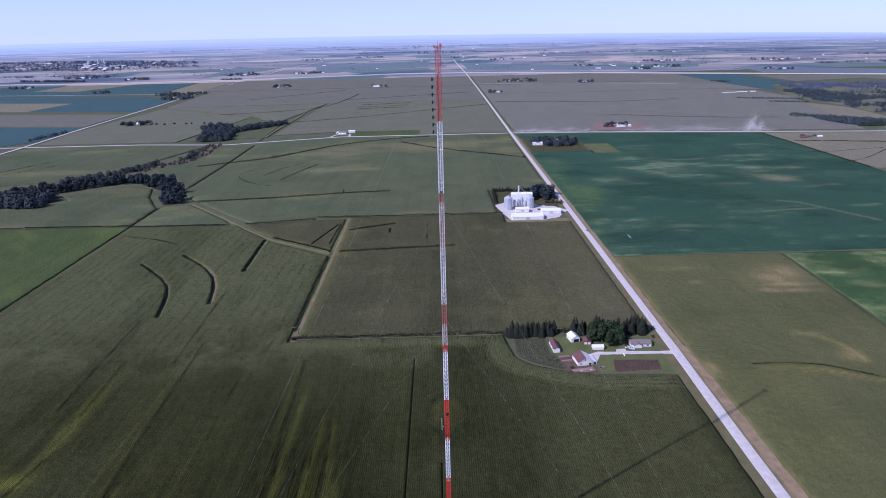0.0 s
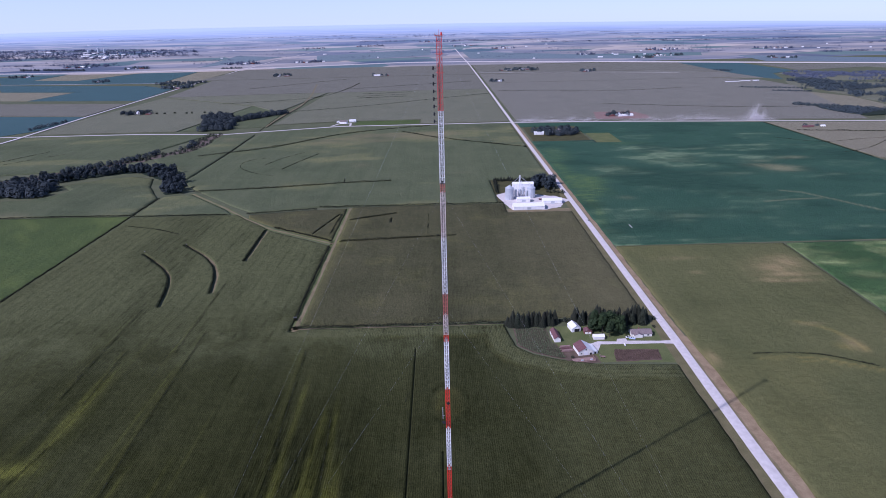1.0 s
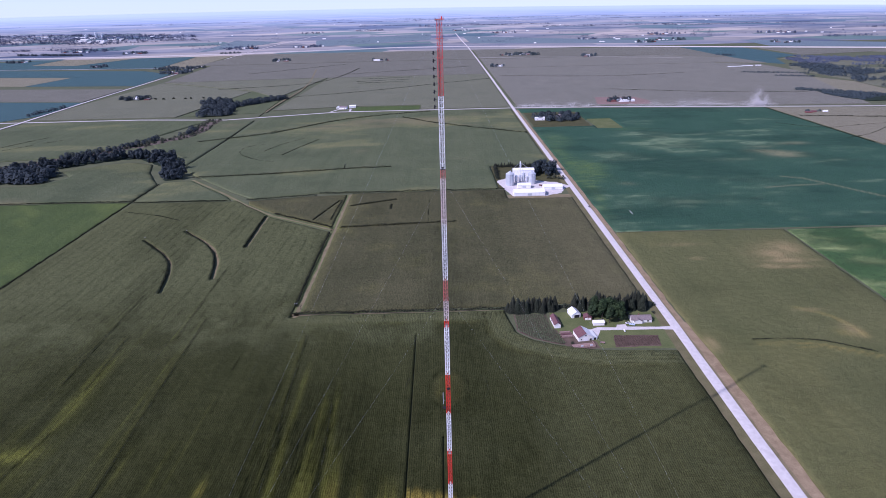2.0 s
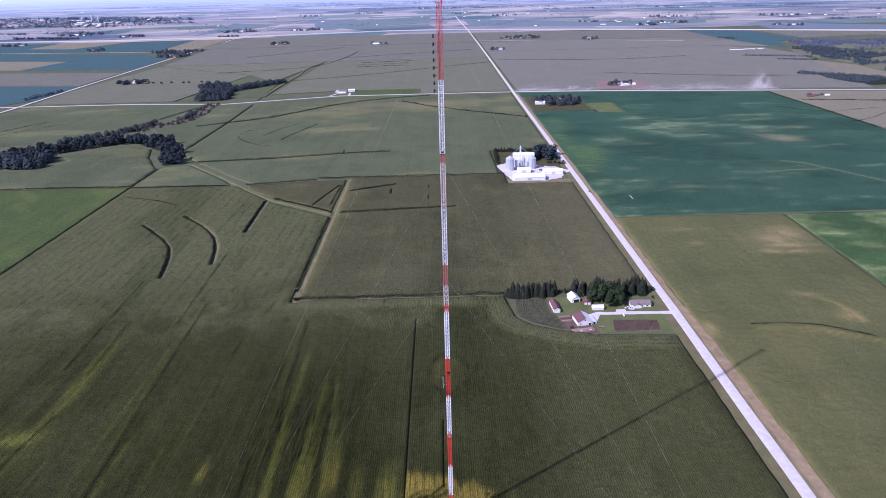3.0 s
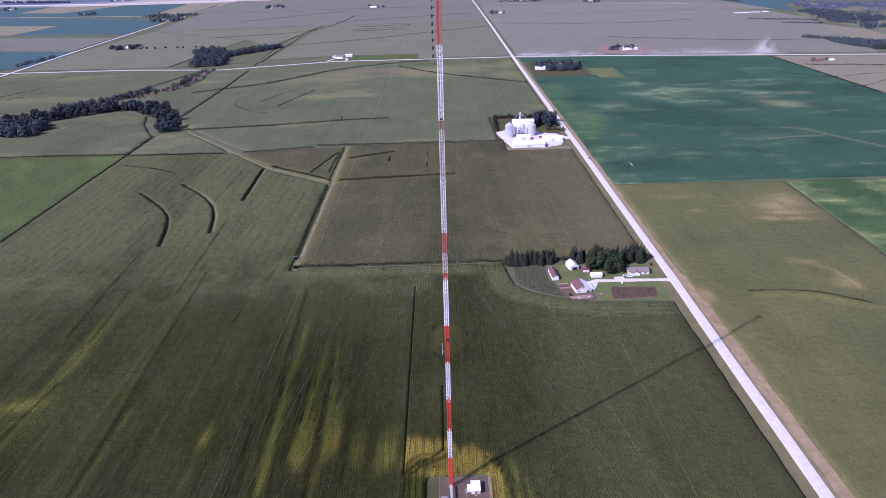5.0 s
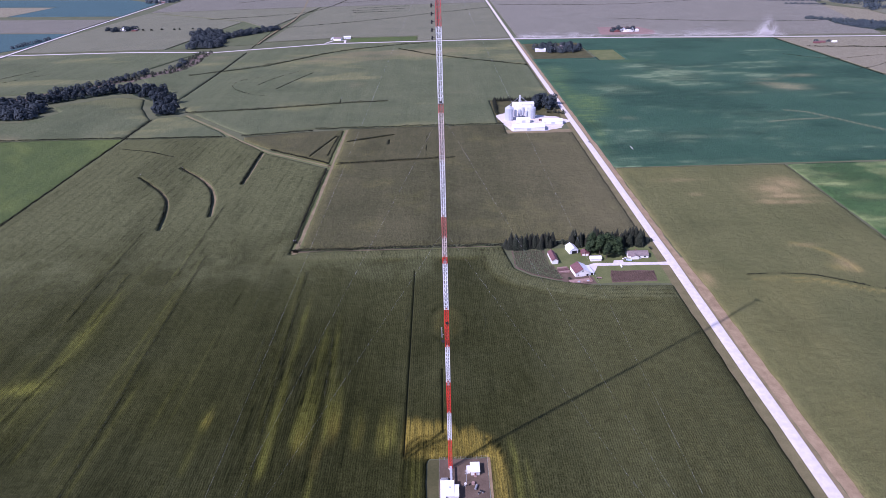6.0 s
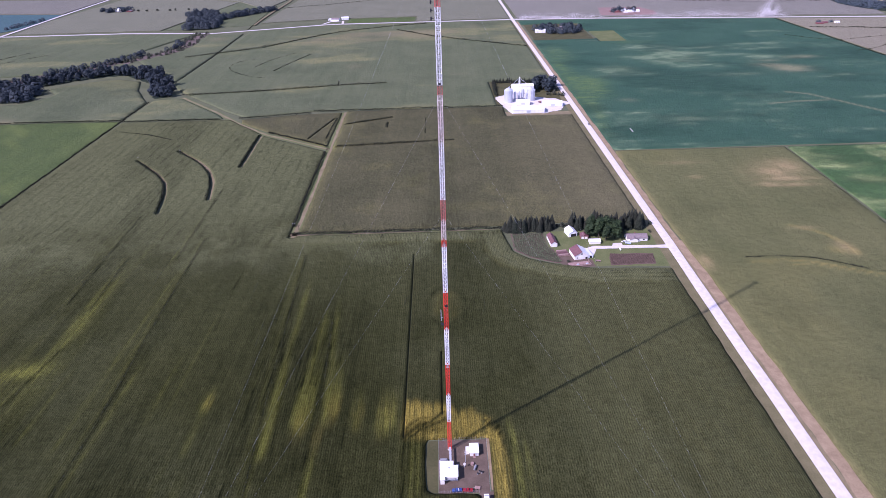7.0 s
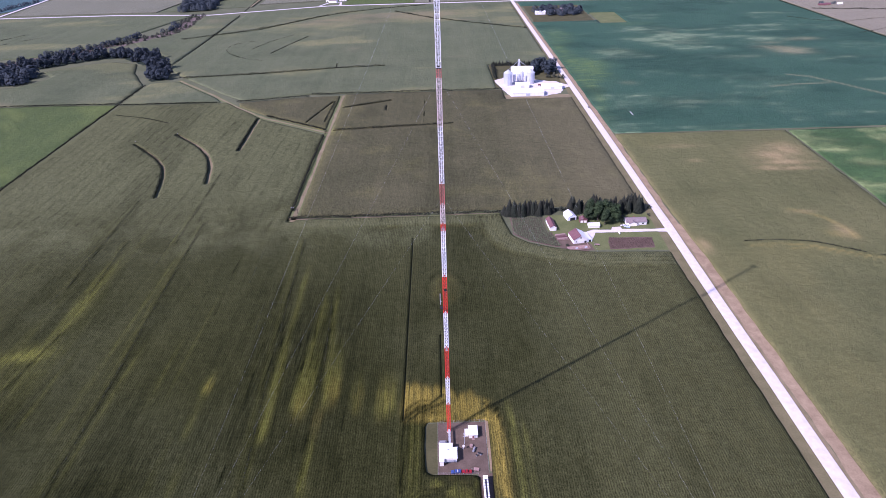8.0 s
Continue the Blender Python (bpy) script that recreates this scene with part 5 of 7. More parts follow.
def mast():
    t = thing("radio_mast", "tall red and white banded lattice radio mast with guy wires", "radio mast", pose(*TOWER, 0))
    legs = [(-1.02, -0.59), (1.02, -0.59), (0.0, 1.18)]
    bands = [(0.6, 23.2, MAST_RED), (23.2, 43.6, MAST_WHITE), (43.6, 65.4, MAST_RED), (65.4, 89.0, MAST_WHITE), (89.0, 111.8, MAST_RED), (111.8, 138.0, MAST_WHITE), (138.0, 141.5, MAST_RED), (141.5, 151.8, MAST_PINK), (151.8, 162.3, MAST_FADED), (162.3, 189.0, MAST_WHITE), (189.0, 209.8, MAST_PINK), (209.8, 213.8, MAST_FADED), (213.8, 243.7, MAST_WHITE), (243.7, 272.3, MAST_TOP)]
    names = {MAST_RED: "bright aviation red lattice section", MAST_WHITE: "white painted lattice section", MAST_FADED: "faded red lattice section", MAST_PINK: "chalky pinkish white lattice section", MAST_TOP: "pinkish red lattice section"}
    for z0, z1, material in bands:
        s, slim = Shape(), 1.0 if z0 < 141 else 0.72
        for x, y in legs:
            s.tube((x, y, z0), (x, y, z1), 0.16 * slim, n=6)
        count = max(1, round((z1 - z0) / 2.3))
        step = (z1 - z0) / count
        for i in range(count):
            z = z0 + i * step
            for a, b in ((0, 1), (1, 2), (2, 0)):
                pa, pb = legs[a], legs[b]
                s.tube((*pa, z + 0.1), (*pb, z + 0.1), 0.085 * slim, n=4)
                mid = ((pa[0] + pb[0]) / 2, (pa[1] + pb[1]) / 2)
                s.tube((*pa, z + 0.1), (*mid, z + step), 0.065 * slim, n=4)
                s.tube((*pb, z + 0.1), (*mid, z + step), 0.065 * slim, n=4)
        part("mast_section", s, material, t, names[material])
    # climbing ladder and the feed lines up one face
    s = Shape()
    for dx in (-0.22, 0.22):
        s.tube((0.5 + dx, 0.55, 1), (0.5 + dx, 0.55, 270), 0.03, n=4)
    for i in range(150):
        s.tube((0.28, 0.55, 1.5 + 1.8 * i), (0.72, 0.55, 1.5 + 1.8 * i), 0.025, n=4)
    part("ladder", s, STEEL_GREY, t)
    s = Shape()
    for dx in (-0.55, -0.4, -0.25):
        s.tube((dx, 0.5, 2.6), (dx, 0.5, 262), 0.05, n=5)
    part("feed_line", s, DARK, t, "black coaxial feed lines")
    for z in (63.5, 138.8, 213.6):
        s = Shape()
        for a, b in ((0, 1), (1, 2), (2, 0)):
            s.tube((*legs[a], z), (*legs[b], z), 0.17, n=4)
        s.box(-0.5, -0.5, z, 0.5, 0.4, z + 0.9)
        part("rest_platform", s, DARK if z > 200 else STEEL_GREY, t)
    # side antennas up the left face
    for i in range(8):
        z = 239.6 + 2.95 * i
        s = Shape().tube((-1.5, -0.8, z), (-2.6, -1.0, z), 0.09, n=5)
        s.tube((-2.6, -1.0, z - 0.7), (-2.6, -1.0, z + 0.7), 0.28, n=8)
        s.tube((-2.95, -1.0, z - 0.3), (-2.25, -1.0, z + 0.3), 0.2, n=6)
        part("antenna_bay", s, DARK, t, "dark side-mounted antenna bay")
    for z in (258.5, 265.5):
        s = Shape()
        for i in range(12):
            a, b = 2 * math.pi * i / 12, 2 * math.pi * (i + 1) / 12
            s.tube((1.6 * math.cos(a), 1.6 * math.sin(a), z), (1.6 * math.cos(b), 1.6 * math.sin(b), z), 0.10, n=4)
        part("ring_platform", s, MAST_FADED, t)
    s = Shape().box(-1.7, -1.1, 272.2, 1.7, 1.7, 272.45).tube((0, 0, 272.4), (0, 0, 274.6), 0.12, 0.05)
    for x, y in ((-1.6, -0.9), (1.6, -0.9), (0, 1.7)):
        s.tube((x, y, 272.3), (x, y, 273.3), 0.05, n=4)
    top = part("top_platform", s, MAST_FADED, t)
    part("beacon", Shape().cone(0.9, -0.4, 272.45, 273.5, 0.35, 0.25, 12), MAST_RED, top, "red glass beacon")
    # dish and whip antennas low on the mast
    s = Shape().tube((-1.6, -1.0, 97), (-2.5, -1.4, 97), 0.1).tube((-2.5, -1.4, 95.2), (-2.5, -1.4, 102), 0.16, n=6)
    part("whip_antenna", s, GALVANISED, t)
    s = Shape().tube((-1.5, -1.0, 93.5), (-1.9, -1.5, 93.5), 0.12)
    s.tube((-1.9, -1.5, 93.5), (-2.05, -1.9, 93.5), 0.4, 1.0, 16)
    part("dish_antenna", s, DARK, t)
    s = Shape().tube((0.2, -1.2, 104.2), (0.2, -1.5, 104.2), 0.3, 0.85, 16)
    part("dish_antenna", s, DARK, t)
    # guy wires in three directions, with insulators
    for az in (90, 222.5, 317.5):
        c, q = math.cos(radians(az)), math.sin(radians(az))
        for z, reach in ((270, 190), (208, 190), (154, 190)):
            a, b = Vector((1.4 * c, 1.4 * q, z)), Vector((reach * c, reach * q, 1.2))
            sag = [a.lerp(b, i / 10) - Vector((0, 0, 2.2 * 4 * i / 10 * (1 - i / 10) * (z / 266))) for i in range(11)]
            part("guy_wire", Shape().cable(sag, 0.009), GALVANISED, t)
    part("base_pier", Shape().cone(0, 0, -0.2, 0.7, 1.5, 1.1, 8), CONCRETE, t, "white concrete base pier")
    return t


mast()
for az in (90, 222.5, 317.5):
    c, q = math.cos(radians(az)), math.sin(radians(az))
    s = Shape().box(-0.7, -0.7, -0.3, 0.7, 0.7, 0.8, 0.1).tube((0, 0, 0.7), (-0.6 * c, -0.6 * q, 1.35), 0.12, n=5)
    solid("guy_anchor", s, CONCRETE, "concrete guy anchor block with a steel eye", "anchor", pose(TOWER[0] + 190 * c, TOWER[1] + 190 * q, 0, 0, 0, 0), "guy anchors")

# ---- buildings ----


def gable_roof(w, l, h, rise, over=0.35, thick=0.18, side=0):
    """Roof slabs of a gable whose ridge runs along y; side picks one slope."""
    s = Shape()
    for k in ((-1, 1) if side == 0 else (side,)):
        e = w / 2 + over
        drop = rise * over / (w / 2)
        a, b = (k * e, h - drop), (0.0, h + rise)
        ring = [(a[0], a[1]), b, (b[0], b[1] + thick), (a[0], a[1] + thick)]
        y0, y1 = -l / 2 - over, l / 2 + over
        v = [(x, y0, z) for x, z in ring] + [(x, y1, z) for x, z in ring]
        s.add(v, [(0, 1, 2, 3), (7, 6, 5, 4), (0, 4, 5, 1), (1, 5, 6, 2), (2, 6, 7, 3), (3, 7, 4, 0)])
    return s


def gable_body(w, l, h, rise):
    ring = [(-w / 2, -0.2), (w / 2, -0.2), (w / 2, h), (0, h + rise - 0.02), (-w / 2, h)]
    v = [(x, -l / 2, z) for x, z in ring] + [(x, l / 2, z) for x, z in ring]
    return Shape().add(v, [tuple(range(4, -1, -1)), tuple(range(5, 10))] + [(i, (i + 1) % 5, 5 + (i + 1) % 5, 5 + i) for i in range(5)])


def barn(name, label, category, m, w, l, h, rise, wall, roof, roof2=None, doors=(), windows=(), ribs=0):
    """A gabled building: doors (x, width, height, dark) in the near gable, windows (side, y, z, width, height)."""
    t = thing(name, label, category, m)
    part("wall", gable_body(w, l, h, rise), wall, t)
    part("roof", gable_roof(w, l, h, rise, side=-1), roof, t)
    part("roof", gable_roof(w, l, h, rise, side=1), roof2 or roof, t)
    part("ridge_cap", Shape().box(-0.25, -l / 2 - 0.3, h + rise + 0.12, 0.25, l / 2 + 0.3, h + rise + 0.24), roof, t)
    for x, wide, tall, material in doors:
        d = part("door", Shape().box(x - wide / 2, -l / 2 - 0.09, 0.02, x + wide / 2, -l / 2 - 0.003, tall), material, t)
        part("door_frame", Shape().box(x - wide / 2 - 0.15, -l / 2 - 0.12, 0, x - wide / 2, -l / 2 - 0.004, tall + 0.15).box(x + wide / 2, -l / 2 - 0.12, 0, x + wide / 2 + 0.15, -l / 2 - 0.004, tall + 0.15).box(x - wide / 2, -l / 2 - 0.12, tall, x + wide / 2, -l / 2 - 0.004, tall + 0.15), WHITE_PAINT, d)
    for side, y, z, wide, tall in windows:
        if side == 0:
            box = (y - wide / 2, -l / 2 - 0.08, z, y + wide / 2, -l / 2 - 0.003, z + tall)
            sill = (y - wide / 2 - 0.1, -l / 2 - 0.16, z - 0.12, y + wide / 2 + 0.1, -l / 2 - 0.004, z - 0.002)
        else:
            x0 = side * w / 2
            box = (min(x0, x0 + side * 0.08), y - wide / 2, z, max(x0, x0 + side * 0.08), y + wide / 2, z + tall)
            sill = (min(x0, x0 + side * 0.16), y - wide / 2 - 0.1, z - 0.12, max(x0, x0 + side * 0.16), y + wide / 2 + 0.1, z - 0.002)
        d = part("window", Shape().box(*box), GLASS, t)
        part("sill", Shape().box(*sill), WHITE_PAINT, d)
    return t


def grain_bin(m, r, h, cone, group="grain bins"):
    t = thing("grain_bin", "round galvanised steel grain bin with a conical roof", "grain bin", m, group)
    n, rings = 32, max(4, int(h / 1.1))
    profile = []
    for i in range(rings):
        profile += [(r + 0.05, h * i / rings), (r + 0.05, h * (i + 0.86) / rings), (r - 0.04, h * (i + 0.9) / rings), (r - 0.04, h * (i + 0.96) / rings)]
    profile.append((r + 0.05, h))
    part("shell", Shape().lathe(profile, n), GALVANISED, t)
    part("roof", Shape().cone(0, 0, h, h + cone, r + 0.2, 0.6, n), GALVANISED, t)
    part("cap", Shape().cone(0, 0, h + cone, h + cone + 0.5, 0.75, 0.5, 12), STEEL_GREY, t)
    s = Shape()
    for i in range(8):
        a = 2 * math.pi * i / 8
        s.tube(((r + 0.1) * math.cos(a), (r + 0.1) * math.sin(a), h + 0.05), (0.6 * math.cos(a), 0.6 * math.sin(a), h + cone + 0.06), 0.06, n=4)
    part("roof_rib", s, GALVANISED, t)
    s = Shape()
    for d in (-0.22, 0.22):
        s.tube((d, -r - 0.15, 0.2), (d, -r - 0.15, h), 0.04, n=4)
    for i in range(int(h / 0.5)):
        s.tube((-0.22, -r - 0.15, 0.4 + 0.5 * i), (0.22, -r - 0.15, 0.4 + 0.5 * i), 0.03, n=4)
    part("ladder", s, STEEL_GREY, t)
    part("door", Shape().box(r * 0.5 - 0.5, -r * 0.87 - 0.12, 0.5, r * 0.5 + 0.5, -r * 0.87 + 0.3, 2.2), STEEL_GREY, t)
    return t


def pad(name, label, ring, material, z, category, rag=1.5):
    """Gravel, lawn or soil as a thin ragged slab on the ground."""
    out = []
    for (ax, ay), (bx, by) in zip(ring, ring[1:] + ring[:1]):
        k = max(1, int(math.hypot(bx - ax, by - ay) / 3))
        for i in range(k):
            x, y = ax + (bx - ax) * i / k, ay + (by - ay) * i / k
            out.append((x + rag * noise.noise((x * 0.15, y * 0.15, 3.3)), y + rag * noise.noise((x * 0.15, y * 0.15, 8.3))))
    return solid(name, Shape().prism(out, -0.1, z), material, label, category, kind="structure")


# the mast's yard
pad("yard", "trampled brown gravel yard round the mast's huts", [(-6.6, 212.5), (21.5, 212.5), (21.8, 249.8), (-6.6, 249.2)], YARD_GRAVEL, 0.06, "yard", 0.6)
pad("lawn", "mown grass strip beside the mast's yard", [(-10.4, 213.2), (-12.6, 215.4), (-13.4, 219), (-13.8, 234), (-13.6, 247), (-12.4, 249.2), (-7.0, 249.2), (-7.0, 213.2)], LAWN, 0.05, "lawn", 0.4)
pad("lane", "dirt access lane between corn and ditch", [(17.2, 40), (26.5, 40), (24.5, 150), (24.4, 209), (26.4, 214), (15.8, 212.3)], YARD_GRAVEL, 0.05, "lane", 0.8)
solid("verge", ribbon([(23.2, 214), (23.0, 251)], 2.2, 0.05, 4, 0, 0.5), RUST, "brown strip of bare ground outside the fence", "verge", kind="structure")


def fence(label, line, height=2.1, spacing=3.0):
    t = thing("fence", label, "fence")
    for (ax, ay), (bx, by) in zip(line, line[1:]):
        length = math.hypot(bx - ax, by - ay)
        k = max(1, int(length / spacing))
        for i in range(k):
            x, y = ax + (bx - ax) * i / k, ay + (by - ay) * i / k
            part("post", Shape().tube((x, y, 0), (x, y, height + 0.2), 0.05, n=5), STEEL_GREY, t)
        s = Shape()
        for z in (0.3, 0.9, 1.5, height):
            s.tube((ax, ay, z), (bx, by, z), 0.014, n=4)
        part("rail", s, STEEL_GREY, t)
    return t


fence("galvanised wire fence round the mast's yard", [(-6.6, 249.2), (21.8, 249.8), (21.5, 212.5)])
fence("galvanised wire fence along the yard's west side", [(15.5, 212.3), (-6.6, 212.6), (-6.6, 249.2)])

hut = thing("transmitter_hut", "white flat-roofed transmitter building in the mast's yard", "building")
part("wall", Shape().prism([(-5.7, 218.4), (-3.4, 218.4), (-3.4, 220.7), (4.0, 220.7), (4.0, 228.0), (1.7, 228.0), (1.7, 230.8), (-5.7, 230.8)], -0.1, 3.7), WHITE_PAINT, hut)
part("roof", Shape().prism([(-6.0, 218.1), (-3.1, 218.1), (-3.1, 220.4), (1.8, 220.4), (1.8, 231.1), (-6.0, 231.1)], 3.7, 3.98), WHITE_METAL, hut, "bright white membrane roof")
part("roof", Shape().prism([(1.81, 220.4), (4.3, 220.4), (4.3, 228.3), (1.81, 228.3)], 3.4, 3.75), WHITE_METAL, hut)
part("door", Shape().box(-1.6, 220.58, 0, -0.5, 220.69, 2.1), STEEL_GREY, hut)
part("awning", Shape().box(-2.9, 219.2, 2.5, 2.5, 220.38, 2.62), STEEL_GREY, hut)
for x, y in ((2.7, 229.6), (4.1, 229.8)):
    u = part("air_conditioner", Shape().box(x - 0.6, y - 0.6, 0, x + 0.6, y + 0.6, 1.5, 0.08), GALVANISED, hut)
    part("fan", Shape().cone(x, y, 1.5, 1.56, 0.45, 0.45, 12), DARK, u)
part("roof_vent", Shape().cone(-1.0, 226.0, 3.98, 4.6, 0.3, 0.4, 10), GALVANISED, hut)

hut = thing("equipment_hut", "small pinkish-white equipment hut inside the fence", "building")
part("wall", Shape().box(11.6, 237.4, -0.1, 16.6, 244.2, 2.9), WHITE_PAINT, hut)
part("roof", Shape().prism([(11.3, 237.1), (16.9, 237.1), (16.9, 244.5), (11.3, 244.5)], 2.9, 3.12, 0.97), WHITE_METAL, hut)
part("porch", Shape().box(9.2, 238.8, -0.1, 11.29, 242.4, 2.5), WHITE_PAINT, hut)
part("door", Shape().box(13.6, 237.25, 0, 14.6, 237.39, 2.1), RED_WALL, hut)
part("step", Shape().box(13.2, 236.0, -0.1, 15.0, 237.24, 0.25), PLANKS, hut)

bridge = thing("ice_bridge", "grey steel cable bridge from the mast to the hut", "cable bridge")
for y in (231.8, 235.6, 239.5):
    part("post", Shape().tube((-0.5, y, 0), (-0.5, y, 3.1), 0.09, n=5).tube((0.9, y, 0), (0.9, y, 3.1), 0.09, n=5).tube((-0.5, y, 3.05), (0.9, y, 3.05), 0.07, n=4), GALVANISED, bridge)
part("deck", Shape().box(-0.35, 231.15, 3.12, 0.75, 241.6, 3.26), GALVANISED, bridge)
part("cable", Shape().box(-0.15, 231.15, 2.7, 0.5, 241.8, 2.95), DARK, bridge)

h = thing("satellite_dish", "white satellite dish on a steel stand in the yard", "satellite dish", pose(8.0, 229.6, 0, 0, 0, 30))
part("stand", Shape().tube((0, 0, 0), (0, 0, 2.4), 0.14, n=8).tube((-0.9, 0.5, 0), (0, 0, 1.8), 0.06, n=5).tube((0.9, 0.5, 0), (0, 0, 1.8), 0.06, n=5), GALVANISED, h)
part("dish", Shape().tube((0, 0.2, 2.6), (0, -0.2, 2.9), 0.3, 0.8, 20), WHITE_PAINT, h)
part("feed_arm", Shape().tube((0, -0.3, 2.4), (0, -1.5, 3.9), 0.05, n=5), STEEL_GREY, h)
h = thing("generator", "grey standby generator on a concrete slab", "generator", pose(-3.6, 234.0, 0))
part("slab", Shape().box(-2.6, -1.2, -0.1, 2.4, 1.2, 0.15), CONCRETE, h)
part("housing", Shape().box(-2.1, -0.8, 0.15, 1.9, 0.8, 1.8, 0.12), STEEL_GREY, h)
part("exhaust", Shape().tube((1.3, 0, 1.8), (1.3, 0, 2.6), 0.1, n=6), DARK, h)
h = thing("fuel_tank", "white horizontal fuel tank on two saddles", "fuel tank", pose(14.0, 228.5, 0, 0, 0, 70))
part("tank", Shape().tube((-1.6, 0, 1.0), (1.6, 0, 1.0), 0.6, n=14), STEEL_GREY, h)
for x in (-1.0, 1.0):
    part("saddle", Shape().box(x - 0.15, -0.5, 0, x + 0.15, 0.5, 0.6), CONCRETE, h)

for x, y, r, h in ((16.4, 226.0, 0.5, 1.1), (17.6, 225.4, 0.5, 1.1), (15.2, 224.6, 0.45, 1.0)):
    t = thing("drum", "dark steel drum standing in the mast's yard", "drum", pose(x, y, 0.06), "steel drums")
    part("shell", Shape().cone(0, 0, 0, h, r, r, 14), STEEL_GREY, t)
    part("rim", Shape().cone(0, 0, h, h + 0.05, r + 0.03, r + 0.03, 14), DARK, t)
t = thing("cable_reel", "wooden cable reel lying in the yard", "cable reel", pose(12.6, 231.5, 0.06))
part("core", Shape().cone(0, 0, 0.15, 0.9, 0.5, 0.5, 12), PLANKS, t)
for z in (0.0, 0.9):
    part("flange", Shape().cone(0, 0, z, z + 0.14, 1.0, 1.0, 16), PLANKS, t)
t = thing("antenna_pole", "thin steel pole with small aerials in the yard", "antenna pole", pose(8.8, 233.2, 0.0))
part("pole", Shape().tube((0, 0, 0), (0, 0, 9.5), 0.12, 0.07, 8), GALVANISED, t)
for z in (6.5, 8.0, 9.2):
    part("aerial", Shape().tube((-0.9, 0, z), (0.9, 0, z), 0.05, n=5).tube((-0.6, -0.4, z), (-0.6, 0.4, z), 0.04, n=4).tube((0.6, -0.4, z), (0.6, 0.4, z), 0.04, n=4), GALVANISED, t)

# ---- vehicles ----


def pickup(m, paint, label, cargo=False):
    t = thing("pickup_truck", label, "pickup truck", m)
    body = Shape().box(-0.95, -2.7, 0.45, 0.95, 2.7, 0.95, 0.18)
    body.box(-0.93, 0.9, 0.95, 0.93, 2.65, 1.15, 0.2)
    part("body", body, paint, t)
    v = [(-0.9, -0.7, 0.95), (0.9, -0.7, 0.95), (0.9, 1.2, 0.95), (-0.9, 1.2, 0.95), (-0.75, -0.5, 1.75), (0.75, -0.5, 1.75), (0.75, 0.5, 1.75), (-0.75, 0.5, 1.75)]
    cab = part("cab", Shape().add(v, [(0, 1, 5, 4), (1, 2, 6, 5), (2, 3, 7, 6), (3, 0, 4, 7), (4, 5, 6, 7)]), paint, t)
    part("windscreen", Shape().add([(-0.78, 1.16, 1.05), (0.78, 1.16, 1.05), (0.68, 0.6, 1.7), (-0.68, 0.6, 1.7)], [(0, 1, 2, 3)]), GLASS, cab)
    part("bed", Shape().box(-0.95, -2.7, 0.95, -0.85, -0.72, 1.25).box(0.85, -2.7, 0.95, 0.95, -0.72, 1.25).box(-0.85, -2.7, 0.95, 0.85, -2.6, 1.25), paint, t)
    if cargo:
        part("tool_box", Shape().box(-0.8, -1.2, 0.96, 0.8, -0.75, 1.35), WHITE_METAL, t)
    for x in (-0.95, 0.95):
        for y in (-1.75, 1.75):
            w = part("wheel", Shape().tube((x - 0.13, y, 0.38), (x + 0.13, y, 0.38), 0.38, n=14), TYRE, t)
            part("rim", Shape().tube((x - 0.14, y, 0.38), (x + 0.14, y, 0.38), 0.2, n=10), GALVANISED, w)
    for x in (-0.65, 0.65):
        part("headlight", Shape().box(x - 0.2, 2.68, 0.7, x + 0.2, 2.73, 0.88), GLASS, t)
    return t


def car(m, paint, label):
    t = thing("car", label, "car", m)
    part("body", Shape().box(-0.9, -2.25, 0.35, 0.9, 2.25, 0.9, 0.25), paint, t)
    v = [(-0.85, -1.6, 0.9), (0.85, -1.6, 0.9), (0.85, 1.1, 0.9), (-0.85, 1.1, 0.9), (-0.68, -1.0, 1.45), (0.68, -1.0, 1.45), (0.68, 0.35, 1.45), (-0.68, 0.35, 1.45)]
    cab = part("cabin", Shape().add(v, [(0, 1, 5, 4), (1, 2, 6, 5), (2, 3, 7, 6), (3, 0, 4, 7), (4, 5, 6, 7)]), GLASS, t)
    part("roof", Shape().box(-0.7, -1.02, 1.452, 0.7, 0.37, 1.5), paint, cab)
    for x in (-0.9, 0.9):
        for y in (-1.4, 1.4):
            part("wheel", Shape().tube((x - 0.11, y, 0.33), (x + 0.11, y, 0.33), 0.33, n=12), TYRE, t)
    return t


pickup(pose(3.2, 213.9, 0.06, 0, 0, 94), CAR_BLUE, "blue pickup truck parked by the mast's gate", True)
pickup(pose(9.2, 213.7, 0.06, 0, 0, 86), CAR_RED, "maroon pickup truck parked by the mast's gate")
t = thing("utility_trailer", "small open utility trailer behind the parked pickups", "trailer", pose(14.6, 215.2, 0.06, 0, 0, 80))
part("bed", Shape().box(-0.9, -1.5, 0.5, 0.9, 1.5, 0.62).box(-0.9, -1.5, 0.62, -0.82, 1.5, 0.95).box(0.82, -1.5, 0.62, 0.9, 1.5, 0.95), PLANKS, t)
part("drawbar", Shape().tube((0, 1.5, 0.5), (0, 2.9, 0.5), 0.06, n=5), STEEL_GREY, t)
for x in (-0.95, 0.95):
    part("wheel", Shape().tube((x - 0.1, 0, 0.33), (x + 0.1, 0, 0.33), 0.33, n=12), TYRE, t)
t = thing("semi_trailer", "white box semi-trailer standing on the access lane", "semi-trailer", pose(19.0, 200.6, 0.05, 0, 0, 0.3))
part("box_body", Shape().box(-1.3, -8.0, 1.1, 1.3, 8.0, 3.95, 0.06), TRAILER_WHITE, t)
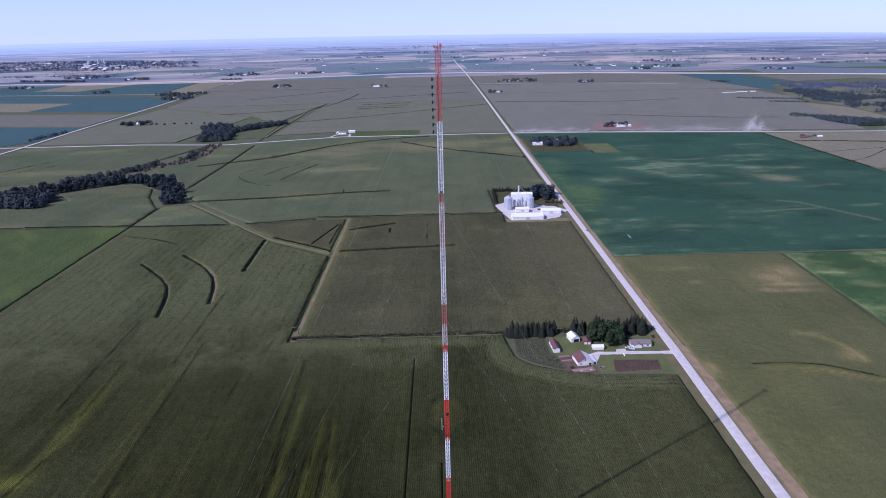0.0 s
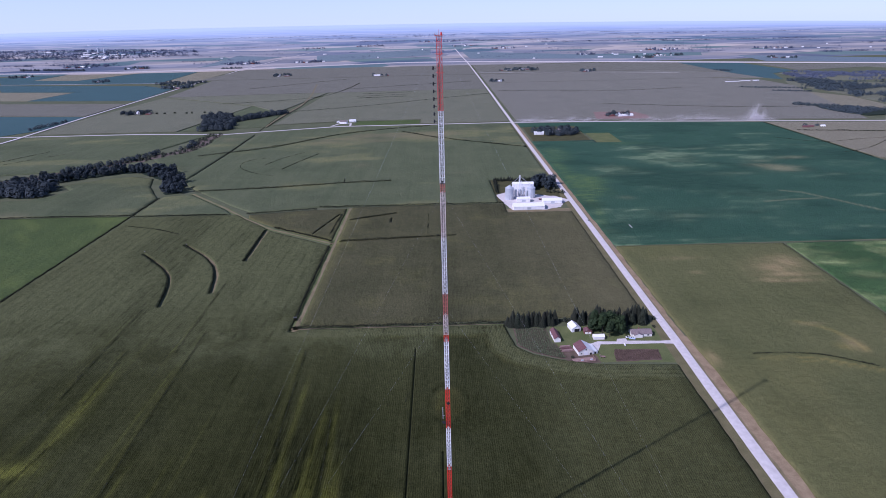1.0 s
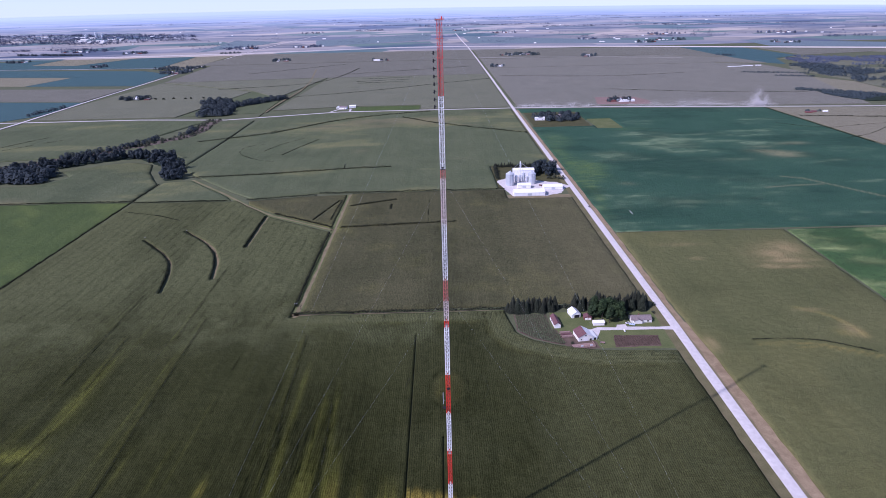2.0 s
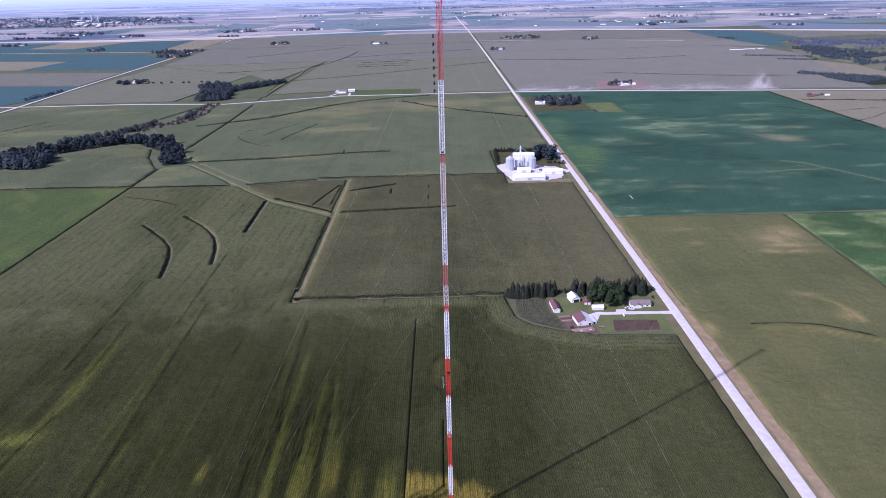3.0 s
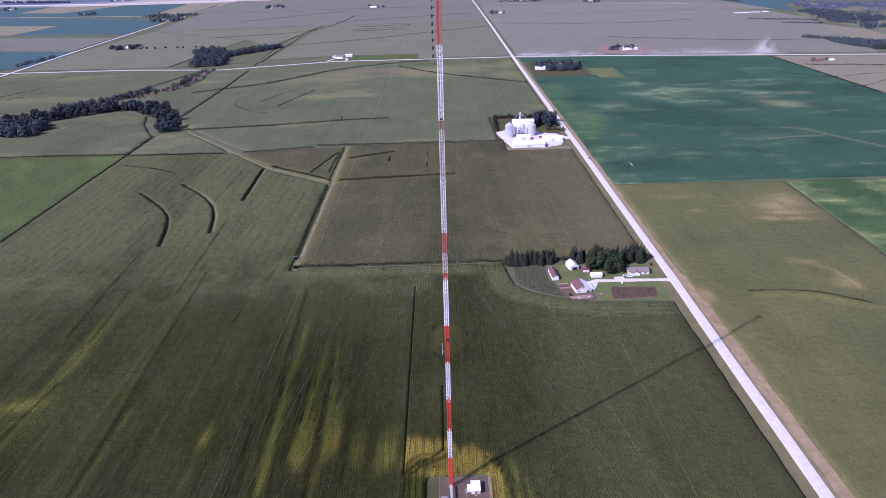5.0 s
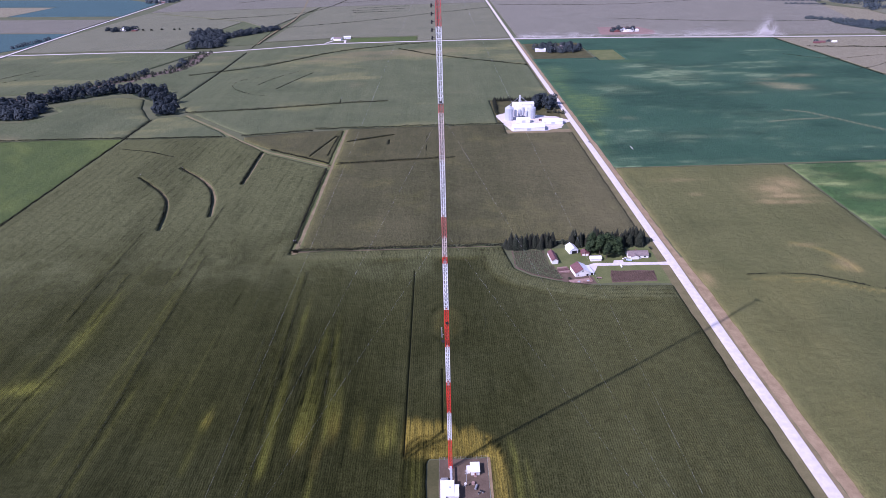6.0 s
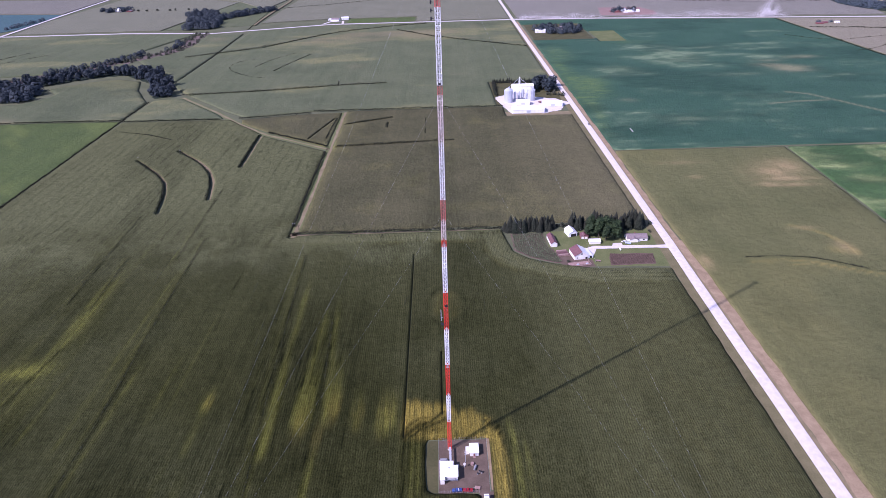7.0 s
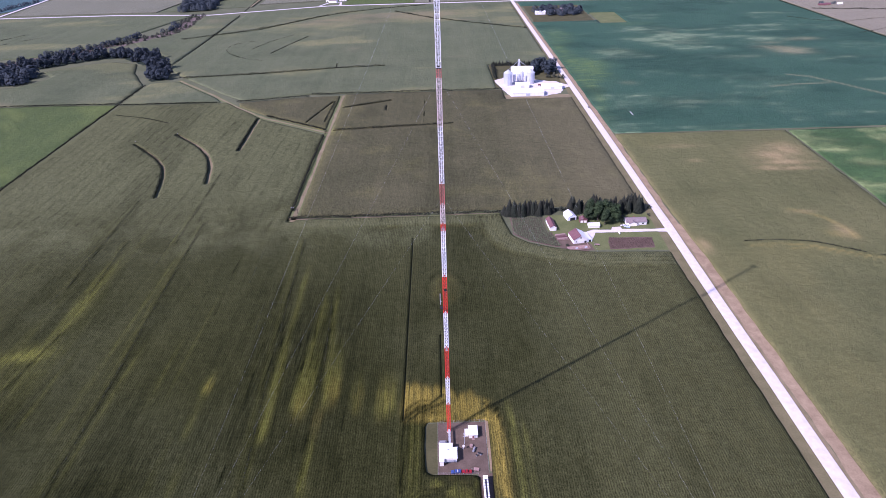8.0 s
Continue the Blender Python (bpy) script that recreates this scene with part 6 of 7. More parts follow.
for i in range(9):
    part("roof_bow", Shape().box(-1.2, -7.3 + 1.75 * i, 3.952, 1.2, -6.9 + 1.75 * i, 4.0), STEEL_GREY, t)
part("roof_panel", Shape().box(-0.45, -6.0, 4.004, 0.45, 5.5, 4.05), CAR_DARK, t, "dark roof panel")
part("chassis", Shape().box(-0.5, -7.8, 0.85, 0.5, 7.8, 1.098), DARK, t)
for y in (-6.6, -5.3):
    for x in (-1.05, 1.05):
        part("wheel", Shape().tube((x - 0.25, y, 0.5), (x + 0.25, y, 0.5), 0.5, n=14), TYRE, t)
for x in (-0.8, 0.8):
    part("landing_leg", Shape().box(x - 0.08, 4.9, 0, x + 0.08, 5.1, 0.9), STEEL_GREY, t)
car(pose(212.5, 823, 0.47, 0, 0, 180), CAR_DARK, "dark car driving on the white gravel road")

# ---- the farmstead ----
pad("lawn", "green farmstead lawn among sheds", [(97, 470), (100, 506), (203, 508), (203, 438), (134, 441), (130, 448)], GRASS, 0.06, "lawn", 1.0)
pad("driveway", "white gravel farm driveway", [(206, 469), (206, 475.5), (196, 474.5), (166, 476.5), (166, 481), (158, 480), (156, 475.5), (139, 476.5), (130, 472), (130, 458), (135, 459), (140, 471), (170, 470.5), (196, 470.5)], GRAVEL, 0.12, "driveway", 0.5)
pad("garden", "brown harvested garden plot beside the driveway", [(146, 441), (186, 443), (189, 460), (150, 462)], SOIL, 0.14, "garden", 1.2)
pad("barnyard", "pale trampled barnyard", [(100, 462), (118, 466), (131, 452), (133, 440), (108, 439), (103, 448)], YARD_GRAVEL, 0.10, "barnyard", 2.0)
pad("garden_soil", "bare soil of the farm garden", [(65, 473), (78, 459), (99, 448), (106, 448), (100, 474), (96, 478), (96, 504), (65, 504)], SOIL, 0.08, "garden", 0.8)
clumps("garden_plants", "grey-green bushy garden plants in ragged rows", [(65, 474), (78, 460), (99, 449), (105, 449), (99, 474), (95, 478), (95, 503), (66, 503)], 9000, 0.5, 1.1, GARDEN, 61, "garden plants", 1.9)
WITHERED = foliage("withered_plants", (0.055, 0.038, 0.028), (0.150, 0.100, 0.080), (0.09, 0.075, 0.05))
clumps("garden_plants", "withered reddish-brown garden plants in rows", [(146, 442), (186, 444), (189, 459), (150, 461)], 2600, 0.45, 0.7, WITHERED, 62, "garden plants", 2.2)

barn("machine_shed", "long narrow shed with a maroon roof and white gable", "shed", pose(101.6, 485.5, 0, 0, 0, 4), 5.8, 18.0, 3.6, 2.0, WHITE_PAINT, RED_ROOF, doors=((0, 3.2, 2.9, WHITE_METAL),), windows=((-1, -4, 1.2, 1.2, 1.0), (-1, 3, 1.2, 1.2, 1.0)))
# its open front is a dark panel, coloured as the shaded interior
barn("open_shed", "white metal shed with a dark panel for its open front", "shed", pose(122.2, 500.5, 0, 0, 0, 12), 8.6, 11.0, 3.8, 2.6, WHITE_METAL, WHITE_METAL, doors=((0.6, 5.2, 3.2, DARK),))
barn("garden_shed", "small maroon shed with pink-white doors", "shed", pose(133.5, 493.5, 0, 0, 0, -2), 7.0, 6.5, 2.8, 1.4, RED_WALL, RED_ROOF, doors=((-1.6, 2.2, 2.2, WHITE_PAINT), (1.6, 2.2, 2.2, WHITE_PAINT)))
barn("garage", "low white garage with a grey roof", "garage", pose(141.0, 482.5, 0, 0, 0, 90), 6.0, 10.0, 2.7, 1.3, WHITE_PAINT, WHITE_METAL, roof2=SHINGLE, windows=((1, -2, 1.0, 1.6, 1.0), (1, 2, 1.0, 1.6, 1.0)))
main_barn = barn("barn", "large white barn with one maroon roof slope", "barn", pose(121.5, 460.0, 0, 0, 0, 9), 13.0, 14.0, 4.0, 3.5, WHITE_PAINT, RED_ROOF, roof2=WHITE_METAL, doors=((0, 3.6, 3.6, WHITE_METAL), (4.6, 2.0, 2.2, DARK)), windows=((0, -4, 1.4, 1.0, 1.0), (0, 0, 4.9, 1.2, 1.2), (1, 2, 1.3, 1.0, 0.9), (1, 5, 1.3, 1.0, 0.9)))
lean = part("lean_to", Shape().add([(6.52, -6.5, -0.1), (11.0, -6.5, -0.1), (11.0, 6.5, -0.1), (6.52, 6.5, -0.1), (6.52, -6.5, 3.7), (11.0, -6.5, 2.5), (11.0, 6.5, 2.5), (6.52, 6.5, 3.7)], [(3, 2, 1, 0), (0, 1, 5, 4), (1, 2, 6, 5), (2, 3, 7, 6), (3, 0, 4, 7), (4, 5, 6, 7)]), WHITE_METAL, main_barn, "white metal lean-to")
part("door", Shape().box(8.0, -6.6, 0, 10.0, -6.503, 2.2), DARK, lean)
t = thing("cattle_pen", "weathered plank cattle pen in front of the barn", "pen", pose(119.0, 445.5, 0, 0, 0, 8))
for i in range(8):
    part("post", Shape().box(-10 + 2.8 * i - 0.1, -4.1, 0, -10 + 2.8 * i + 0.1, -3.9, 1.6), PLANKS, t)
for z in (0.4, 0.9, 1.4):
    part("plank", Shape().box(-10, -3.89, z, 9.8, -3.8, z + 0.2), PLANKS, t)
    part("plank", Shape().box(9.7, -3.9, z, 9.8, 4, z + 0.2), PLANKS, t)
part("feed_floor", Shape().box(-9.5, -3.6, -0.05, 9.4, 3.2, 0.16), PLANKS, t, "weathered feeding floor")
for i in range(4):
    part("hay_feeder", Shape().box(-7 + 4.2 * i, -2.2, 0.16, -4.8 + 4.2 * i, -0.8, 1.0, 0.2), GALVANISED if i % 2 else PLANKS, t)
t = thing("cattle_pen", "reddish plank pens beside the barn", "pen", pose(107.5, 463.0, 0, 0, 0, 6))
for j in range(3):
    for z in (0.4, 0.9):
        part("plank", Shape().box(-6, -4 + 3.6 * j, z, 6, -3.85 + 3.6 * j, z + 0.28), PLANKS, t)
    part("shelter", Shape().box(-4.5, -3.6 + 3.6 * j, 0, 4.5, -2.0 + 3.6 * j, 1.5).box(-4.8, -3.7 + 3.6 * j, 1.5, 4.8, -1.9 + 3.6 * j, 1.62), RED_ROOF if j % 2 else PLANKS, t)
house = barn("farmhouse", "ranch farmhouse with a grey-brown shingle roof", "house", pose(181.5, 488.0, 0, 0, 0, 90), 9.5, 19.0, 3.0, 2.3, WHITE_PAINT, SHINGLE, windows=((-1, -6, 1.0, 1.8, 1.2), (-1, -1, 1.0, 1.4, 1.2), (-1, 4, 1.0, 2.2, 1.3), (0, -2, 1.0, 1.4, 1.2), (0, 2, 1.0, 1.4, 1.2)))
part("chimney", Shape().box(0.8, 1.0, 4.6, 1.6, 1.8, 6.3), RED_WALL, house)
part("porch", Shape().box(-6.2, -2.5, -0.1, -4.76, 2.5, 0.3), CONCRETE, house)
wing = part("wing", gable_body(7.5, 8.0, 2.7, 1.7), WHITE_PAINT, house, m=pose(-3.0, 3.6, 0, 0, 0, 90))
part("roof", gable_roof(7.5, 8.0, 2.7, 1.7), SHINGLE, wing)
pickup(pose(171.5, 479.0, 0.13, 0, 0, 70), CAR_PALE, "pale blue pickup truck beside the farmhouse")
car(pose(168.5, 482.0, 0.13, 0, 0, 100), TRAILER_WHITE, "white car beside the farmhouse")
t = thing("propane_tank", "white horizontal propane tank beside the driveway", "propane tank", pose(161.3, 468.0, 0.06, 0, 0, 90))
part("tank", Shape().tube((-1.7, 0, 1.0), (1.7, 0, 1.0), 0.62, n=14).tube((-2.0, 0, 1.0), (-1.7, 0, 1.0), 0.3, 0.62, 14).tube((1.7, 0, 1.0), (2.0, 0, 1.0), 0.62, 0.3, 14), WHITE_METAL, t)
for x in (-1.0, 1.0):
    part("foot", Shape().box(x - 0.15, -0.5, 0, x + 0.15, 0.5, 0.5), CONCRETE, t)
t = thing("hay_wagon", "weathered flat hay wagon on the lawn", "wagon", pose(136.5, 449.0, 0.06, 0, 0, 75))
part("bed", Shape().box(-1.1, -2.2, 0.8, 1.1, 2.2, 0.95), PLANKS, t)
part("rack", Shape().box(-1.1, 2.05, 0.95, 1.1, 2.2, 2.2), PLANKS, t)
for x in (-0.95, 0.95):
    for y in (-1.5, 1.5):
        part("wheel", Shape().tube((x - 0.1, y, 0.4), (x + 0.1, y, 0.4), 0.4, n=12), TYRE, t)

# ---- the grain yard ----
pad("lawn", "rough mown ground behind the grain bins", [(89.5, 930), (206, 930), (206, 1074), (89.5, 1074)], LAWN, 0.05, "lawn", 1.5)
pad("lawn", "shaded farm lawn inside a grove", [(225, 1442), (364, 1442), (366, 1648), (225, 1648)], LAWN, 0.06, "lawn", 2.0)
pad("pasture", "pale yellowish mown plot beside the grove", [(372, 1409), (430, 1409), (433, 1534), (372, 1534)], GRASS, 0.3, "pasture", 1.5)
pad("red_field", "reddish bare soil round a distant farm", [(455, 1752), (608, 1738), (620, 1800), (600, 1880), (480, 1890)], PINK_SOIL, 2.5, "field", 3.0)
pad("yard", "glaring white gravel apron of the grain yard", [(91, 972), (94, 952), (104, 905), (110, 886), (160, 884), (186, 896), (196, 920), (207, 930), (207, 938), (196, 948), (190, 958), (158, 972), (148, 990), (118, 998), (100, 982)], GRAVEL, 0.12, "yard", 2.5)
pad("verge", "rough yellowed grass beside the grain yard", [(102, 876), (200, 872), (204, 890), (98, 893)], VERGE, 0.06, "verge", 2.0)


def long_shed(label, m, w, l, h, rise):
    t = barn("grain_shed", label, "shed", m, w, l, h, rise, WHITE_METAL, WHITE_METAL, doors=((0, 5.0, 4.5, GALVANISED),))
    for i in range(int(l / 6)):
        part("wall_rib", Shape().box(-w / 2 - 0.06, -l / 2 + 3 + 6 * i, 0, -w / 2 - 0.003, -l / 2 + 3.15 + 6 * i, h), GALVANISED, t)
    part("sliding_door", Shape().box(-w / 2 - 0.1, -3, 0, -w / 2 - 0.004, 3, min(4.5, h - 0.5)), GALVANISED, t)
    part("plinth", Shape().box(-w / 2 - 0.12, -l / 2, -0.1, -w / 2 - 0.005, -3.1, 0.9), CONCRETE, t)
    part("plinth", Shape().box(-w / 2 - 0.12, 3.1, -0.1, -w / 2 - 0.005, l / 2, 0.9), CONCRETE, t)
    return t


long_shed("long low white metal machine shed with a shallow roof", pose(134.5, 895.0, 0, 0, 0, 90), 22.0, 48.0, 5.6, 3.0)
long_shed("white metal shop building beside the entrance", pose(176.5, 922.0, 0, 0, 0, 90), 16.0, 30.0, 5.2, 2.6)
long_shed("white dryer building between the grain bins", pose(131.5, 932.0, 0, 0, 0, 90), 11.0, 21.0, 6.0, 2.0)
long_shed("tall white flat storage building at the back", pose(139.5, 1000.0, 0, 0, 0, 90), 13.0, 36.0, 12.5, 2.5)
grain_bin(pose(110.5, 948.0, 0.1), 7.0, 19.0, 4.5)
grain_bin(pose(147.5, 955.0, 0.1), 6.6, 17.0, 4.2)
for x, y, r, h in ((122.0, 957.0, 2.3, 9.0), (128.5, 958.5, 2.3, 9.0), (134.5, 961.0, 2.6, 12.0), (139.0, 952.5, 2.0, 8.0)):
    t = thing("hopper_bin", "slim galvanised hopper bin on legs", "hopper bin", pose(x, y, 0.1), "hopper bins")
    part("shell", Shape().cone(0, 0, 4.0, 4.0 + h, r, r, 20), GALVANISED, t)
    part("hopper", Shape().cone(0, 0, 1.6, 4.0, 0.4, r, 20), GALVANISED, t)
    part("roof", Shape().cone(0, 0, 4.0 + h, 5.2 + h, r + 0.1, 0.3, 20), GALVANISED, t)
    for i in range(4):
        a = math.pi / 4 + math.pi / 2 * i
        part("leg", Shape().tube((r * math.cos(a), r * math.sin(a), 0), (r * math.cos(a), r * math.sin(a), 4.2), 0.12, n=5), GALVANISED, t)
t = thing("elevator_leg", "tall white grain elevator leg with spouts", "grain elevator", pose(129.5, 966.0, 0.1))
for x in (-0.9, 0.9):
    for y in (-0.9, 0.9):
        part("corner_post", Shape().tube((x, y, 0), (x, y, 32), 0.12, n=5), WHITE_METAL, t)
s = Shape()
for i in range(11):
    for a, b in (((-0.9, -0.9), (0.9, -0.9)), ((0.9, -0.9), (0.9, 0.9)), ((0.9, 0.9), (-0.9, 0.9)), ((-0.9, 0.9), (-0.9, -0.9))):
        s.tube((*a, 3 * i), (*b, 3 * i + 1.5), 0.06, n=4)
part("brace", s, GALVANISED, t)
part("trunking", Shape().box(-0.45, -0.35, 0, 0.45, 0.35, 33), WHITE_METAL, t)
part("head", Shape().box(-1.0, -0.8, 33, 1.0, 0.8, 35, 0.3), WHITE_METAL, t)
for x, y, z in ((-19, -18, 23.5), (18, -11, 21.2), (-7.5, -9, 14.5), (-1.0, -7.5, 14.5), (5, -5, 17.5)):
    part("spout", Shape().tube((0, 0, 33.2), (x, y, z), 0.22, n=6), GALVANISED, t)
t = thing("grain_wagon", "grain wagon parked on the white apron", "wagon", pose(160, 938, 0.12, 0, 0, 60))
part("box_body", Shape().add([(-1.4, -2.6, 2.2), (1.4, -2.6, 2.2), (1.4, 2.6, 2.2), (-1.4, 2.6, 2.2), (-0.7, -1.6, 0.9), (0.7, -1.6, 0.9), (0.7, 1.6, 0.9), (-0.7, 1.6, 0.9)], [(0, 1, 2, 3), (4, 7, 6, 5), (0, 4, 5, 1), (1, 5, 6, 2), (2, 6, 7, 3), (3, 7, 4, 0)]), RED_WALL, t)
for x in (-0.9, 0.9):
    for y in (-1.3, 1.3):
        part("wheel", Shape().tube((x - 0.15, y, 0.5), (x + 0.15, y, 0.5), 0.5, n=12), TYRE, t)

# ---- farms, groves and woods in the distance ----


def far_house(x, y, w, l, h, rise, turn, wall, roof, label, category="house"):
    gx, gy, gz, k = ground_at(x, y)
    t = thing("far_house" if category == "house" else "far_barn", label, category, pose(gx, gy, gz, 0, 0, turn) @ Matrix.Diagonal((k, k, k, 1)))
    part("wall", gable_body(w, l, h, rise), wall, t)
    part("roof", gable_roof(w, l, h, rise), roof, t)
    part("door", Shape().box(-1.2, -l / 2 - 0.1, 0, 1.2, -l / 2 - 0.003, min(2.4, h - 0.3)), DARK, t)
    for i in (-1, 1):
        part("window", Shape().box(-w / 2 - 0.08, i * l / 4 - 0.7, 1.2, -w / 2 - 0.003, i * l / 4 + 0.7, 2.4), GLASS, t)
    return t


def far_bin(x, y, r, h):
    gx, gy, gz, k = ground_at(x, y)
    t = thing("far_bin", "pale steel grain bin on a distant farm", "grain bin", pose(gx, gy, gz) @ Matrix.Diagonal((k, k, k, 1)), "far grain bins")
    part("shell", Shape().cone(0, 0, 0, h, r, r, 16), GALVANISED, t)
    part("roof", Shape().cone(0, 0, h, h + r * 0.6, r + 0.1, 0.3, 16), GALVANISED, t)


def farmstead(x, y, spread, trees, seed, tall=1.0, grove_y=6.0, depth=0.5, bins=1, sheds=2):
    rng = random.Random(seed)
    far_house(x + rng.uniform(-0.3, 0.3) * spread, y - depth * spread * 0.3, 10, 14, 5, 3, rng.uniform(-10, 10), WHITE_PAINT, SHINGLE, "white farmhouse of a distant farm")
    for i in range(sheds):
        far_house(x + rng.uniform(-0.8, 0.8) * spread, y + rng.uniform(-0.4, 0.3) * depth * spread, rng.uniform(11, 17), rng.uniform(18, 34), rng.uniform(4.5, 6.5), rng.uniform(2, 4), rng.choice((0, 90)) + rng.uniform(-6, 6), WHITE_METAL if i % 2 == 0 else RED_WALL, WHITE_METAL if i % 2 == 0 else SHINGLE, "white metal barn of a distant farm" if i % 2 == 0 else "maroon barn of a distant farm", "barn")
    for i in range(bins):
        far_bin(x + rng.uniform(-0.7, 0.7) * spread, y + rng.uniform(-0.3, 0.2) * depth * spread, rng.uniform(3.5, 5.5), rng.uniform(8, 12))
    if trees:
        places = []
        for i in range(trees):
            a, q = rng.uniform(0, 2 * math.pi), math.sqrt(rng.uniform(0.15, 1))
            places.append((x + spread * q * math.cos(a), y + grove_y + depth * spread * q * math.sin(a), tall * rng.uniform(0.7, 1.2)))
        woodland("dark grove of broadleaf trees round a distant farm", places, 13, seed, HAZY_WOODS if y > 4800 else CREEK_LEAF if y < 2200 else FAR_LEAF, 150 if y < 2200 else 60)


# (x, y, half width, trees, bins, sheds, depth)
FARMS = [(302, 1545, 62, 60, 0, 3, 0.75), (535, 1800, 40, 16, 3, 4, 0.5), (-1060, 2105, 62, 24, 1, 2, 0.55), (-1310, 3050, 70, 30, 0, 2, 1.0),
         (-930, 3625, 60, 16, 1, 2, 1.0), (272, 2975, 46, 6, 2, 2, 0.8), (505, 3640, 75, 30, 1, 3, 1.0), (395, 3640, 45, 8, 1, 3, 1.0), (830, 3430, 45, 16, 0, 2, 1.0),
         (-1932, 3511, 45, 12, 1, 1, 1.0), (-330, 3480, 50, 3, 0, 3, 0.6), (-1590, 5000, 160, 30, 2, 4, 1.0), (-1050, 5000, 120, 18, 1, 2, 1.0),
         (700, 6600, 150, 10, 3, 7, 1.0), (300, 7400, 160, 14, 2, 4, 1.0), (1500, 4560, 90, 14, 1, 2, 1.0), (1750, 4760, 110, 16, 1, 3, 1.0), (1200, 5100, 70, 12, 1, 3, 1.0),
         (-900, 8000, 200, 20, 3, 6, 1.0), (-1500, 7600, 150, 12, 2, 4, 1.0), (2300, 4150, 100, 14, 2, 4, 1.0), (2000, 5600, 140, 20, 2, 4, 1.0), (2900, 5400, 150, 16, 2, 5, 1.0),
         (-2300, 4700, 90, 18, 1, 3, 1.0), (-2750, 4050, 70, 16, 0, 2, 1.0), (-2900, 5100, 160, 30, 2, 5, 1.0), (0, 9000, 300, 26, 2, 4, 1.0)]
for i, (x, y, spread, trees, bins, sheds, depth) in enumerate(FARMS):
    farmstead(x, y, spread, trees, 300 + i, 1.0 if y < 2200 else 1.15, 6.0, depth, bins, sheds)
# the white farm by the crossing road
far_house(-292, 1800, 14, 22, 5.0, 3.5, 80, WHITE_METAL, SHINGLE, "white house with a grey roof beside the crossing road")
far_house(-268, 1822, 12, 20, 5.0, 2.5, 95, WHITE_METAL, WHITE_METAL, "white barn beside the crossing road", "barn")
far_house(-310, 1812, 9, 12, 3.5, 2.0, 0, WHITE_METAL, WHITE_METAL, "small white shed beside the crossing road", "barn")
for line in ([(-322, 1746), (-305, 1790), (-270, 1795), (-266, 1748)],):
    solid("driveway", ribbon(line, 6, 0.25, 8, 0.05), GRAVEL, "white gravel farm drive off the crossing road", "driveway", kind="structure")
for x, y, w, l, turn, wall, roof in ((945, 1538, 8, 16, 80, RED_WALL, RED_ROOF), (962, 1545, 7, 12, 75, RED_WALL, RED_ROOF), (992, 1545, 8, 10, 85, WHITE_METAL, WHITE_METAL)):
    far_house(x, y, w, l, 3.5, 2, turn, wall, roof, "maroon shed beside the tan field" if wall is RED_WALL else "small white shed beside the tan field", "barn")
woodland("few dark trees beside the tan field", [(950, 1556, 0.7), (956, 1558, 0.6), (985, 1556, 0.6), (978, 1553, 0.5)], 11, 9)
# long white sheds far to the east
for x, y, l in ((1292, 2700, 62), (1352, 2712, 46), (1408, 2726, 22)):
    far_house(x, y, 10, l, 2.6, 1.4, 90, WHITE_METAL, WHITE_METAL, "long white livestock barn in the distance", "barn")

# hedges and woods to the east
for line, count, width, size in (
    ([(1150, 1960), (1240, 1850), (1330, 1770), (1480, 1680)], 150, 38, 0.75),
    ([(1210, 2470), (1330, 2420), (1430, 2380)], 34, 12, 0.6),
    ([(1270, 2330), (1350, 2290), (1400, 2280)], 26, 18, 0.55),
    ([(-1240, 1790), (-1222, 1960)], 16, 12, 0.75),
    ([(1470, 3300), (1540, 3250)], 12, 40, 0.9),
    ([(-1540, 4380), (-1400, 4400)], 14, 40, 1.2),
    ([(-3230, 4780), (-3000, 4720), (-2640, 4590)], 60, 50, 1.1),
    ([(-1500, 3320), (-1340, 3240), (-1300, 3350)], 70, 110, 1.1),
):
    woodland("dark distant hedgerow of broadleaf trees", [(x, y, size * k) for x, y, turn, k, seed in along(line, count, width, 500 + count)], 12, count)
for x, y in ((-985, 2095), (-955, 2090), (-925, 2100), (-880, 2090), (-860, 2092), (-820, 2095)):
    tree(SMALL, x, y, 1.4, x, "lone round tree in a field line", LEAF, "field line trees", int(-x))


def scatter(ring, count, seed):
    rng = random.Random(seed)
    xs, ys = [p[0] for p in ring], [p[1] for p in ring]
    out = []
    while len(out) < count:
        x, y = rng.uniform(min(xs), max(xs)), rng.uniform(min(ys), max(ys))
        if polygon_sdf(np.array([x]), np.array([y]), ring)[0] < 0 and noise.noise((x * 0.006, y * 0.006, 2.0)) + 0.5 * noise.noise((x * 0.017, y * 0.011, 5.0)) > -0.08:
            out.append((x, y, rng.uniform(0.7, 1.3)))
    return out


RIVER_WOOD = [(1510, 2670), (1610, 2750), (1700, 2600), (1900, 2500), (2100, 2250), (1700, 1850), (1440, 1900), (1437, 2027), (1455, 2175), (1456, 2348), (1434, 2485)]
UPPER_WOOD = [(1676, 3046), (1787, 3119), (1900, 3000), (2400, 2950), (2500, 2600), (2100, 2660), (1900, 2640), (1740, 2657), (1640, 2800)]
LOW_WOOD = [(1195, 1960), (1225, 1900), (1265, 1840), (1330, 1770), (1420, 1740), (1420, 1680), (1284, 1705), (1215, 1700), (1185, 1740), (1170, 1840)]
for ring in (RIVER_WOOD, UPPER_WOOD):
    patch("pasture", "rough olive pasture under the eastern woods", ring, CORN_HALF, 1.2, "pasture", "structure")
patch("wood_shade", "dark sheet painting shade under the low eastern wood", LOW_WOOD, WOOD_SHADE, 2.9, "wood floor", "structure")
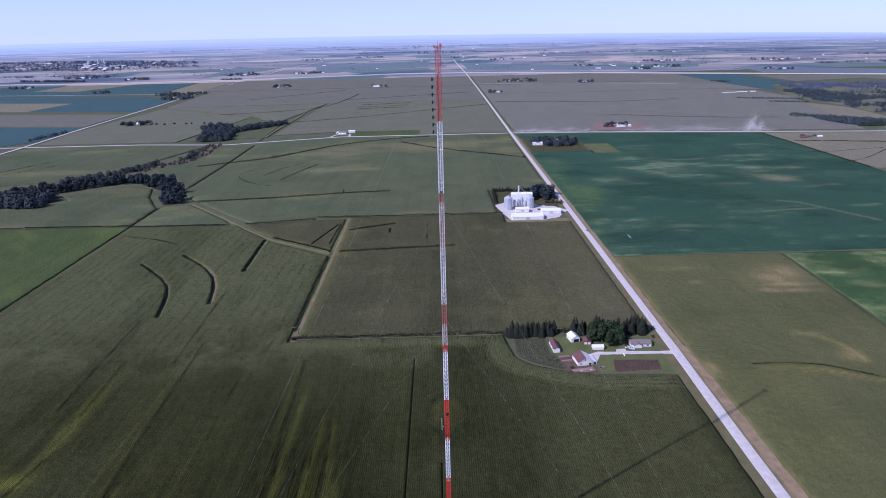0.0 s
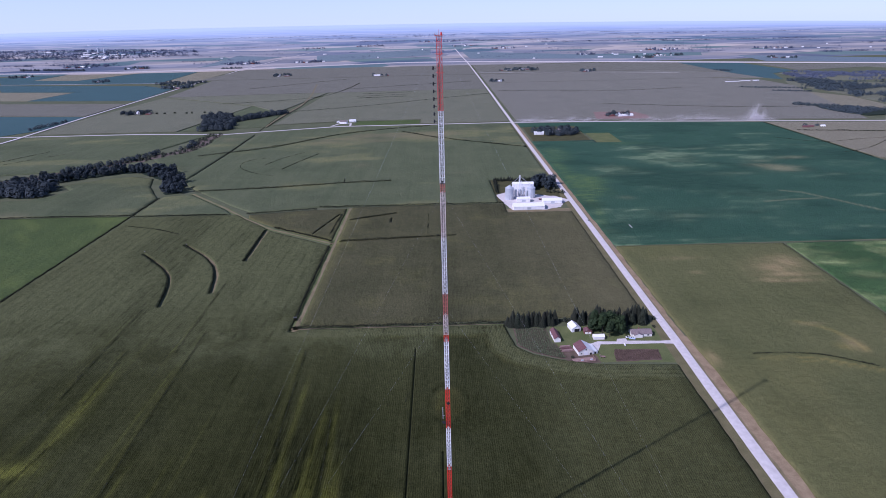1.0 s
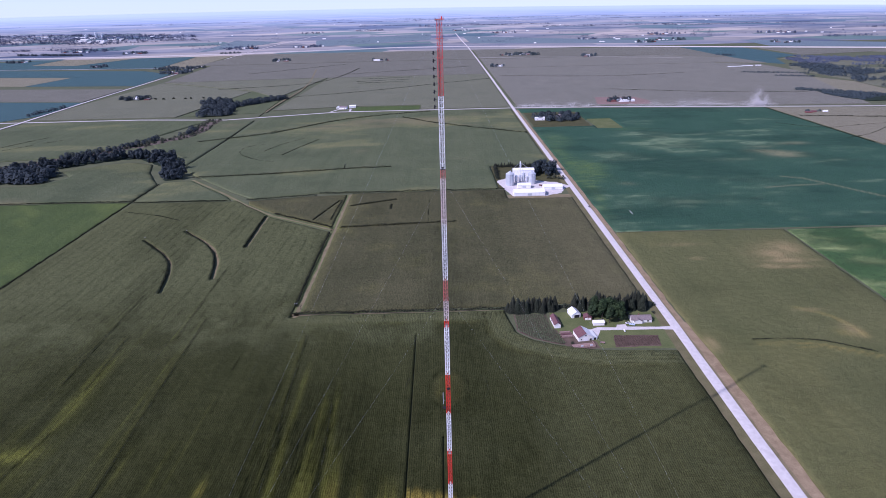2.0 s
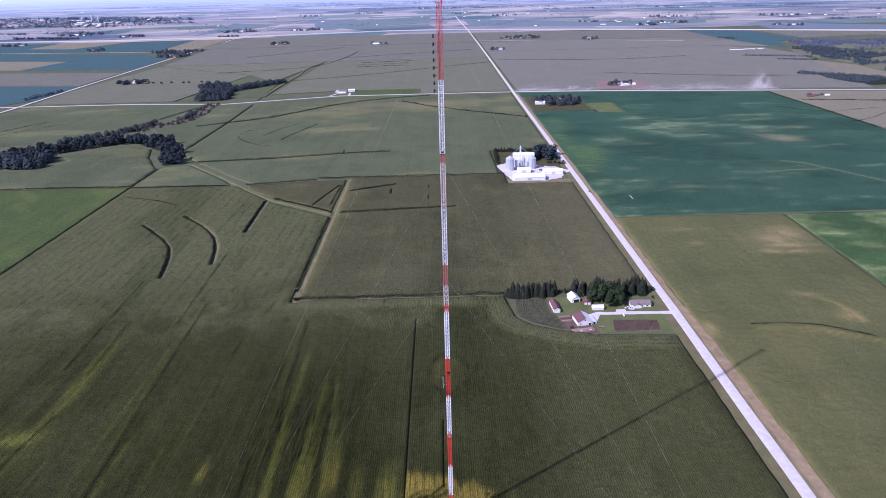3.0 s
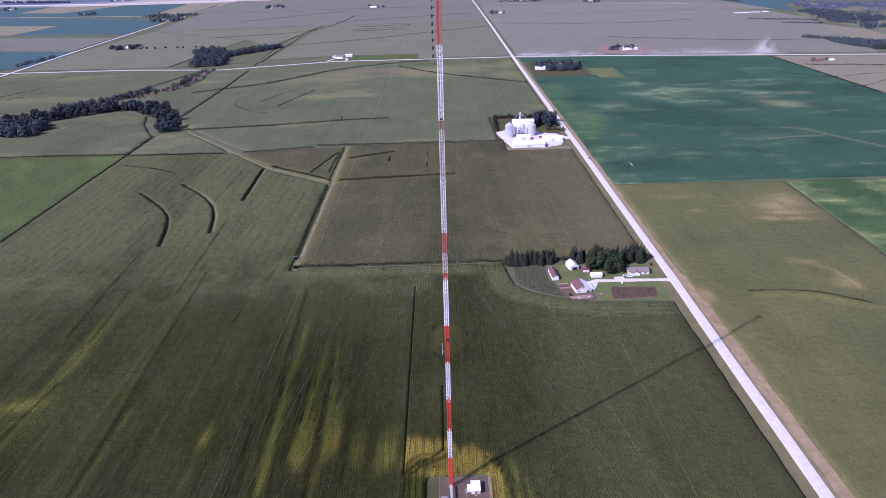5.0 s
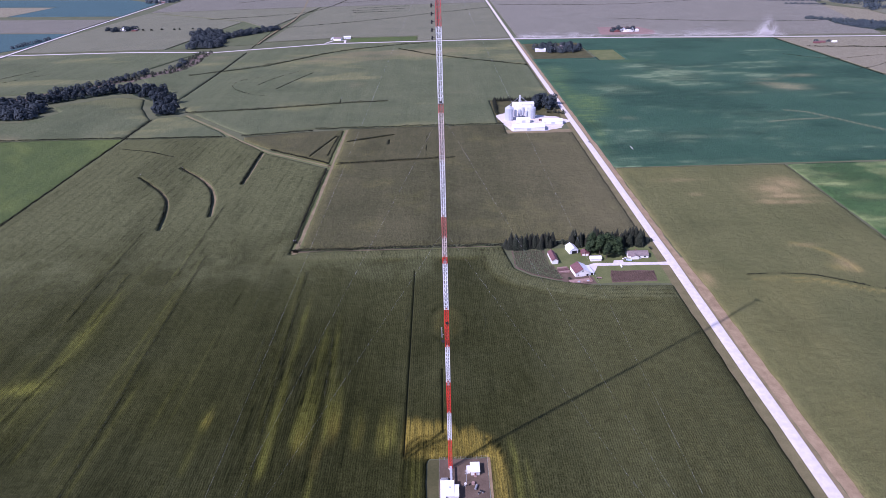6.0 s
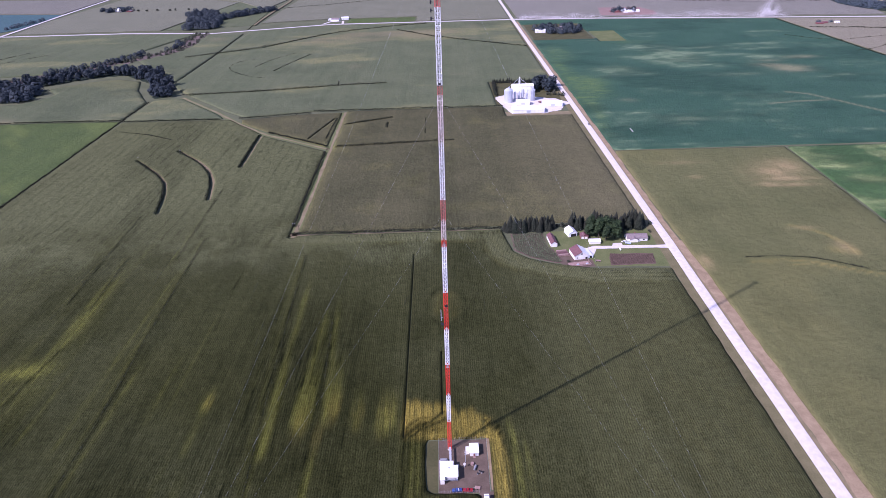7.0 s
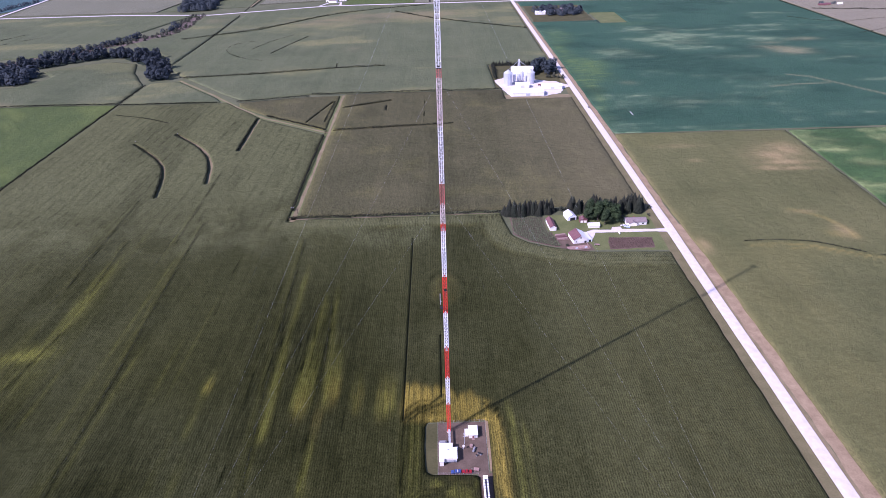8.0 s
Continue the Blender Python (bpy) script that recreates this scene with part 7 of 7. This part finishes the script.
woodland("woods along the eastern river, tinted blue-green with haze", scatter(RIVER_WOOD, 1700, 1), 11, 1, sprays=26)
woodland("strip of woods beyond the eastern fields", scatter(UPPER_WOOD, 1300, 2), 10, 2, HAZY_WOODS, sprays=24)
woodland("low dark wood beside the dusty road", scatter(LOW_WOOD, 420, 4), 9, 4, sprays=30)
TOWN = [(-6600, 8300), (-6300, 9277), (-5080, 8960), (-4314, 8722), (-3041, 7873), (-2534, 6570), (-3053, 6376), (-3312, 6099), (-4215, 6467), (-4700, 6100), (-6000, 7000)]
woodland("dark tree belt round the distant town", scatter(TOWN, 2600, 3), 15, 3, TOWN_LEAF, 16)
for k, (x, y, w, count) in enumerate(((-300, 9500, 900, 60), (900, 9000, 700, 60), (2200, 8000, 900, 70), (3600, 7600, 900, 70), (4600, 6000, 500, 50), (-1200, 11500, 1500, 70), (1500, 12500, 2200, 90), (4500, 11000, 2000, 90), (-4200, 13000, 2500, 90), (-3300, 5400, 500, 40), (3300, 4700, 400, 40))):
    woodland("belt of far woods with blue haze in its colour", scatter([(x - w, y - w * 0.12), (x + w, y - w * 0.12), (x + w, y + w * 0.12), (x - w, y + w * 0.12)], count * 3, 20 + k), 13, 40 + k, HAZY_WOODS, 16)
# thin tree lines and pale farm roofs out to the horizon
rng = random.Random(91)
for k in range(12):
    places = []
    for i in range(16):
        d = 1 / rng.uniform(1 / 15000, 1 / 5000)
        x0, half = rng.uniform(-0.74, 0.74) * d, rng.uniform(40, 260) * d / 7000
        n = max(4, int(half / 11))
        places += [(x0 + half * rng.uniform(-1, 1), d + rng.gauss(0, 14), rng.uniform(0.6, 1.2)) for _ in range(n)]
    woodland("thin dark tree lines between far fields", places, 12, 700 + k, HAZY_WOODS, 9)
for k in range(44):
    d = 1 / rng.uniform(1 / 12500, 1 / 4700)
    big = rng.random() < 0.3
    far_house(rng.uniform(-0.72, 0.72) * d, d, 12 if big else 9, rng.uniform(26, 46) if big else rng.uniform(12, 20), 4, 2.5, 90 + rng.uniform(-8, 8), WHITE_METAL, WHITE_METAL, "pale roof of a farm far across the fields", "barn")
# the town's pale roofs
rng = random.Random(77)
for i in range(54):
    f = rng.uniform(0, 1)
    x, y = (-4200 + 850 * f + rng.uniform(-150, 150), 7200 - 650 * f + rng.uniform(-150, 400)) if i % 2 else (-5800 + 3000 * f + rng.uniform(-300, 300), 7900 - 900 * f + rng.uniform(-700, 700))
    big = rng.random() < 0.18
    far_house(x, y, 36 if big else 13, 90 if big else 22, 9 if big else 7, 3, rng.choice((0, 90)), WHITE_METAL, WHITE_METAL if big else SHINGLE, "pale building of the distant town", "town building")
for x, y, h in ((-4300, 7900, 60), (-4250, 7950, 45), (-4400, 7850, 38)):
    far_bin(x, y, 14, h)


DUST = plain("road_dust", (0.62, 0.60, 0.60), (0.74, 0.71, 0.70), 0.2, 1.0, 0.0)


def dust(label, x, y, wide, deep, tall, count, seed):
    """Road dust hanging in the air: thousands of drifting flakes, thick at the road and thinning upwards."""
    rng = random.Random(seed)
    verts, faces = [], []
    while len(faces) < 3 * count:
        u, v, h = rng.gauss(0, 0.30), rng.gauss(0, 0.30), abs(rng.gauss(0, 0.5))
        if noise.noise((u * 2.2 + seed, h * 2.2 - u, 0.7 * seed)) < rng.uniform(-0.5, 0.35):
            continue
        lean = 0.12 * h * wide
        p = Vector((x + u * wide * (1 - 0.35 * h) - lean, y + v * deep - 0.11 * u * wide, 0.6 + h * tall))
        k = rng.uniform(0.14, 0.3)
        a, b = Vector((rng.gauss(0, 1), rng.gauss(0, 1), rng.gauss(0, 1))).normalized() * k, Vector((rng.gauss(0, 1), rng.gauss(0, 1), rng.gauss(0, 1))).normalized() * k
        n = len(verts)
        verts += [p - a - b, p + a - b, p + b]
        faces.append((n, n + 1, n + 2))
    return solid("dust_cloud", Shape().add(verts, faces), DUST, label, "dust", kind="stuff")


dust("tall pale plume of road dust", 886, 1672, 44, 20, 34, 9000, 3)
dust("low skirt of dust under the plume", 880, 1672, 90, 20, 12, 3000, 4)
for x, wide, tall, count in ((245, 60, 9, 1300), (285, 70, 14, 1800), (330, 70, 12, 1500), (385, 60, 13, 1300), (430, 60, 9, 800), (620, 100, 12, 1300), (690, 90, 18, 1700), (740, 80, 22, 1800), (800, 100, 12, 1200), (560, 80, 8, 600), (1310, 120, 24, 2200)):
    dust("thin veil of dust drifting along the gravel road", x, 1748 - 0.11 * (x - 207), wide, 16, tall, count, int(x))

for x, y in ((-152.5, 533), (-150.5, 533), (-396, 733), (-350, 757), (-185, 1106)):
    t = thing("drain_riser", "dark upright field drain pipe in the weeds", "drain pipe", pose(x, y, 0), "field drain pipes")
    part("pipe", Shape().tube((0, 0, 0), (0, 0, 3.2), 0.55, 0.5, 10), DARK, t)
    part("guard", Shape().cone(0, 0, 3.2, 3.5, 0.75, 0.2, 10), STEEL_GREY, t)

t = thing("drain_pipe", "pale concrete drain pipe lying on blocks in the soybeans", "drain pipe", pose(265, 792.5, 0, 0, 0, 0.8))
part("pipe", Shape().tube((0, -7.3, 1.05), (0, 7.3, 1.05), 0.42, n=12), CONCRETE, t)
for y in (-5, 5):
    part("block", Shape().box(-0.5, y - 0.3, -0.1, 0.5, y + 0.3, 0.64, 0.05), CONCRETE, t)
